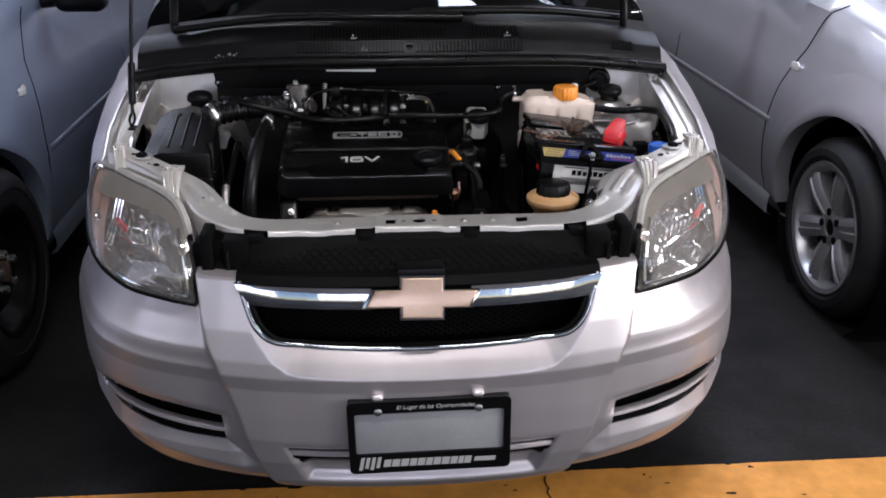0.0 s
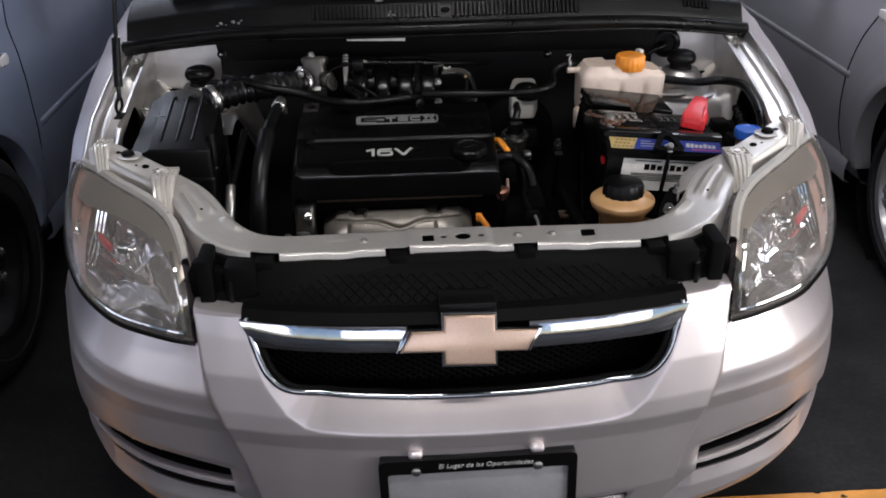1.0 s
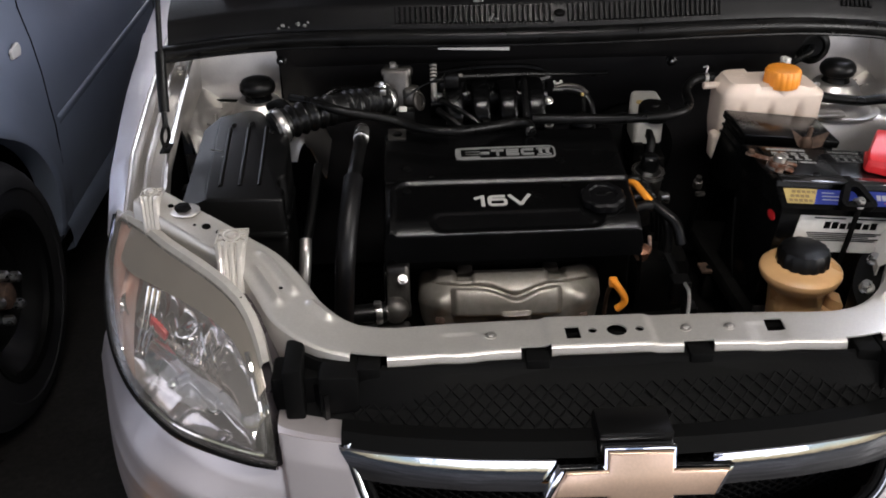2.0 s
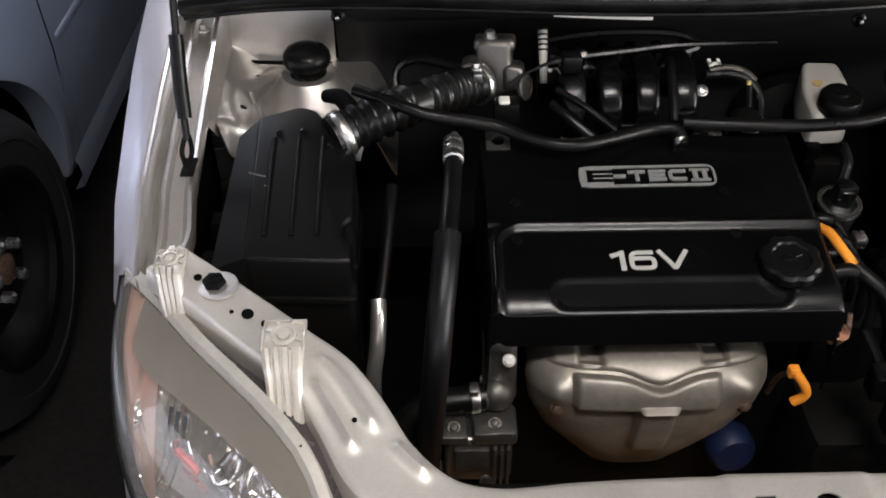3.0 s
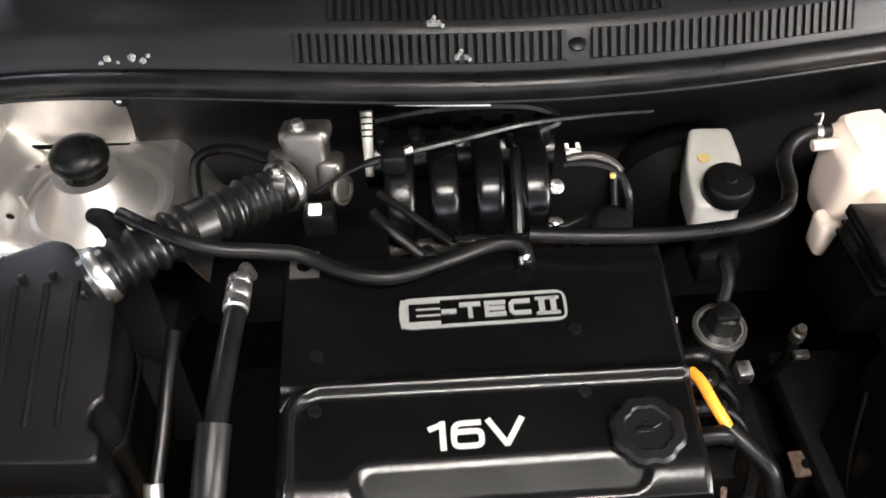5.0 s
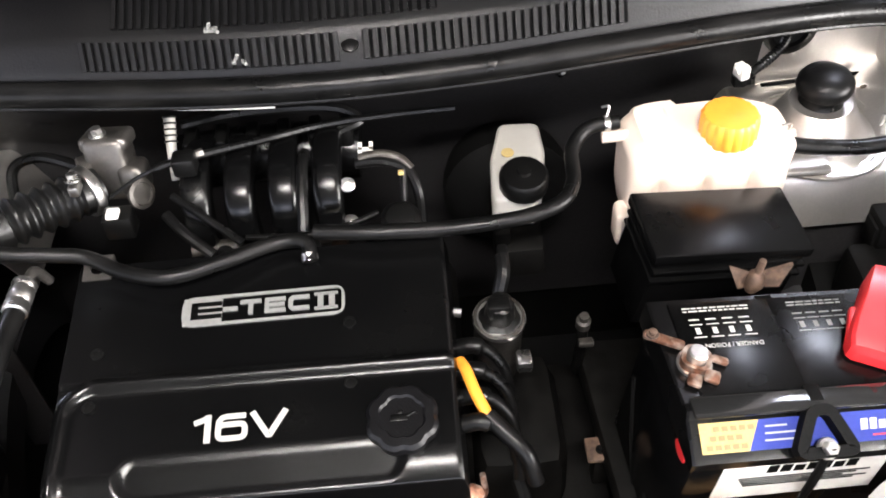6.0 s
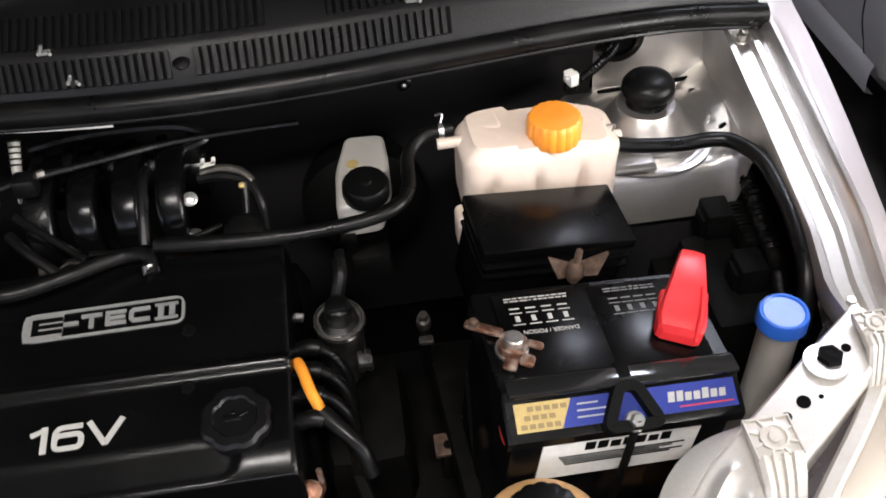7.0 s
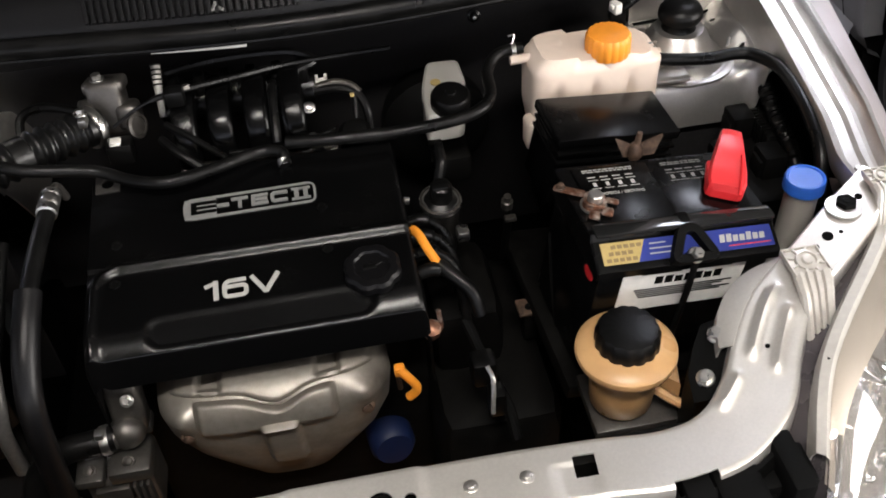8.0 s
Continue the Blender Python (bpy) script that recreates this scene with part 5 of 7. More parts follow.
def scuttle(P):
    x, v = P[:, 0], P[:, 1]
    sy, sz = np.interp(x, [p.x for p in sl], [p.y for p in sl]), np.interp(x, [p.x for p in sl], [p.z for p in sl])
    V_ = [0, 0.006, 0.014, 0.05, 0.058, 0.08, 0.105, 0.13, 0.24]
    return np.stack([x, sy + np.interp(v, V_, [0.010, 0.012, 0.015, 0.031, 0.037, 0.055, 0.079, 0.104, 0.215]), sz + np.interp(v, V_, [0.004, 0.012, 0.019, 0.046, 0.050, 0.060, 0.071, 0.079, 0.087])], 1)


part("scuttle_panel", thick(sheet(list(np.linspace(-0.69, 0.69, 120)), sorted(list(np.linspace(0, 0.24, 24)) + [0.006, 0.014, 0.058]), scuttle), 0.003), SCUTTLE, car, "black plastic scuttle panel")
slats = []
for x0, x1, v0, v1 in ((-0.272, -0.004, 0.014, 0.048), (0.026, 0.30, 0.014, 0.048), (-0.235, 0.10, 0.064, 0.104), (0.17, 0.29, 0.064, 0.104), (0.55, 0.61, 0.03, 0.06)):
    # black sheet on the panel paints the shade between the slats
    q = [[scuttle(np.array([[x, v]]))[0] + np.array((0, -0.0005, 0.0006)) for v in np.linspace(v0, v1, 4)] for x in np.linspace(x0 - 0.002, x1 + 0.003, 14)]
    part("slot_shade", loft(q), INK_SHADE, car, "black sheet painting the shade between the slats")
    for x in np.arange(x0, x1, 0.0092):
        q = [scuttle(np.array([[x + dx, v]]))[0] for dx, v in ((0, v0), (0.0048, v0), (0.0048, v1), (0, v1))]
        lo = [tuple(p + np.array((0, -0.0004, 0.0004))) for p in q]
        hi = [tuple(p + np.array((0, -0.0030, 0.0034))) for p in q]
        slats.append((lo + hi, [(4, 5, 6, 7), (0, 1, 5, 4), (1, 2, 6, 5), (2, 3, 7, 6), (3, 0, 4, 7)]))
tagged(part("grating", join(*slats), SCUTTLE, car, "black slatted air intake grating"), kind="stuff")
p = scuttle(np.array([[0.011, 0.032]]))[0]
part("scuttle_screw", lathe([(0.009, 0), (0.009, 0.002), (0.005, 0.004)], 16, axis(p, (0, -0.4, 1))), PLASTIC, car, "black plastic screw")
for x, v in ((-0.105, 0.020), (-0.130, 0.058), (0.262, 0.062)):
    p = scuttle(np.array([[x, v]]))[0]
    part("washer_jet", join(rbox(p[0] - 0.007, p[1] - 0.003, p[2], p[0] + 0.007, p[1] + 0.005, p[2] + 0.004, 0.0015), tube([(p[0] - 0.003, p[1], p[2] + 0.003), (p[0] + 0.001, p[1] - 0.003, p[2] + 0.012)], 0.002, 6, 2), tube([(p[0] + 0.004, p[1], p[2] + 0.003), (p[0] + 0.009, p[1] - 0.008, p[2] + 0.004)], 0.002, 6, 2)), BADGE, car, "pale washer jet")
for x0, x1, v0 in ((-0.60, 0.15, 0.128), (0.02, 0.60, 0.185)):
    pts = [scuttle(np.array([[x, v]]))[0] + np.array((0, 0, 0.016)) for x, v in ((x0, v0 - 0.02), ((x0 * 2 + x1) / 3, v0), ((x0 + 2 * x1) / 3, v0), (x1, v0 - 0.006))]
    part("wiper_arm", tube(pts, 0.010, 10, 6), PLASTIC, car, "black wiper arm")
    part("wiper_blade", tube([Vector(p) + Vector((0.04, 0.03, 0.004)) for p in pts], 0.006, 6, 6), RUBBER, car, "black wiper blade")
for x, y, z in ((-0.487, 0.920, 0.884), (0.248, 0.930, 0.858)):
    part("bulkhead_plug", lathe([(0.010, 0), (0.010, 0.004), (0.006, 0.006), (0.004, 0.011), (0.001, 0.0115)], 16, axis((x, y, z), (0, -1, 0.2))), RUBBER, car, "black rubber bulkhead plug")
    part("plug_pin", lathe([(0.0028, 0.010), (0.0028, 0.0135), (0.001, 0.014)], 10, axis((x, y, z), (0, -1, 0.2))), STEEL, car, "bright pin in the plug")
part("vin_plate_strip", thick(loft([[(x, float(np.interp(x, [p.x for p in sl], [p.y for p in sl])) + 0.006 + d, z) for d, z in ((0.0, 0.932), (0.0, 0.946))] for x in np.linspace(-0.20, -0.076, 8)]), 0.001), PAPER, car, "pale label strip under the bonnet seal")

# ---- cabin behind, and underside ----
skin, panes = shell(1.085, 4.30, True, [(3.31, 0.31, 0.345)], 110)
part("cabin_body", tidy(skin), SILVER, car, "silver painted cabin")
for pane in islands(panes):
    part("cabin_window", pane, GLASS, car, "dark reflecting cabin glass")
s = section(4.30)
rg = [(x, 4.30, z) for x, z in s] + [(-x, 4.30, z) for x, z in reversed(s[:-1])]
part("tail_panel", (rg, [tuple(range(len(rg)))]), SILVER, car)
part("cabin_firewall", rbox(-0.70, 1.0, 0.25, 0.70, 1.04, 0.92, 0.01), MATTE, car, "dark cabin firewall")
part("dashboard", rbox(-0.66, 1.15, 0.80, 0.66, 1.60, 0.97, 0.04, 3), MATTE, car, "dark dashboard")
part("underbody", rbox(-0.55, 0.50, 0.18, 0.72, 4.2, 0.25, 0.03), MATTE, car, "black underbody")
for sx in (-1, 1):
    for y in (0.83, 3.31):
        steel_wheel(car, sx * 0.69, y, 0.305, sx)
        liner = lathe([(0.34, -0.12), (0.34, -0.28), (0.1, -0.29)], 36, axis((sx * 0.82, y, 0.31), (sx, 0, 0)))
        part("arch_liner", (liner[0], liner[1][:-2]), MATTE, car, "black wheel-arch liner")

# ---- bonnet, propped open ----
HX = curve((0, 0.69), (0.75, 0.68), (0.93, 0.60), (1.0, 0.42))


def bonnet_place(P, sink=0.0):
    u, v = P[:, 0], P[:, 1]
    x = u * HX(v)
    up = v * 0.88
    a = radians(56)
    bow = 0.035 * (1 - u ** 2) + 0.02 * np.sin(math.pi * v) - sink
    return np.stack([x, 1.03 - up * math.cos(a) + bow * math.sin(a), 1.12 + up * math.sin(a) + bow * math.cos(a)], 1)


bonnet = part("bonnet", thick(sheet(list(np.linspace(-1, 1, 40)), list(np.linspace(0, 1, 30)), bonnet_place), 0.003), SILVER, car, "silver bonnet propped open")
part("bonnet_liner", thick(sheet(list(np.linspace(-0.86, 0.86, 30)), list(np.linspace(0.06, 0.9, 24)), lambda P: bonnet_place(P, 0.02)), 0.008), MATTE, bonnet, "black padded bonnet liner")
for sx in (-1, 1):
    hinge = tube([(sx * 0.60, 1.055, 0.965), (sx * 0.605, 1.02, 1.0), (sx * 0.60, 1.015, 1.07), (sx * 0.585, 1.00, 1.15)], 0.011, 8, 5)
    part("bonnet_hinge", join(hinge, rbox(sx * 0.60 - 0.02, 1.03, 0.94, sx * 0.60 + 0.02, 1.09, 0.975, 0.005)), PLASTIC, bonnet, "dark bonnet hinge")
stay = part("bonnet_stay", tube([(-0.646, 0.640, 0.876), (-0.648, 0.668, 0.93), (-0.642, 0.76, 1.15), (-0.618, 0.850, 1.375)], 0.0045, 8, 6), PLASTIC, car, "black bonnet stay rod")
part("stay_grip", tube([(-0.6465, 0.652, 0.898), (-0.648, 0.67, 0.935), (-0.6475, 0.692, 0.985)], 0.0085, 10, 4), RUBBER, stay, "black rubber grip")
part("stay_foot", join(rbox(-0.654, 0.607, 0.8455, -0.638, 0.642, 0.8485, 0.001), tube([(-0.646, 0.615, 0.852), (-0.640, 0.63, 0.866), (-0.646, 0.645, 0.880), (-0.652, 0.63, 0.866), (-0.646, 0.615, 0.852)], 0.003, 6, 4)), MATTE, stay, "dark steel stay hook")


# ---- engine ----
engine = thing("engine", "black-covered four-cylinder engine set across the bay", "engine", (-0.1, 0.6, 0.25))
# block and gearbox: deep shade of the bay is put into their colour
part("block", rbox(-0.30, 0.50, 0.25, 0.10, 0.80, 0.72, 0.03), BAY_SHADE, engine, "grimy engine block, bay shade in its near-black colour")
part("gearbox", join(rbox(0.09, 0.40, 0.25, 0.26, 0.72, 0.58, 0.04), rbox(0.10, 0.50, 0.55, 0.20, 0.66, 0.68, 0.03)), BAY_SHADE, engine, "grimy gearbox, bay shade in its near-black colour")

SL = 0.125


def cover_z(x, y):
    """Height of the cover's skin: a rear plate, a step along the middle, a lower front panel with a long dent."""
    z = 0.7985 + SL * (y - 0.50)
    step_y = 0.548 - 0.010 * x
    rear = smooth((y - step_y) / 0.008)
    lift = 0.003 * rear
    z = z + lift
    turn = np.abs(np.hypot(x + 0.256, y - step_y + 0.030) - 0.032)
    bead = np.where(x > -0.256, np.abs(y - step_y - 0.002), np.where(y < step_y - 0.030, np.abs(x + 0.288), turn))
    z = z + 0.0065 * np.exp(-(bead / 0.0058) ** 2)
    d = np.maximum(np.hypot(np.maximum(np.abs(x + 0.097) - 0.112, 0), y - 0.4575), 0)
    pill = smooth((0.0245 - d) / 0.013)
    roll = 0.013 * np.clip((0.466 - y) / 0.03, 0, 1) ** 2
    z = z - roll * (1 - pill) - pill * np.clip((0.480 - y) * 0.30, 0, 0.0131)
    side = smooth((x - 0.082) / 0.01)
    z = z - 0.004 * side
    return z


def cover_place(P):
    x, y = P[:, 0], P[:, 1]
    front = np.clip(0.436 - y, 0, None)
    yy = np.maximum(y, 0.436) - front * 0.10
    zz = cover_z(x, np.maximum(y, 0.436)) - front * 1.5
    edge = np.maximum(np.abs(x + 0.104) - 0.192, 0)
    zz = zz - edge * 4.0
    xx = np.clip(x, -0.300, 0.092)
    back = np.clip(y - 0.698, 0, None)
    return np.stack([xx + (x - xx) * 0.1, np.minimum(yy, 0.698) + back * 0.1, zz - back * 3.0], 1)


cover = part("engine_cover", thick(sheet(list(np.linspace(-0.318, 0.108, 300)), list(np.linspace(0.406, 0.73, 230)), cover_place), 0.003), COVER, engine, "black plastic engine cover")


def on_cover(x, y, up=0.0):
    n = Vector((0, -SL, 1)).normalized()
    return Vector((x, y, float(cover_z(np.array([x]), np.array([y]))[0]))) + n * up


def cover_pose(x, y, up=0.0, turn=0.0):
    return Matrix.Translation(on_cover(x, y, up)) @ Matrix.Rotation(math.atan(SL), 4, "X") @ Matrix.Rotation(radians(turn), 4, "Z")


mt = cover_pose(-0.099, 0.628, 0.0012, 0.2)
tag = part("badge_frame", moved(ring(-0.0825, -0.0175, 0.0825, 0.0175, -0.0795, -0.0145, 0.0795, 0.0145, -0.001, 0.001), mt), BADGE, cover, "grey lettered engine badge")
part("badge_block", moved(rbox(-0.081, -0.016, -0.001, -0.042, 0.016, 0.0009, 0), mt), BADGE, tag)
part("badge_letter", moved(join(rbox(-0.073, 0.0050, 0, -0.042, 0.0100, 0.0014, 0), rbox(-0.073, -0.0022, 0, -0.0335, 0.0022, 0.0014, 0), rbox(-0.073, -0.0100, 0, -0.042, -0.0050, 0.0014, 0), rbox(-0.073, -0.0100, 0, -0.066, 0.0100, 0.0014, 0)), mt), INK_SHADE, tag, "black letter on grey")
part("badge_dash", moved(rbox(-0.0410, -0.0022, -0.001, -0.0262, 0.0022, 0.0016, 0), mt), BADGE, tag)
H_ = 0.0066
for x, lines in ((-0.0127, [[(-0.0105, H_), (0.0105, H_)], [(0.0, H_), (0.0, -H_ - 0.0022)]]),
                 (0.0120, [[(0.0105, H_), (-0.0083, H_), (-0.0083, -H_), (0.0105, -H_)], [(-0.0083, 0.0), (0.0095, 0.0)]]),
                 (0.0363, [[(0.0105, H_), (-0.006, H_), (-0.0085, H_ - 0.0025), (-0.0085, -H_ + 0.0025), (-0.006, -H_), (0.0105, -H_)]])):
    part("badge_letter", moved(join(*[stroke(q, 0.0044, 0.0022) for q in lines]), mt @ Matrix.Translation((x, 0, 0.0006))), BADGE, tag, "grey raised letter")
for x in (0.0580, 0.0695):
    part("badge_letter", moved(join(rbox(x - 0.0028, -0.0095, -0.001, x + 0.0028, 0.0095, 0.0014, 0), rbox(x - 0.006, 0.0072, -0.001, x + 0.006, 0.0100, 0.0014, 0), rbox(x - 0.006, -0.0100, -0.001, x + 0.006, -0.0072, 0.0014, 0)), mt), BADGE, tag, "grey raised letter")
SIX = rounded([(-0.0125, -0.0112), (0.0125, -0.0112), (0.0125, 0.0030), (-0.0125, 0.0030)], 0.0055, 4)
SIXTOP = [(0.0130, 0.0112), (-0.0060, 0.0112), (-0.0095, 0.0100), (-0.0120, 0.0065), (-0.0125, 0.0020), (-0.0125, -0.0060)]
for x, shape in ((-0.1510, join(stroke([(0.0045, 0.0142), (0.0045, -0.0142)], 0.0058), stroke([(-0.0085, 0.0066), (0.0040, 0.0108)], 0.0052, 0.00118))),
                 (-0.1240, join(stroke(SIX, 0.0052, 0.0012, True), stroke(SIXTOP, 0.0052, 0.00118))),
                 (-0.0890, stroke([(-0.0160, 0.0140), (-0.0009, -0.0105), (0.0009, -0.0105), (0.0160, 0.0140)], 0.0056))):
    part("valve_letter", moved(shape, cover_pose(x, 0.4990, 0.0008, 0.5)), INK_W, cover, "white painted character")
for x, y in ((-0.012, 0.60), (-0.012, 0.535), (-0.262, 0.588), (-0.263, 0.532)):
    part("cover_screw", moved(join(lathe([(0.0065, 0), (0.0065, 0.002), (0.004, 0.0022), (0.004, 0.001), (0.0005, 0.001)], 14)), cover_pose(x, y, 0.0005)), PLASTIC, cover, "black cover screw")
oc = cover_pose(0.036, 0.487, -0.002)
cap = part("oil_cap", moved(lathe([(0.026, 0), (0.0335, 0.004), (0.0345, 0.008), (0.0345, 0.015), (0.031, 0.0185), (0.0225, 0.019), (0.0205, 0.0165), (0.002, 0.0165)], 96, None, 8, 0.075), oc), SCUTTLE, engine, "black lobed oil filler cap")
part("cap_mark", moved(join(rbox(-0.011, -0.004, 0.016, 0.006, 0.003, 0.0178, 0.001), tube([(0.004, 0.0, 0.017), (0.012, 0.004, 0.017), (0.014, 0.002, 0.017)], 0.0013, 6, 3), rbox(-0.004, 0.003, 0.016, 0.001, 0.007, 0.0178, 0.0008)), oc), PLASTIC, cap, "raised oil-can symbol")
eye = Matrix.Translation((-0.276, 0.694, 0.826)) @ Matrix.Rotation(radians(12), 4, "X")
lug = sheet(list(np.linspace(-0.0150, 0.0150, 20)), list(np.linspace(-0.0150, 0.0150, 20)), lambda P: np.stack([P[:, 0], P[:, 1], P[:, 0] * 0 + 0.003], 1), [circle(0, 0, 0.0085)])
part("lifting_eye", moved(thick(lug, 0.005), eye), CAST, engine, "bare metal lifting eye")
part("lifting_stem", rbox(-0.290, 0.706, 0.74, -0.262, 0.712, 0.826, 0.002), CAST, engine)

# heat shield over the exhaust manifold: a rounded pan with pressed steps
SH_V = [0.0, 0.06, 0.15, 0.33, 0.52, 0.70, 0.88, 1.0]
SH_Y = [0.487, 0.466, 0.445, 0.424, 0.416, 0.421, 0.440, 0.462]
SH_Z = [0.672, 0.687, 0.688, 0.674, 0.645, 0.597, 0.530, 0.475]
SH_L = spline([Vector((v, y, z)) for v, y, z in zip(SH_V, SH_Y, SH_Z)], 8)


def shield_place(P):
    u, v = P[:, 0], P[:, 1]
    lv = [p.x for p in SH_L]
    y, z = np.interp(v, lv, [p.y for p in SH_L]), np.interp(v, lv, [p.z for p in SH_L])
    wide = np.interp(v, [0, 0.04, 0.12, 0.25, 0.45, 0.62, 0.78, 0.90, 1.0], [0.86, 0.92, 0.965, 0.99, 1.0, 0.965, 0.84, 0.64, 0.46])
    x = u * wide * 0.144
    back = 0.060 * (1 - np.sqrt(np.clip(1 - np.abs(u) ** 3.2, 0, 1)))
    e = 0.028

    def step(a, b, t, w):
        return smooth((t - a) / w) * smooth((b - t) / w)
    rim = 0.21 + 0.115 * np.exp(-((x - 0.004) / 0.030) ** 2)
    out = 0.008 * smooth((rim - v) / e) * step(-0.125, 0.128, x, 0.012)
    out = out + 0.013 * smooth((v - rim - 0.045) / e) * smooth((0.53 - v) / e) * step(-0.096, 0.076, x, 0.010)
    out = out + 0.010 * step(0.48, 0.84, v, e) * step(-0.022, 0.028, x, 0.009)
    for a, b in ((-0.092, -0.056), (0.050, 0.088)):
        out = out - 0.010 * step(a, b, x, 0.008) * smooth((0.20 - v) / 0.05)
    for bx, bv in ((-0.114, 0.42), (0.110, 0.42)):
        out = out + 0.015 * np.exp(-(((x - bx) / 0.018) ** 2 + ((v - bv) / 0.11) ** 2))
    nz = np.interp(v, [0, 0.15, 0.33, 0.52, 0.7, 1.0], [0.9, 0.8, 0.6, 0.3, 0.05, -0.2])
    ny = -np.sqrt(1 - nz ** 2)
    return np.stack([x - 0.105, y + back + ny * out, z - 0.35 * back + nz * out], 1)


shield = part("heat_shield", thick(sheet(list(np.linspace(-1, 1, 150)), list(np.linspace(0, 1, 110)), shield_place), 0.002), SHIELD, engine, "stamped metal exhaust heat shield", 60)
for u_, v_ in ((-0.79, 0.57), (0.78, 0.57)):
    p = shield_place(np.array([[u_, v_]]))[0]
    part("shield_bolt", bolt((p[0], p[1] - 0.001, p[2]), (0, -0.9, 0.3), 0.006, 0.007, 1.6), RUST, shield, "heat-stained bolt")
for u_ in (-0.53, 0.50):
    p = shield_place(np.array([[u_, 0.04]]))[0]
    part("shield_tab", rbox(p[0] - 0.012, p[1] - 0.006, p[2] - 0.004, p[0] + 0.012, p[1] + 0.020, p[2] + 0.006, 0.003), SHIELD, shield)
part("head_edge", rbox(-0.26, 0.466, 0.712, 0.06, 0.50, 0.734, 0.004), RUST, engine, "rusty manifold flange")
part("exhaust", join(*[tube([(x, 0.53, 0.66), (x, 0.505, 0.64), (x * 0.5 - 0.05, 0.50, 0.56), (-0.08, 0.50, 0.45)], 0.02, 10, 5) for x in (-0.21, -0.14, -0.06, 0.01)]), GREASE, engine, "dark exhaust manifold")
part("oil_filter", lathe([(0.030, 0.0), (0.032, 0.006), (0.032, 0.06), (0.026, 0.07), (0.005, 0.072)], 26, axis((0.022, 0.53, 0.470), (0.1, -0.75, 0.1))), DARKBLUE, engine, "blue oil filter")
dip = part("dipstick", tube([(0.05, 0.47, 0.60), (0.048, 0.452, 0.65), (0.049, 0.428, 0.686)], 0.0035, 8, 4), RUST, engine, "rusty dipstick tube")
part("dipstick_handle", join(tube([(0.049, 0.424, 0.693), (0.058, 0.420, 0.681), (0.067, 0.418, 0.665), (0.066, 0.418, 0.654), (0.057, 0.420, 0.643)], 0.0058, 10, 6), rbox(0.043, 0.420, 0.682, 0.056, 0.432, 0.697, 0.003)), ORANGE, dip, "orange bent dipstick handle")

# coolant outlet and lower hose beside the shield
part("thermostat_housing", join(moved(rbox(-0.020, -0.018, -0.045, 0.020, 0.022, 0.040, 0.009, 3), Matrix.Translation((-0.283, 0.468, 0.672)) @ Matrix.Rotation(radians(-12), 4, "X")), lathe([(0.001, -0.022), (0.012, -0.019), (0.020, -0.010), (0.022, 0.0), (0.020, 0.010), (0.012, 0.019), (0.001, 0.022)], 20, Matrix.Translation((-0.287, 0.443, 0.642))), tube([(-0.290, 0.440, 0.642), (-0.302, 0.437, 0.642), (-0.316, 0.434, 0.642)], 0.0145, 14, 4), rbox(-0.306, 0.452, 0.618, -0.262, 0.482, 0.632, 0.004)), CAST, engine, "cast aluminium coolant housing")
part("housing_bolt", bolt((-0.274, 0.447, 0.694), (0, -0.7, 0.7), 0.0055, 0.009), STEEL, engine, "bright bolt")
alt = part("alternator", rbox(-0.350, 0.405, 0.515, -0.268, 0.475, 0.598, 0.010, 3), CAST, engine, "grimy cast alternator body")
part("alternator_flange", rbox(-0.356, 0.398, 0.600, -0.322, 0.440, 0.614, 0.004), CAST, alt)
part("alternator_flange", rbox(-0.316, 0.398, 0.598, -0.264, 0.445, 0.620, 0.005), CAST, alt)
part("alternator_plate", rbox(-0.338, 0.397, 0.548, -0.296, 0.408, 0.590, 0.003), GREASE, alt, "dark rating plate")
for k in range(3):
    part("alternator_rib", rbox(-0.292 + 0.008 * k, 0.396, 0.520, -0.288 + 0.008 * k, 0.408, 0.592, 0.001), CAST, alt)
for p, d in (((-0.338, 0.414, 0.614), (0, -0.5, 1)), ((-0.290, 0.414, 0.620), (0, -0.5, 1)), ((-0.300, 0.395, 0.535), (0, -1, 0.3))):
    part("alternator_bolt", bolt(p, d, 0.0055, 0.007), GREASE, alt, "dull steel bolt")
part("alternator_lug", join(lathe([(0.017, 0), (0.017, 0.012), (0.011, 0.013), (0.011, 0.004), (0.001, 0.004)], 18, axis((-0.372, 0.402, 0.560), (0.2, -0.8, 0.6))), tube([(-0.372, 0.41, 0.60), (-0.378, 0.405, 0.58), (-0.374, 0.402, 0.562)], 0.005, 8, 4)), CAST, alt)
part("alternator_pulley", lathe([(0.03, 0), (0.034, 0.004), (0.028, 0.010), (0.034, 0.016), (0.03, 0.020), (0.012, 0.022)], 26, axis((-0.346, 0.430, 0.480), (-0.3, -0.8, 0.4))), GREASE, alt, "dark grooved pulley")

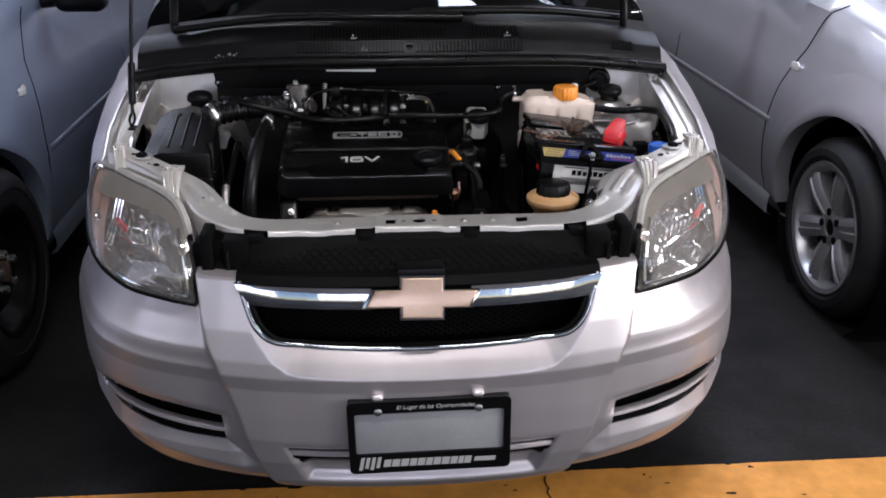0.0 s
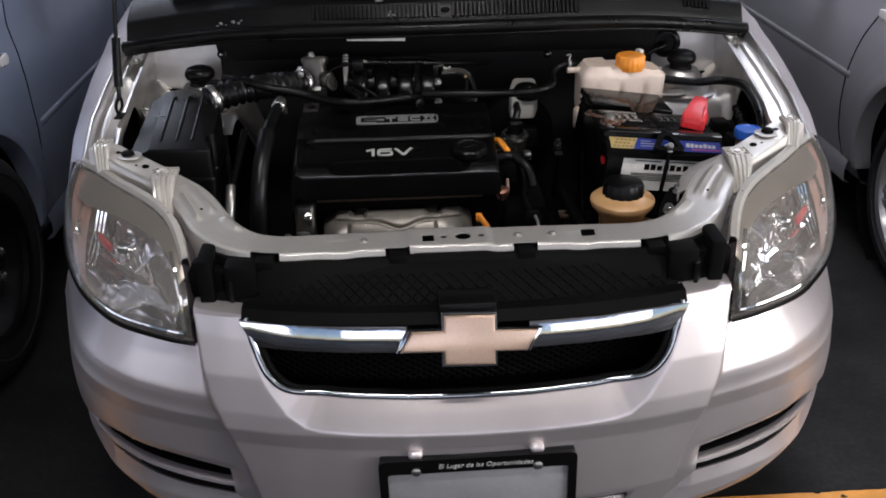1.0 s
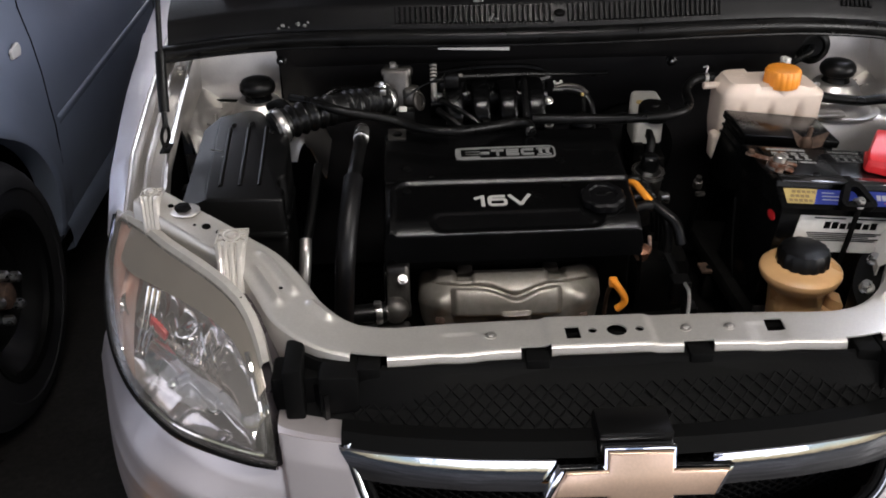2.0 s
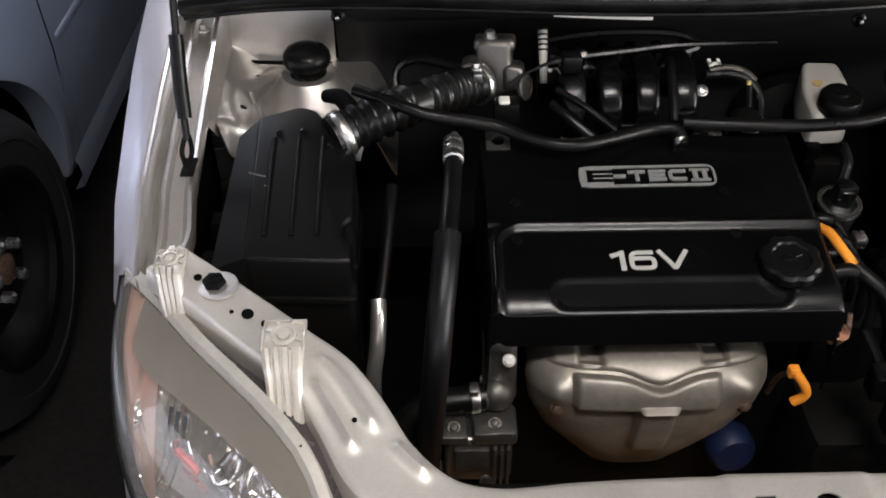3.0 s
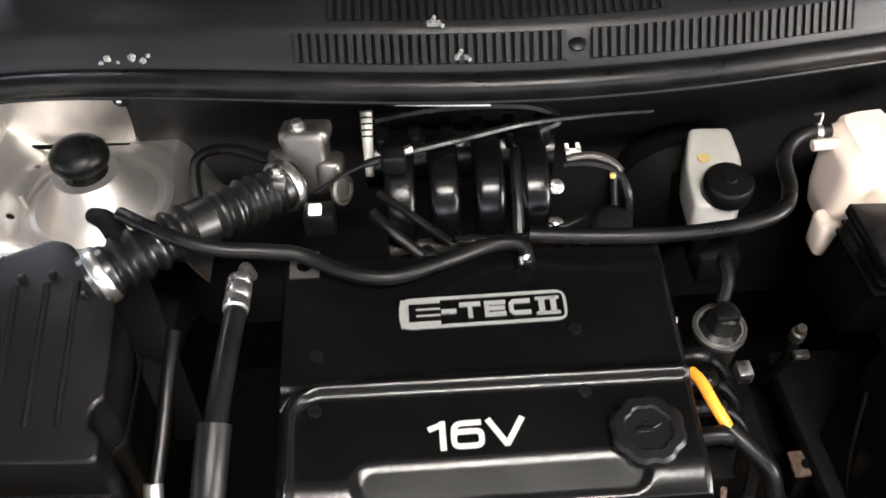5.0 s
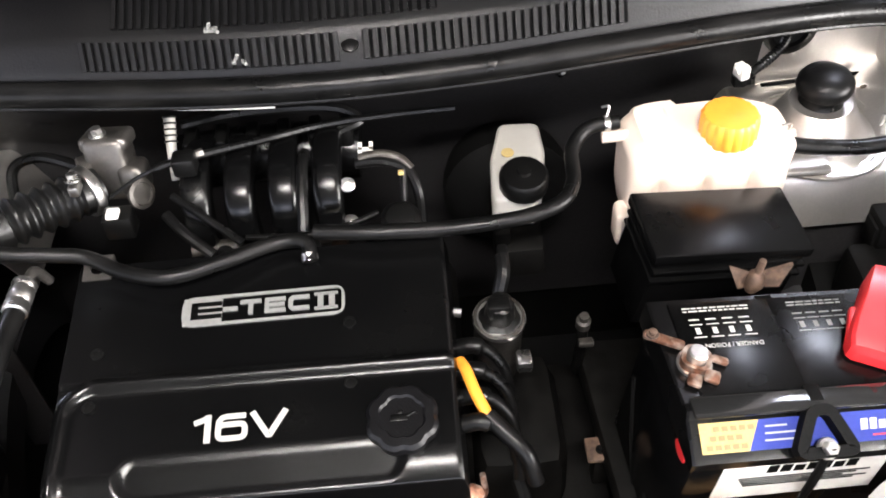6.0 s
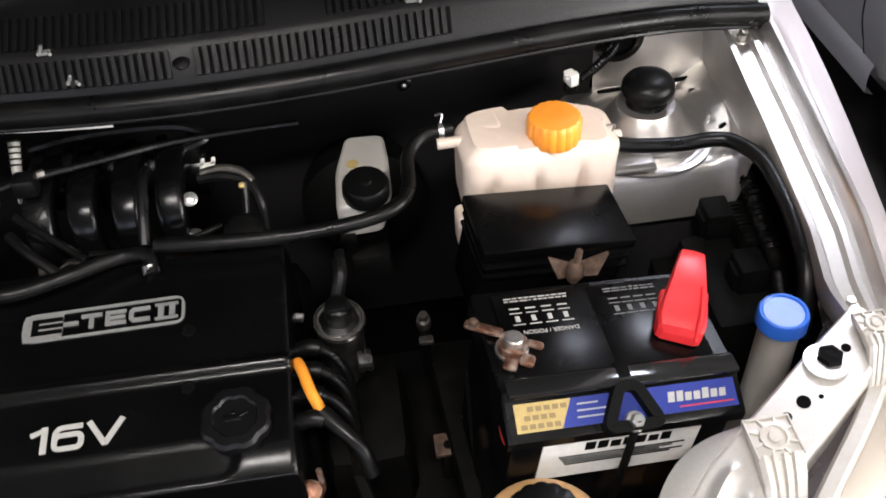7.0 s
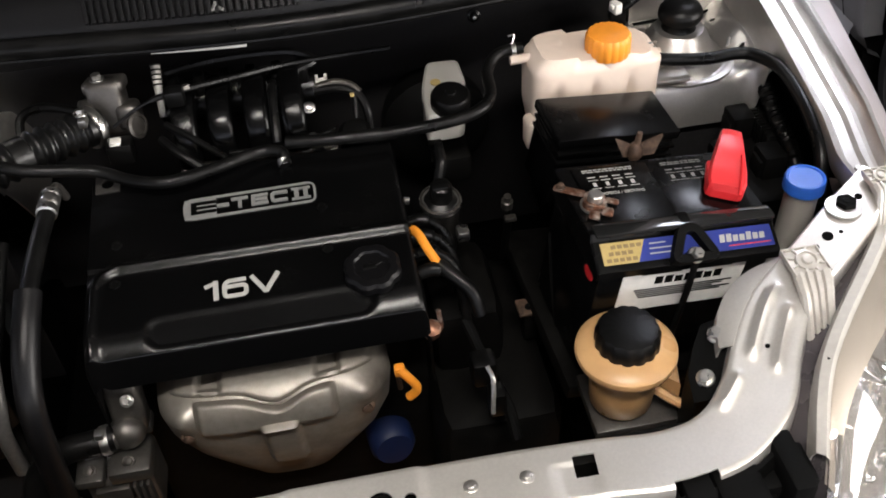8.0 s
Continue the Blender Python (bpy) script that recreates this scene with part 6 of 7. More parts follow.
# intake manifold
for k, x in enumerate((-0.175, -0.128, -0.080, -0.032)):
    pts = [(x, 0.752, 0.795), (x, 0.752, 0.828), (x, 0.772, 0.855), (x, 0.812, 0.861), (x, 0.848, 0.846), (x, 0.864, 0.80)]
    line, rows = spline(pts, 7), []
    for i, p in enumerate(line):
        d = (line[min(i + 1, len(line) - 1)] - line[max(i - 1, 0)]).normalized()
        n = Vector((1, 0, 0)).cross(d)
        rows.append([p + Vector((1, 0, 0)) * 0.0165 * math.copysign(abs(math.cos(a)) ** 0.45, math.cos(a)) + n * 0.0150 * math.copysign(abs(math.sin(a)) ** 0.6, math.sin(a)) for a in np.linspace(0, 2 * math.pi, 29)])
    part("intake_runner", loft(rows), COVER, engine, "black flat-fronted intake runner")
part("plenum", tube([(-0.215, 0.868, 0.815), (-0.10, 0.872, 0.818), (0.0, 0.868, 0.812)], 0.034, 16, 6), COVER, engine, "black plastic intake plenum")
for k in range(6):
    part("plenum_web", rbox(-0.20 + 0.036 * k, 0.845, 0.828, -0.185 + 0.036 * k, 0.882, 0.860, 0.004), PLASTIC, engine)
part("plenum_pipe", tube([(-0.20, 0.872, 0.868), (-0.13, 0.878, 0.874), (-0.03, 0.874, 0.874), (0.005, 0.862, 0.862), (-0.02, 0.848, 0.858)], 0.006, 8, 6), RUBBER, engine, "black vacuum pipe")
part("injector_rail", tube([(-0.19, 0.742, 0.792), (-0.08, 0.742, 0.796), (0.02, 0.742, 0.792)], 0.009, 10, 4), GREASE, engine, "dark fuel rail")
for x in (-0.15, -0.10, -0.055, -0.005):
    part("injector", lathe([(0.007, 0), (0.007, 0.02), (0.010, 0.022), (0.010, 0.038), (0.006, 0.04)], 12, axis((x, 0.735, 0.77), (0, -0.4, 1))), PLASTIC, engine, "black injector plug")
part("manifold_bolt", bolt((-0.011, 0.742, 0.815), (0, -0.3, 1), 0.006, 0.008), STEEL, engine, "bright bolt")
part("bracket_plate", join(rbox(-0.035, 0.718, 0.792, 0.004, 0.742, 0.797, 0.002), bolt((-0.012, 0.73, 0.797), (0, 0, 1), 0.006, 0.006)), RUST, engine, "rusty bracket with bolt")
part("bright_bolt", bolt((-0.010, 0.762, 0.852), (0.1, -0.6, 1), 0.006, 0.007, 1.4), STEEL, engine, "bright bolt on the manifold")

tilt = Matrix.Translation((-0.274, 0.822, 0.862)) @ Matrix.Rotation(radians(-14), 4, "X") @ Matrix.Rotation(radians(-6), 4, "Z")
throttle = part("throttle_body", moved(join(rbox(-0.024, -0.018, -0.040, 0.024, 0.022, 0.036, 0.010, 4), rbox(-0.027, -0.014, 0.018, 0.027, 0.024, 0.036, 0.006, 3), rbox(0.010, -0.022, -0.034, 0.040, 0.014, 0.004, 0.009, 3), lathe([(0.027, 0), (0.027, 0.012), (0.0245, 0.014)], 24, axis((-0.022, -0.006, -0.014), (-0.85, -0.5, 0)))), tilt), CAST, engine, "cast aluminium throttle body")
part("throttle_bolt", moved(bolt((-0.006, -0.002, 0.036), (0, -0.2, 1), 0.0065, 0.009), tilt), STEEL, throttle, "bright bolt")
part("throttle_sensor", rbox(-0.278, 0.742, 0.818, -0.245, 0.768, 0.848, 0.004), PLASTIC, throttle, "black throttle sensor")
part("sensor_plug", rbox(-0.272, 0.745, 0.836, -0.258, 0.760, 0.852, 0.002), MILK, throttle, "white sensor plug")
part("quadrant", lathe([(0.017, 0), (0.017, 0.004), (0.013, 0.005), (0.012, 0.003), (0.004, 0.003)], 24, axis((-0.238, 0.778, 0.852), (0.8, -0.5, 0.3))), GREASE, throttle, "steel throttle quadrant")
cable = part("throttle_cable", tube([(-0.262, 0.758, 0.868), (-0.225, 0.765, 0.888), (-0.183, 0.778, 0.894), (-0.10, 0.815, 0.882), (-0.03, 0.848, 0.870), (0.05, 0.868, 0.860), (0.115, 0.872, 0.858)], lambda t: 0.0022 if t < 0.25 else 0.0042, 8, 8), RUBBER, engine, "black throttle cable")
part("cable_clip", rbox(-0.192, 0.765, 0.878, -0.166, 0.788, 0.902, 0.005), PLASTIC, cable, "black cable holder")
part("cable_nut", lathe([(0.0048, 0), (0.0048, 0.008), (0.004, 0.009)], 6, axis((-0.168, 0.785, 0.894), (1, 0.4, 0))), CAST, cable)
plug = part("sensor_lead", tube([(-0.208, 0.815, 0.835), (-0.208, 0.835, 0.862), (-0.208, 0.862, 0.888)], lambda t: 0.0045 + 0.0022 * t, 12, 10), GREYMILK, engine, "pale sensor lead with black rings")
for k in range(5):
    part("lead_ring", lathe([(0.0045, -0.0012), (0.0078, -0.001), (0.0078, 0.001), (0.0045, 0.0012)], 16, axis(Vector((-0.208, 0.842, 0.869)).lerp(Vector((-0.208, 0.862, 0.888)), k / 4), (0, 0.7, 0.7))), RUBBER, plug, "black ring")
for pts, r in (([(-0.205, 0.742, 0.850), (-0.185, 0.720, 0.842), (-0.155, 0.700, 0.825)], 0.006), ([(-0.198, 0.760, 0.860), (-0.165, 0.735, 0.850), (-0.125, 0.712, 0.828)], 0.0045), ([(-0.12, 0.712, 0.835), (-0.06, 0.712, 0.832), (-0.01, 0.722, 0.832), (0.02, 0.74, 0.828)], 0.003), ([(-0.052, 0.785, 0.884), (-0.054, 0.762, 0.884), (-0.055, 0.73, 0.868), (-0.056, 0.702, 0.846)], 0.006), ([(0.0, 0.785, 0.862), (0.03, 0.782, 0.864), (0.055, 0.772, 0.858), (0.066, 0.755, 0.838), (0.066, 0.74, 0.80)], 0.006), ([(-0.408, 0.832, 0.80), (-0.405, 0.86, 0.835), (-0.37, 0.865, 0.845), (-0.32, 0.845, 0.842), (-0.30, 0.835, 0.84)], 0.0065)):
    part("vacuum_pipe", tube(pts, r, 9, 7), RUBBER, engine, "black rubber vacuum pipe")
part("silver_pipe", tube([(0.004, 0.788, 0.866), (0.028, 0.788, 0.869), (0.048, 0.782, 0.866), (0.060, 0.772, 0.858)], 0.0055, 10, 5), GREASE, engine, "dull metal pipe stub")
part("wire_clip", join(rbox(0.004, 0.79, 0.868, 0.008, 0.808, 0.872, 0), rbox(0.016, 0.79, 0.868, 0.020, 0.808, 0.872, 0), rbox(0.004, 0.795, 0.868, 0.02, 0.799, 0.872, 0)), MILK, engine, "white wire clip")
part("purge_valve", join(lathe([(0.022, 0), (0.022, 0.03), (0.016, 0.036), (0.008, 0.037)], 22, axis((0.045, 0.735, 0.80), (0, -0.3, 1))), tube([(0.05, 0.745, 0.836), (0.052, 0.77, 0.86)], 0.004, 8, 3)), PLASTIC, engine, "black solenoid valve with yellow tag")
part("valve_tag", rbox(0.046, 0.760, 0.860, 0.052, 0.765, 0.865, 0.001), L_GOLD, engine, "yellow tag")

# ignition side
coil = part("coolant_sensor_housing", lathe([(0.025, -0.05), (0.0255, 0.0), (0.0255, 0.040), (0.027, 0.042), (0.027, 0.050), (0.024, 0.051), (0.022, 0.046)], 28, axis((0.136, 0.622, 0.735), (0.05, -0.15, 1))), GREASE, engine, "grimy cast round housing")
part("housing_cap", lathe([(0.022, 0.03), (0.022, 0.05), (0.016, 0.054), (0.014, 0.076), (0.010, 0.079), (0.004, 0.079)], 24, axis((0.136, 0.622, 0.735), (0.05, -0.15, 1)), 6, 0.08), PLASTIC, coil, "black cap")
part("housing_rim", lathe([(0.0272, 0.044), (0.0280, 0.047), (0.0272, 0.050)], 28, axis((0.136, 0.622, 0.735), (0.05, -0.15, 1))), STEEL, coil, "bright crimped rim")
part("cap_stub", join(tube([(0.140, 0.628, 0.805), (0.146, 0.642, 0.822), (0.146, 0.660, 0.828)], lambda t: 0.0075 + 0.0012 * math.sin(t * 50), 9, 8), rbox(0.126, 0.600, 0.795, 0.150, 0.618, 0.815, 0.004), rbox(0.142, 0.655, 0.818, 0.153, 0.672, 0.834, 0.003)), PLASTIC, coil)
part("housing_lug", rbox(0.152, 0.572, 0.742, 0.168, 0.592, 0.758, 0.003), STEEL, coil)
part("bright_screw", lathe([(0.005, 0), (0.005, 0.012), (0.003, 0.014)], 8, axis((0.10, 0.632, 0.775), (-1, 0.2, 0.1))), STEEL, engine, "bright screw")
for k in range(4):
    y0 = 0.585 - 0.030 * k
    lead = tube([(0.092, y0 - 0.004, 0.782), (0.110, y0 - 0.006, 0.786), (0.128, y0 - 0.012, 0.776), (0.140, y0 - 0.020, 0.752), (0.142, y0 - 0.026, 0.70)], lambda t: 0.0060 + 0.0028 * (t < 0.35), 10, 7)
    part("ignition_lead", lead, RUBBER, engine, "black ignition lead")
orange = part("orange_sleeve", tube([(0.094, 0.556, 0.793), (0.099, 0.540, 0.798), (0.106, 0.515, 0.795), (0.116, 0.492, 0.787)], 0.0058, 10, 6), ORANGE, engine, "orange cable sleeve")
part("sleeved_lead", tube([(0.115, 0.494, 0.788), (0.130, 0.478, 0.781), (0.147, 0.462, 0.768), (0.155, 0.448, 0.74)], 0.0085, 10, 6), RUBBER, engine, "black lead boot")
part("rusty_stub", join(lathe([(0.011, 0), (0.011, 0.02), (0.007, 0.022)], 8, axis((0.095, 0.450, 0.72), (0, -0.5, 1))), tube([(0.105, 0.452, 0.755), (0.106, 0.446, 0.73), (0.095, 0.445, 0.72)], 0.003, 8, 4)), COPPER, engine, "rusty sensor stub")

# ---- hoses across the bay ----
def hose(name, pts, r, material, label, seg=12, n=8):
    h = thing(name, label, "hose", tuple(pts[0]))
    part("hose_body", tube(pts, r, seg, n), material, h)
    return h


h = hose("breather_hose", [(-0.452, 0.722, 0.888), (-0.41, 0.692, 0.890), (-0.362, 0.676, 0.880), (-0.31, 0.678, 0.868), (-0.276, 0.680, 0.858), (-0.235, 0.660, 0.852), (-0.19, 0.650, 0.850), (-0.14, 0.668, 0.846), (-0.085, 0.693, 0.842), (-0.055, 0.690, 0.842), (-0.05, 0.672, 0.832)], 0.0078, RUBBER, "black rubber breather hose above the engine")
part("hose_clip", lathe([(0.0088, 0), (0.0088, 0.008)], 14, axis((-0.052, 0.680, 0.836), (0.1, -0.5, -0.4))), STEEL, h, "steel clip")
h = hose("coolant_hose", [(-0.045, 0.700, 0.846), (0.02, 0.690, 0.848), (0.10, 0.688, 0.846), (0.175, 0.696, 0.845), (0.215, 0.710, 0.848), (0.232, 0.738, 0.850), (0.237, 0.780, 0.858), (0.258, 0.802, 0.868), (0.292, 0.806, 0.870)], 0.0082, RUBBER, "black rubber hose running to the coolant tank")
part("hose_clip", join(lathe([(0.0095, 0), (0.0095, 0.006)], 14, axis((0.276, 0.805, 0.869), (1, 0, 0))), tube([(0.278, 0.805, 0.879), (0.282, 0.812, 0.888), (0.274, 0.814, 0.886)], 0.0015, 6, 3)), STEEL, h, "steel spring clip")
h = hose("overflow_hose", [(0.462, 0.782, 0.842), (0.50, 0.778, 0.834), (0.555, 0.776, 0.828), (0.595, 0.774, 0.831), (0.619, 0.760, 0.833), (0.634, 0.715, 0.838), (0.635, 0.66, 0.834), (0.632, 0.606, 0.822), (0.626, 0.56, 0.80), (0.618, 0.53, 0.75)], 0.0092, RUBBER, "black rubber hose along the wing panel")
part("hose_clip", join(lathe([(0.0105, 0), (0.0105, 0.006)], 14, axis((0.470, 0.781, 0.841), (1, 0, 0))), tube([(0.472, 0.781, 0.851), (0.480, 0.788, 0.860), (0.470, 0.790, 0.858)], 0.0015, 6, 3)), STEEL, h, "steel spring clip")

h = thing("aircon_hose", "black aircon hose with a crimped metal end", "hose", (-0.351, 0.40, 0.60))
part("hose_body", tube([(-0.333, 0.622, 0.856), (-0.335, 0.575, 0.858), (-0.339, 0.525, 0.853), (-0.342, 0.49, 0.845)], 0.0105, 14, 8), RUBBER, h)
part("foam_sleeve", tube([(-0.342, 0.495, 0.847), (-0.346, 0.458, 0.828), (-0.351, 0.425, 0.80), (-0.356, 0.400, 0.755), (-0.364, 0.392, 0.66), (-0.372, 0.392, 0.55)], 0.0150, 16, 8), SCUTTLE, h, "thicker foam sleeve")
part("crimp", lathe([(0.0095, 0), (0.0125, 0.002), (0.0125, 0.012), (0.0108, 0.015), (0.0125, 0.018), (0.0125, 0.030), (0.0108, 0.033), (0.0125, 0.036), (0.012, 0.041), (0.008, 0.043)], 18, axis((-0.3335, 0.612, 0.857), (0.02, 1, -0.02))), STEEL, h, "crimped metal sleeve")
part("metal_pipe", tube([(-0.332, 0.65, 0.855), (-0.331, 0.675, 0.85), (-0.330, 0.69, 0.82)], 0.0055, 10, 5), CAST, h, "metal pipe end")
h = thing("aircon_pipe", "dark pipe with a bare metal elbow", "pipe", (-0.42, 0.44, 0.60))
part("upper_pipe", tube([(-0.408, 0.64, 0.80), (-0.411, 0.60, 0.785), (-0.416, 0.55, 0.758), (-0.422, 0.505, 0.733)], 0.0075, 10, 7), PLASTIC, h)
part("bare_elbow", tube([(-0.424, 0.507, 0.737), (-0.424, 0.49, 0.722), (-0.427, 0.473, 0.69), (-0.433, 0.462, 0.65), (-0.435, 0.46, 0.58)], 0.0095, 12, 7), HOSEGREY, h, "bare metal elbow")
h = hose("radiator_hose", [(-0.302, 0.437, 0.642), (-0.330, 0.433, 0.642), (-0.362, 0.430, 0.640), (-0.388, 0.420, 0.628), (-0.404, 0.405, 0.600), (-0.408, 0.390, 0.545)], 0.0165, RUBBER, "black rubber radiator hose", 16)
part("jubilee_clip", join(lathe([(0.0180, 0), (0.0185, 0.001), (0.0185, 0.009), (0.0180, 0.010)], 20, axis((-0.308, 0.436, 0.642), (-1, -0.1, 0))), rbox(-0.320, 0.424, 0.656, -0.309, 0.436, 0.666, 0.002)), STEEL, h, "steel hose clip")
# ---- air filter box and its trunking ----
box = thing("air_filter_box", "black plastic air filter box with ribbed lid", "air filter", (-0.53, 0.6, 0.60))
outline = rounded([(-0.606, 0.488), (-0.448, 0.480), (-0.448, 0.506), (-0.459, 0.512), (-0.459, 0.530), (-0.448, 0.538), (-0.449, 0.632), (-0.500, 0.700), (-0.520, 0.706), (-0.566, 0.690), (-0.592, 0.672)], 0.010, 3)


def lid_z(x, y):
    return 0.824 + 0.24 * (y - 0.485) - 0.55 * max(0.0, -0.568 - x)


main = rounded([(-0.568, 0.486), (-0.448, 0.480), (-0.448, 0.506), (-0.459, 0.512), (-0.459, 0.530), (-0.448, 0.538), (-0.449, 0.632), (-0.500, 0.700), (-0.520, 0.706), (-0.568, 0.689)], 0.008, 3)
wedge = [(-0.606, 0.490), (-0.5632, 0.487), (-0.5632, 0.690), (-0.592, 0.672)]
lid = join(prism(main, 0.765, 0.81, 0.004, 3), prism(wedge, 0.765, 0.81, 0.0))
lid = ([(x, y, z + (lid_z(x, y) - 0.81 if z > 0.79 else 0.08 * (y - 0.485))) for x, y, z in lid[0]], lid[1])
lid_ob = part("lid", lid, PLASTIC, box, "black lid with raised ribs")
for x in (-0.546, -0.516, -0.487):
    rib = tube([(x, y, lid_z(x, y) - 0.0012) for y in (0.515, 0.57, 0.62, 0.656)], 0.0036, 10, 6)
    part("lid_rib", rib, PLASTIC, lid_ob)
for x, y in ((-0.541, 0.662), (-0.512, 0.664), (-0.478, 0.640)):
    part("lid_peg", lathe([(0.004, 0), (0.004, 0.004), (0.002, 0.005)], 10, axis((x, y, lid_z(x, y)), (0, 0, 1))), PLASTIC, lid_ob)
part("lid_flange", prism([(-0.528 + (x + 0.528) * 1.03, 0.6 + (y - 0.6) * 1.03) for x, y in outline], 0.760, 0.768, 0.002), PLASTIC, box)
part("lower_box", prism([(x * 0.97 - 0.014, y * 0.96 + 0.022) for x, y in outline], 0.58, 0.768, 0.0), PLASTIC, box)
part("lid_scuff", join(tube([(-0.572, 0.606, lid_z(-0.572, 0.606)), (-0.560, 0.600, lid_z(-0.560, 0.600)), (-0.552, 0.598, lid_z(-0.552, 0.598))], 0.0011, 6, 4), tube([(-0.552, 0.585, lid_z(-0.552, 0.585)), (-0.545, 0.584, lid_z(-0.545, 0.584))], 0.0008, 6, 2)), HOSEGREY, lid_ob, "pale scuff mark")
for y in (0.53, 0.60, 0.67):
    part("lid_clip", rbox(-0.626, y - 0.012, 0.762, -0.603, y + 0.012, 0.79, 0.004), MATTE, box, "black spring clip")
trunk = thing("intake_trunking", "black corrugated intake trunking", "hose", (-0.45, 0.66, 0.80))
TR = [(-0.477, 0.659, 0.860), (-0.458, 0.670, 0.864), (-0.412, 0.701, 0.867), (-0.365, 0.737, 0.863), (-0.325, 0.767, 0.857), (-0.288, 0.797, 0.850)]
part("trunk_body", tube(TR, lambda t: 0.0262 - 0.003 * t + (0.0030 * math.sin(t * 105) if 0.20 < t < 0.50 or 0.58 < t < 0.90 else 0.001), 26, 26), TRUNK, trunk)
part("trunk_clamp", lathe([(0.0285, 0), (0.0300, 0.002), (0.0300, 0.011), (0.0285, 0.013)], 30, axis((-0.472, 0.662, 0.861), (0.86, 0.48, 0.2))), STEEL, trunk, "bright steel clamp band")
part("trunk_clamp", join(lathe([(0.0285, 0), (0.0295, 0.002), (0.0295, 0.009), (0.0285, 0.011)], 30, axis((-0.302, 0.786, 0.8525), (0.6, 0.65, -0.12))), bolt((-0.300, 0.772, 0.884), (0, 0.3, 1), 0.006, 0.008), rbox(-0.304, 0.758, 0.872, -0.293, 0.776, 0.884, 0.002)), STEEL, trunk, "bright steel clamp band")
part("trunk_ear", tube([(-0.452, 0.705, 0.862), (-0.470, 0.728, 0.872), (-0.482, 0.740, 0.868), (-0.492, 0.750, 0.862)], lambda t: 0.0125 - 0.004 * t, 12, 7), MATTE, trunk, "black resonator stub")

# ---- battery ----
MB = Matrix.Translation((0.392, 0.492, 0.833)) @ Matrix.Rotation(radians(4.0), 4, "Z") @ Matrix.Rotation(radians(7.0), 4, "Y") @ Matrix.Rotation(radians(1.5), 4, "X")
bat = thing("car_battery", "black car battery with blue and white labels", "battery", (0.392, 0.492, 0.63))
part("case", moved(rbox(-0.108, -0.075, -0.20, 0.108, 0.077, -0.028, 0.004), MB), COVER, bat, "black battery case")
prof = [(0.082, -0.028), (0.082, -0.003), (0.079, 0.0), (-0.036, 0.0), (-0.038, 0.005), (-0.046, 0.005), (-0.050, -0.004), (-0.079, -0.019), (-0.083, -0.022), (-0.083, -0.032), (0.0, -0.033)]
lidr = [[(x, y, z) for y, z in prof] for x in (-0.115, -0.113, 0.113, 0.115)]
lidr[0] = [(x, y * 0.985, z - 0.002) for x, y, z in lidr[0]]
lidr[3] = [(x, y * 0.985, z - 0.002) for x, y, z in lidr[3]]
ends = [([lidr[0][i] for i in range(len(prof))], [tuple(reversed(range(len(prof))))]), ([lidr[3][i] for i in range(len(prof))], [tuple(range(len(prof)))])]
lid_b = part("battery_lid", moved(join(loft(lidr, True), *ends), MB), COVER, bat, "black battery lid", 25)
part("lid_groove", moved(rbox(-0.008, -0.034, -0.001, 0.008, 0.078, 0.0006, 0.0), MB), INK_SHADE, lid_b, "dark groove across the lid")
for x0, x1 in ((-0.085, -0.012), (0.012, 0.085)):
    part("cell_cover", moved(rbox(x0 - 0.012, -0.03, -0.002, x1 + 0.014, 0.074, 0.0022, 0.002), MB), COVER, lid_b)
def print_rows(x0, x1):
    out = []
    rnd = random.Random(int(x0 * 1000) + 500)
    for y, h in ((0.0655, 0.0014), (0.0620, 0.0014)):
        x = x0
        while x < x1:
            w = 0.003 + 0.006 * rnd.random()
            out.append(rbox(x, y, 0.0022, min(x1, x + w), y + h, 0.0027, 0))
            x += w + 0.0015
    for k in range(4):
        xc = x0 + (x1 - x0) * (k + 0.5) / 4
        out += [rbox(xc - 0.006, 0.032, 0.0022, xc + 0.006, 0.033, 0.0027, 0), rbox(xc - 0.006, 0.0465, 0.0022, xc + 0.006, 0.0475, 0.0027, 0), rbox(xc - 0.0025, 0.036, 0.0022, xc + 0.002, 0.043, 0.0027, 0), rbox(xc - 0.0055, 0.052, 0.0022, xc + 0.0045, 0.0535, 0.0027, 0)]
    return join(*out)


tagged(part("warning_print", moved(print_rows(-0.085, -0.020), MB), INK_W, lid_b, "white printed warning symbols"), kind="stuff")
tagged(part("warning_print", moved(print_rows(0.018, 0.072), MB), BADGE, lid_b, "grey printed warning symbols"), kind="stuff")
part("danger_print", lettering("DANGER / POISON", 0.0066, MB @ Matrix.Translation((-0.048, 0.0225, 0.0026)) @ Matrix.Rotation(math.pi, 4, "Z"), 0.0003), INK_W, lid_b, "white warning words")
MS = MB @ Matrix.Translation((0, -0.0645, -0.0113)) @ Matrix.Rotation(math.atan2(0.015, 0.029), 4, "X")
part("label_blue", moved(prism([(-0.064, -0.013), (0.108, -0.013), (0.108, 0.013), (-0.052, 0.013)], 0.0002, 0.0012), MS), L_BLUE, lid_b, "dark blue label strip")
part("label_gold", moved(prism([(-0.106, -0.013), (-0.064, -0.013), (-0.052, 0.013), (-0.106, 0.013)], 0.0002, 0.0012), MS), L_GOLD, lid_b, "gold label end")
lb = [rbox(-0.102 + 0.004 * k + 0.0078 * j, -0.0105 + 0.0078 * k, 0.0012, -0.0962 + 0.004 * k + 0.0078 * j, -0.0060 + 0.0078 * k, 0.0016, 0) for k in range(3) for j in range(5 - k % 2)]
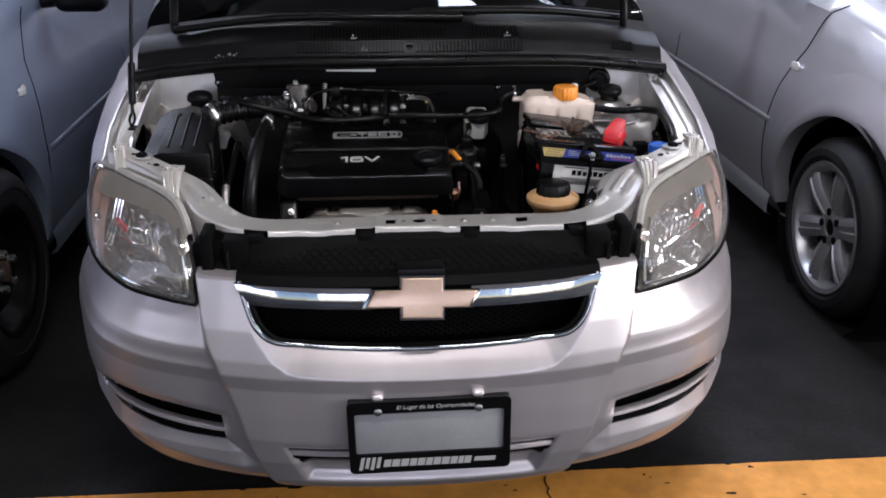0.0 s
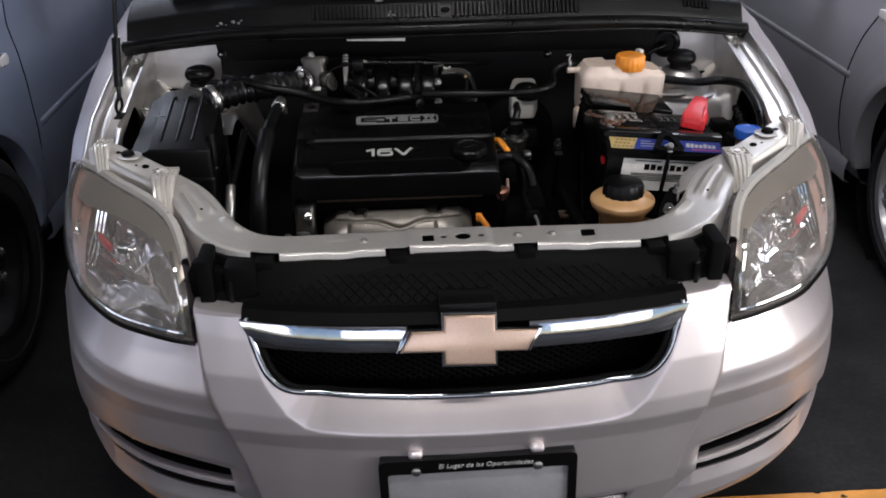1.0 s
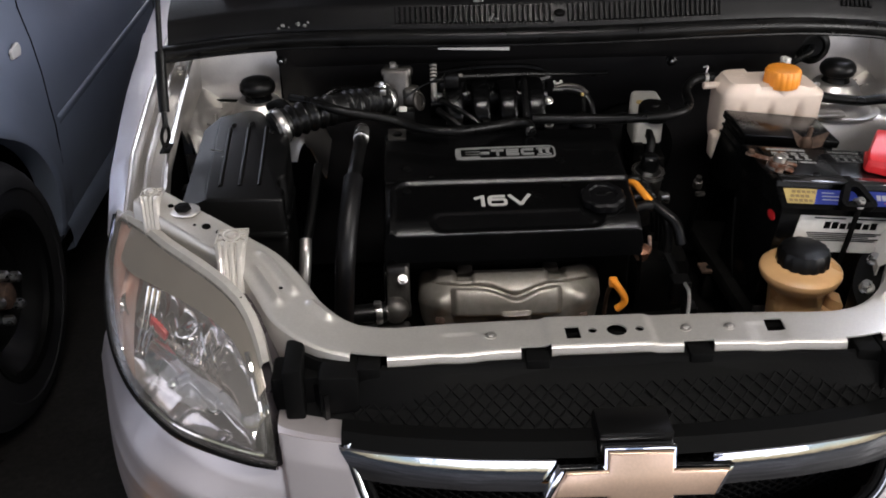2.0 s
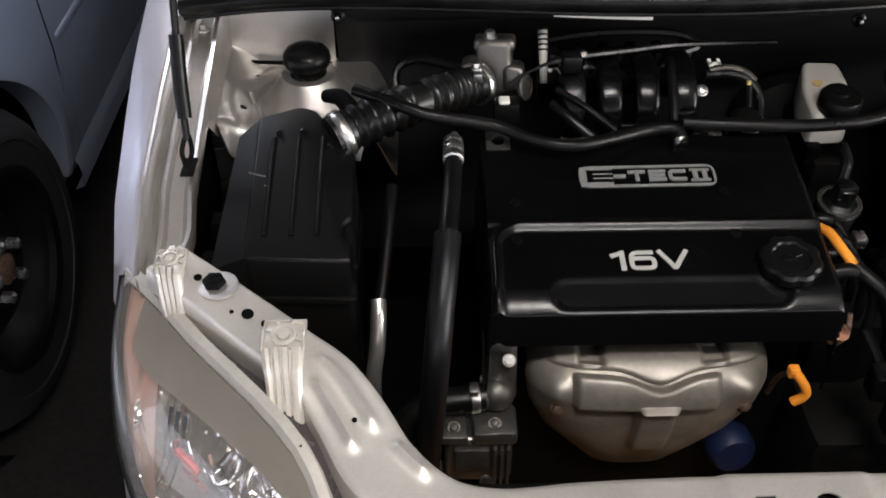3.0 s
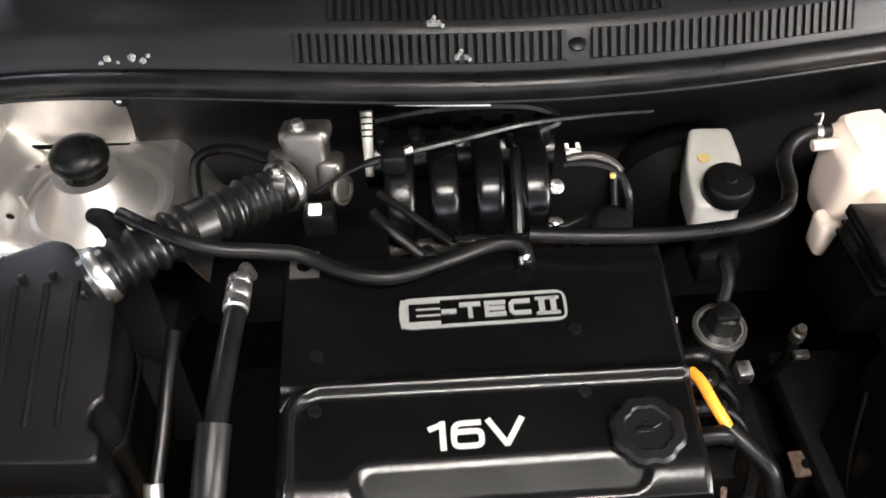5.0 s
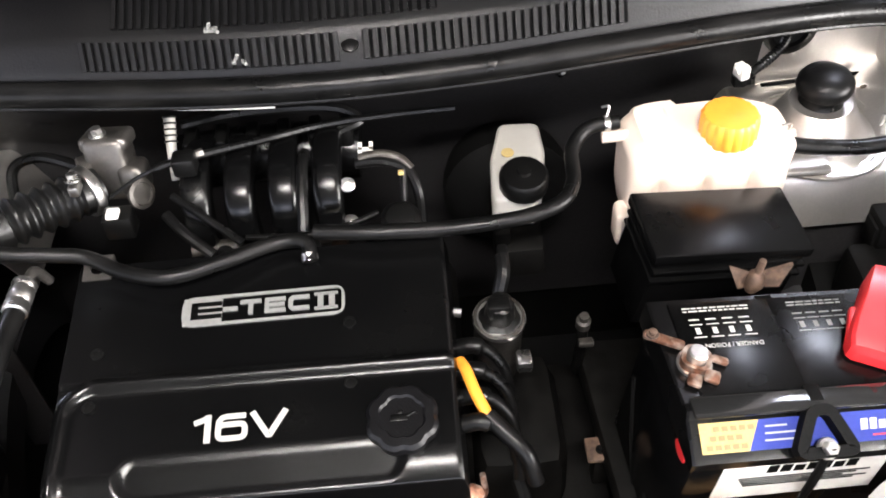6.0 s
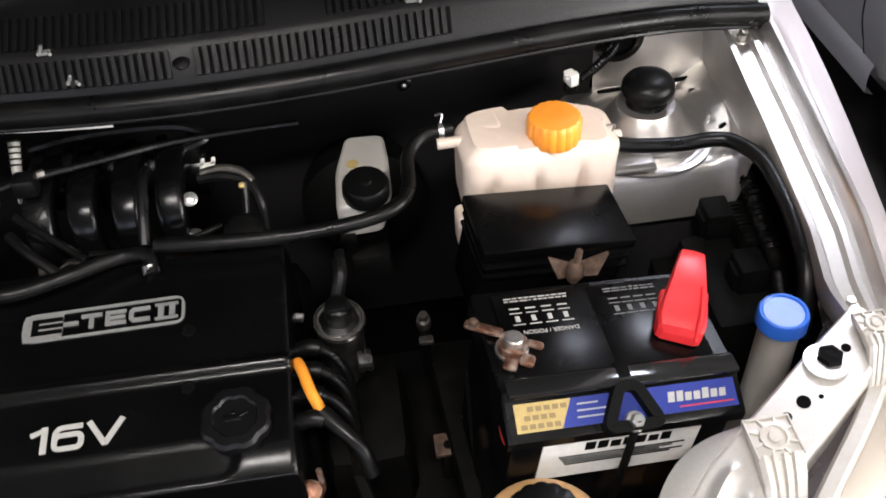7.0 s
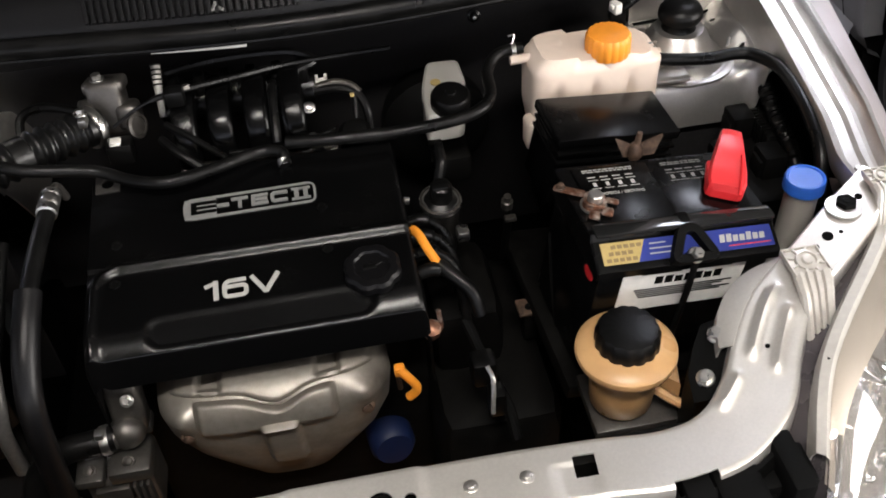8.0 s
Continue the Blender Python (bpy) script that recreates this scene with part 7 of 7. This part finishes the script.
for s in lb:
    part("label_bar", moved(s, MS), L_DIM, lid_b, "dark gold printed bar")
lb = [rbox(0.040 + 0.0085 * k, -0.003, 0.0012, 0.0465 + 0.0085 * k, 0.0045 + 0.002 * (k in (0, 1, 4)), 0.0016, 0) for k in range(7)] + [rbox(-0.048, -0.006 + 0.006 * k, 0.0012, -0.012 - 0.008 * k, -0.0045 + 0.006 * k, 0.0016, 0) for k in range(3)]
for s in lb:
    part("label_bar", moved(s, MS @ Matrix(((1, 0.15, 0, 0), (0, 1, 0, 0), (0, 0, 1, 0), (0, 0, 0, 1)))), INK_W, lid_b, "white printed bar")
part("label_stripe", moved(rbox(0.05, -0.0085, 0.0012, 0.104, -0.0072, 0.0016, 0), MS), RED, lid_b, "thin red stripe")
part("front_label", moved(rbox(-0.078, -0.0762, -0.098, 0.078, -0.0752, -0.036, 0), MB), PAPER, bat, "worn white front label")
fb = [rbox(-0.036 + 0.0125 * k, -0.0768, -0.0570, -0.0262 + 0.0125 * k, -0.0761, -0.0455 - 0.002 * (k % 3 == 2), 0) for k in range(7)] + [ rbox(-0.055, -0.0768, -0.0405, -0.005, -0.0761, -0.0385, 0), rbox(0.01, -0.0768, -0.0405, 0.06, -0.0761, -0.0385, 0)] + [rbox(-0.06 + 0.002 * k, -0.0768, -0.0655 - 0.0032 * k, 0.066 - 0.012 * (k % 3), -0.0761, -0.0640 - 0.0032 * k, 0) for k in range(5)]
for s in fb:
    part("label_bar", moved(s, MB), INK_SHADE, bat, "black printed bar")
part("red_dot", moved(lathe([(0.012, 0), (0.012, 0.0012), (0.011, 0.0016)], 20), MB @ Matrix.Translation((-0.108, -0.050, -0.052)) @ axis((0, 0, 0), (-1, 0, 0)) @ Matrix.Scale(0.6, 4, (0, 1, 0))), RED, bat, "round red mark")
part("negative_post", moved(join(lathe([(0.016, -0.004), (0.016, 0.003), (0.0095, 0.004), (0.009, 0.018), (0.0075, 0.0195)], 22)), MB @ Matrix.Translation((-0.092, 0.005, 0.0))), HOSEGREY, lid_b, "lead battery post")
clamp = join(moved(ring(-0.0135, -0.0135, 0.0135, 0.0135, -0.009, -0.009, 0.009, 0.009, 0.003, 0.011), Matrix.Identity(4)), rbox(-0.050, 0.007, 0.003, -0.012, 0.018, 0.0075, 0.003), rbox(0.010, -0.020, 0.004, 0.024, -0.006, 0.010, 0.003), rbox(0.012, 0.004, 0.004, 0.028, 0.012, 0.010, 0.003), rbox(-0.003, -0.028, 0.002, 0.010, -0.013, 0.007, 0.003))
part("terminal_clamp", moved(clamp, MB @ Matrix.Translation((-0.092, 0.005, 0.0)) @ Matrix.Rotation(radians(-28), 4, "Z")), COPPER, lid_b, "corroded copper terminal clamp")
part("clamp_bolt", moved(bolt((-0.042, 0.0125, 0.0075), (0, 0, 1), 0.004, 0.005), MB @ Matrix.Translation((-0.092, 0.005, 0.0)) @ Matrix.Rotation(radians(-28), 4, "Z")), RUST, lid_b)
# red cover over the positive post: a wedge-shaped cap with a raised spine
rows = []
for t, hw, h in ((0.0, 0.016, 0.012), (0.03, 0.021, 0.021), (0.12, 0.0235, 0.025), (0.3, 0.0225, 0.029), (0.5, 0.0195, 0.032), (0.56, 0.0185, 0.034), (0.8, 0.0155, 0.035), (0.95, 0.0135, 0.035), (0.99, 0.0125, 0.033), (1.0, 0.010, 0.029)):
    y = -0.028 + 0.094 * t
    rows.append([(-hw, y, 0.001), (-hw * 0.98, y, h * 0.80), (-hw * 0.86, y, h * 0.96), (0, y, h), (hw * 0.86, y, h * 0.96), (hw * 0.98, y, h * 0.80), (hw, y, 0.001)])
MR = MB @ Matrix.Translation((0.078, 0.012, 0.006)) @ Matrix.Rotation(radians(-27), 4, "Z") @ Matrix.Rotation(radians(4), 4, "X")
capends = [(rows[0], [tuple(reversed(range(7)))]), (rows[-1], [tuple(range(7))])]
rc = part("terminal_cover", moved(join(loft(rows), *capends), MR), RED, bat, "red plastic terminal cover", 30)
part("cover_flap", moved(join(rbox(0.010, 0.000, 0.001, 0.0235, 0.034, 0.014, 0.003), rbox(-0.0235, -0.01, 0.001, -0.010, 0.028, 0.010, 0.003)), MR), RED, rc)
part("cover_spine", moved(tube([(0.014, -0.040, 0.021), (0.015, -0.01, 0.0275), (0.0135, 0.02, 0.032)], 0.0022, 6, 5), MR), RED, rc)
# hold-down strap: wing nut behind, hooked plate with a nut in front
part("clear_strap", moved(rbox(-0.112, -0.056, 0.005, 0.112, -0.034, 0.0095, 0.003), MB), CLEARSTRIP, bat, "shiny clear plastic strip")
MS0 = Matrix.Translation((0, -0.0665, -0.0113)) @ Matrix.Rotation(math.atan2(0.015, 0.029), 4, "X")
hold = part("hold_down", moved(join(rbox(-0.008, -0.050, -0.002, 0.008, -0.030, 0.010, 0.003), moved(stroke(rounded([(-0.025, -0.018), (0.025, -0.018), (0.008, 0.018), (-0.008, 0.018)], 0.007), 0.010, 0.012, True), MS0 @ Matrix.Translation((0, 0, 0.008)))), MB), MATTE, bat, "black hold-down plate")
part("hold_down_rod", moved(tube([(0.0, -0.090, -0.17), (0.0, -0.091, -0.06), (0.0, -0.088, 0.0)], 0.004, 8, 3), MB), MATTE, hold, "black hold-down rod")
part("hold_down_nut", moved(bolt((0.0, -0.084, -0.010), (0, -0.5, 1), 0.0065, 0.011, 1.5), MB), HOSEGREY, hold, "steel nut")
wing = []
for sx in (-1, 1):
    wing.append(loft([[(sx * (0.004 + 0.028 * t), 0.100 - 0.004 * t, 0.006 + 0.016 * t), (sx * (0.004 + 0.028 * t), 0.103 - 0.003 * t, 0.007 + 0.015 * t), (sx * (0.005 + 0.016 * t), 0.100 - 0.012 * t, -0.012 + 0.012 * t)] for t in np.linspace(0, 1, 5)], True))
part("wing_nut", moved(join(lathe([(0.006, -0.014), (0.010, -0.004), (0.008, 0.008), (0.004, 0.012), (0.0035, 0.028), (0.002, 0.029)], 14, Matrix.Translation((0, 0.098, 0))), *wing), MB), RUST, bat, "rusty wing nut")
part("battery_tray", moved(rbox(-0.125, -0.10, -0.225, 0.125, 0.19, -0.20, 0.006), MB), BAY_SHADE, bat, "battery tray, bay shade in its near-black colour")
part("tray_leg", rbox(0.30, 0.42, 0.25, 0.48, 0.62, 0.63, 0.01), BAY_SHADE, bat)

# ---- fuse box behind the battery ----
MF = Matrix.Translation((0.380, 0.683, 0.827)) @ Matrix.Rotation(radians(6.5), 4, "Z") @ Matrix.Rotation(radians(9.5), 4, "Y") @ Matrix.Rotation(radians(4), 4, "X")
fuse = thing("fuse_box", "black plastic fuse box with a flat lid", "fuse box", (0.38, 0.683, 0.76))
part("lid", moved(rbox(-0.088, -0.046, -0.014, 0.088, 0.046, 0.0, 0.003), MF), COVER, fuse)
part("body", moved(rbox(-0.083, -0.042, -0.115, 0.083, 0.042, -0.0135, 0.003), MF), COVER, fuse)
for k in (-0.024, -0.038):
    part("body_rib", moved(rbox(-0.085, -0.0475, k - 0.0035, 0.085, 0.044, k + 0.0015, 0.0015), MF), COVER, fuse)

# ---- coolant tank ----
tank = thing("coolant_tank", "milky plastic coolant tank with an orange cap", "tank", (0.385, 0.80, 0.76))
MT = Matrix.Translation((0.388, 0.790, -0.010)) @ Matrix.Rotation(radians(2.0), 4, "Z")
def tank_lobe(x0, x1, y0, y1, z0, z1, r=0.012):
    return rbox(x0, y0, z0, x1, y1, z1, r, 4)


def tank_place(P):
    a, h = P[:, 0], P[:, 1]
    c, sn = np.cos(a), np.sin(a)
    hx, hy = 0.093, 0.045
    k = (np.abs(c) ** 6 + np.abs(sn) ** 6) ** (-1 / 6)
    x, y = hx * c * k, hy * sn * k
    flute = np.where((sn < -0.3), 0.010 * np.exp(-((np.abs(x + 0.035) % 0.052 - 0.026) / 0.006) ** 2) * smooth((0.86 - h) / 0.04), 0)
    top = smooth((h - 0.856) / 0.022)
    r = 1 - 0.16 * top ** 2 - 0.05 * smooth((0.80 - h) / 0.04)
    z = 0.766 + (h - 0.766) + 0.007 * (x < -0.038) * top - 0.006 * smooth((x - 0.05) / 0.03) * top
    return np.stack([x * r, (y + flute) * r + 0.003, z], 1)


A_ = np.linspace(0, 2 * math.pi, 145)
H_ = np.concatenate([np.linspace(0.766, 0.856, 12), np.linspace(0.859, 0.878, 8)])
tb = sheet(list(A_), list(H_), tank_place)
nh = len(H_)
lidf = [tuple(i * nh + nh - 1 for i in range(len(A_) - 1))]
part("tank_body", moved((tb[0], tb[1] + lidf), MT), TANK, tank, "milky plastic tank body")
part("tank_step", moved(tank_lobe(-0.080, -0.034, 0.0, 0.046, 0.80, 0.884, 0.012), MT), TANK, tank)
part("tank_foot", moved(tank_lobe(-0.104, -0.078, -0.045, -0.012, 0.745, 0.795, 0.008), MT), TANK, tank)
part("filler_neck", moved(lathe([(0.026, 0.86), (0.026, 0.88)], 26), MT @ Matrix.Translation((0.016, -0.016, 0))), TANK, tank)
part("tank_cap", moved(lathe([(0.0295, 0.873), (0.0315, 0.876), (0.0315, 0.900), (0.0285, 0.9045), (0.020, 0.9055), (0.004, 0.9055)], 72, None, 18, 0.055), MT @ Matrix.Translation((0.016, -0.016, 0))), ORANGE, tank, "orange ribbed screw cap")
part("tank_peg", moved(join(lathe([(0.006, 0.855), (0.006, 0.868), (0.003, 0.869)], 12), ), MT @ Matrix.Translation((0.078, 0.010, 0))), TANK, tank)
for x, z in ((-0.10, 0.868), (0.092, 0.842)):
    part("tank_spout", moved(tube([(x * 0.8, 0.01, z), (x, 0.01, z), (x * 1.15, 0.01, z)], 0.0065, 10, 2), MT), TANK, tank)
part("tank_ledge", rbox(0.458, 0.765, 0.800, 0.530, 0.80, 0.808, 0.003), INNER, tank, "painted bracket under the tank")
part("tank_stand", rbox(0.31, 0.76, 0.60, 0.46, 0.82, 0.768, 0.006), BAY_SHADE, tank)

# ---- brake fluid reservoir ----
brake = thing("brake_fluid_reservoir", "white plastic brake fluid reservoir with black cap", "reservoir", (0.18, 0.82, 0.74))
body = rounded([(0.147, 0.766), (0.199, 0.768), (0.216, 0.835), (0.214, 0.885), (0.166, 0.888), (0.150, 0.83)], 0.010)
bb = prism(body, 0.762, 0.806, 0.006, 3)
part("reservoir_body", ([(x, y, z + 0.10 * (y - 0.77) if z > 0.78 else z) for x, y, z in bb[0]], bb[1]), GREYMILK, brake)
part("reservoir_cap", lathe([(0.027, 0), (0.028, 0.003), (0.028, 0.019), (0.025, 0.023), (0.008, 0.024), (0.007, 0.027), (0.002, 0.027)], 36, axis((0.184, 0.785, 0.806), (0.04, -0.12, 1)), 18, 0.02), PLASTIC, brake, "black screw cap")
part("level_mark", lathe([(0.0075, 0), (0.0075, 0.0008), (0.005, 0.001)], 18, axis((0.172, 0.836, 0.8135), (0, -0.1, 1))), L_GOLD, brake, "round yellow label")
part("servo_unit", lathe([(0.08, 0), (0.085, 0.02), (0.085, 0.05), (0.06, 0.08), (0.03, 0.09)], 30, axis((0.18, 0.96, 0.68), (0, -1, 0.05))), MATTE, brake, "dark brake servo drum")
part("master_cylinder", join(rbox(0.155, 0.74, 0.70, 0.205, 0.90, 0.747, 0.008), rbox(0.146, 0.752, 0.735, 0.166, 0.77, 0.765, 0.003)), BAY_SHADE, brake, "dark master cylinder")

# ---- power steering reservoir ----
ps = thing("power_steering_reservoir", "amber plastic fluid reservoir with black cap", "reservoir", (0.302, 0.352, 0.64))
mps = Matrix.Translation((0.303, 0.352, 0))
part("reservoir_body", lathe([(0.030, 0.655), (0.037, 0.663), (0.039, 0.695), (0.041, 0.720), (0.047, 0.729), (0.0555, 0.739), (0.0580, 0.746), (0.0575, 0.751), (0.053, 0.7555), (0.044, 0.759), (0.034, 0.762)], 48, mps), AMBER, ps)
part("reservoir_cap", lathe([(0.035, 0.759), (0.0375, 0.761), (0.037, 0.776), (0.0335, 0.784), (0.028, 0.7855), (0.005, 0.786)], 60, mps, 15, 0.05), PLASTIC, ps, "black ribbed screw cap")
part("reservoir_lug", join(prism([(0.34, 0.345), (0.362, 0.322), (0.368, 0.35), (0.35, 0.372)], 0.675, 0.705, 0.003), tube([(0.335, 0.335, 0.69), (0.352, 0.318, 0.685), (0.368, 0.306, 0.682)], 0.006, 8, 3)), AMBER, ps, "amber mounting lug")
part("reservoir_bracket", join(rbox(0.262, 0.31, 0.640, 0.372, 0.40, 0.655, 0.003), rbox(0.36, 0.29, 0.55, 0.372, 0.36, 0.655, 0.002)), CAST, ps, "grey metal bracket")
plate = loft([[(0.352, 0.268, 0.742), (0.390, 0.262, 0.752)], [(0.356, 0.300, 0.750), (0.398, 0.296, 0.762)], [(0.372, 0.330, 0.762), (0.418, 0.330, 0.776)], [(0.388, 0.352, 0.768), (0.430, 0.352, 0.780)]])
part("bracket_plate", thick(plate, 0.003), MATTE, ps, "black side plate")
part("plate_skirt", thick(loft([[(0.352, 0.268, 0.742), (0.356, 0.300, 0.750), (0.372, 0.330, 0.762), (0.388, 0.352, 0.768)], [(0.352, 0.272, 0.62), (0.356, 0.302, 0.62), (0.368, 0.330, 0.62), (0.380, 0.350, 0.62)]]), 0.003), MATTE, ps, "black bracket skirt")
for p in ((0.397, 0.330, 0.772), (0.371, 0.288, 0.754)):
    part("plate_nut", bolt(p, (-0.25, -0.25, 0.93), 0.0075, 0.011, 1.4), STEEL, ps, "bright steel nut")

# ---- washer bottle ----
wash = thing("washer_bottle", "washer bottle neck with a bright blue cap", "bottle", (0.58, 0.515, 0.60))
mw = Matrix.Translation((0.580, 0.514, 0))
part("bottle_neck", lathe([(0.030, 0.55), (0.030, 0.64), (0.022, 0.68), (0.0205, 0.79), (0.022, 0.795), (0.022, 0.80)], 26, mw), GREYMILK, wash, "milky bottle neck")
part("bottle_cap", lathe([(0.0235, 0.797), (0.0255, 0.799), (0.0255, 0.812), (0.024, 0.816), (0.0215, 0.8165), (0.020, 0.8145), (0.003, 0.8145)], 36, mw), BLUE, wash, "bright blue snap cap")

# ---- relays and wiring on the wing panel ----
relay = thing("relay_block", "black relay connectors on the wing panel", "relay", (0.63, 0.70, 0.60))
part("tray", rbox(0.555, 0.585, 0.60, 0.650, 0.740, 0.715, 0.012), MATTE, relay, "black relay tray")
for cx, cy in ((0.603, 0.743), (0.609, 0.649)):
    part("connector", join(rbox(cx - 0.017, cy - 0.020, 0.708, cx + 0.017, cy + 0.020, 0.752, 0.004), rbox(cx - 0.021, cy - 0.014, 0.708, cx + 0.021, cy + 0.014, 0.742, 0.003)), MATTE, relay)
strip = part("ribbed_strip", rbox(0.618, 0.684, 0.712, 0.646, 0.756, 0.746, 0.004), MATTE, relay, "black ribbed relay strip")
for k in range(9):
    yk = 0.688 + k * 0.0068
    part("rib", rbox(0.616, yk, 0.716, 0.630, yk + 0.003, 0.751, 0.001), PLASTIC, strip)
part("loom", tube([(0.648, 0.775, 0.775), (0.645, 0.75, 0.768), (0.642, 0.70, 0.752), (0.640, 0.65, 0.742), (0.634, 0.58, 0.70)], lambda t: 0.011 + 0.0015 * math.sin(t * 150), 12, 14), RUBBER, relay, "black corrugated wiring loom")

loom = thing("wiring_grommet", "black cable with white plug through a rubber grommet", "cable", (0.544, 0.955, 0.84))
part("grommet", lathe([(0.034, 0), (0.034, 0.004), (0.026, 0.009), (0.022, 0.009), (0.02, 0.004), (0.003, 0.003)], 30, axis((0.530, 0.958, 0.868), (0, -1, 0.1))), RUBBER, loom, "black rubber grommet")
part("cable_body", tube([(0.530, 0.955, 0.868), (0.512, 0.925, 0.868), (0.487, 0.90, 0.866), (0.462, 0.885, 0.860)], lambda t: 0.0055 + 0.001 * math.sin(t * 110), 10, 12), RUBBER, loom)
part("plug_socket", rbox(0.442, 0.876, 0.846, 0.458, 0.892, 0.861, 0.003), PLASTIC, loom, "black plug socket")
part("white_plug", moved(join(rbox(-0.006, -0.009, -0.006, 0.006, 0.009, 0.010, 0.002), rbox(-0.009, -0.004, 0.002, 0.009, 0.004, 0.008, 0.0015)), Matrix.Translation((0.450, 0.880, 0.866)) @ Matrix.Rotation(radians(20), 4, "Z")), MILK, loom, "white plastic plug")

sensor = thing("knock_bracket", "small rusty bracket plate beside the battery", "bracket", (0.239, 0.54, 0.60))
part("bracket_plate", rbox(0.222, 0.525, 0.632, 0.258, 0.555, 0.638, 0.002), RUST, sensor)
part("bracket_foot", rbox(0.23, 0.53, 0.58, 0.25, 0.55, 0.632, 0.002), BAY_SHADE, sensor)
part("bracket_bolt", bolt((0.238, 0.538, 0.638), (0, 0, 1), 0.004, 0.003), INK_SHADE, sensor)
part("thin_rod", tube([(0.262, 0.535, 0.77), (0.262, 0.515, 0.69), (0.262, 0.48, 0.64), (0.262, 0.40, 0.60)], 0.002, 6, 6), MATTE, sensor, "thin dark rod")
valve = thing("charging_valve", "small brass charging valve on a pipe", "valve", (0.225, 0.62, 0.72))
part("valve_stem", join(lathe([(0.008, 0), (0.008, 0.012), (0.005, 0.014), (0.005, 0.022)], 12, axis((0.228, 0.625, 0.745), (0, -0.2, 1))), rbox(0.220, 0.600, 0.738, 0.236, 0.610, 0.745, 0.002)), GREASE, valve)
part("valve_pipe", tube([(0.228, 0.625, 0.745), (0.229, 0.63, 0.70), (0.23, 0.66, 0.62)], 0.006, 8, 5), BAY_SHADE, valve)
conn = thing("engine_wiring_plug", "black wiring plugs with a bare wire end", "plug", (0.15, 0.42, 0.62))
part("plug_body", join(rbox(0.135, 0.40, 0.66, 0.165, 0.43, 0.70, 0.005), rbox(0.15, 0.375, 0.63, 0.17, 0.40, 0.67, 0.004)), PLASTIC, conn)
part("wire_loop", tube([(0.14, 0.47, 0.71), (0.15, 0.44, 0.69), (0.16, 0.42, 0.66), (0.175, 0.39, 0.63), (0.18, 0.36, 0.60)], 0.007, 8, 7), MATTE, conn)
part("bare_wire", tube([(0.152, 0.40, 0.70), (0.156, 0.385, 0.69), (0.150, 0.36, 0.66)], 0.003, 6, 4), HOSEGREY, conn, "bare bright wire")

# pale crumbs on the scuttle panel
scrap = thing("leaf_crumbs", "pale crumbs of dried leaf on the black scuttle panel", "debris", (-0.456, 0.905, 0.966))
rnd = random.Random(9)
for x, v, r in ((-0.482, 0.012, 0.003), (-0.474, 0.017, 0.004), (-0.463, 0.013, 0.002), (-0.446, 0.018, 0.0045), (-0.434, 0.014, 0.004), (-0.428, 0.020, 0.003)):
    p = scuttle(np.array([[x, v]]))[0]
    lump = lathe([(r, 0.0), (r * 0.9, r * 0.3), (r * 0.5, r * 0.6), (r * 0.1, r * 0.7)], 9, axis(p, (0.2, -0.4, 1)))
    part("crumb", ([(a + r * 0.5 * (rnd.random() - 0.5), b + r * 0.5 * (rnd.random() - 0.5), c + r * 0.3 * rnd.random()) for a, b, c in lump[0]], lump[1]), BADGE, scrap, "", 10)
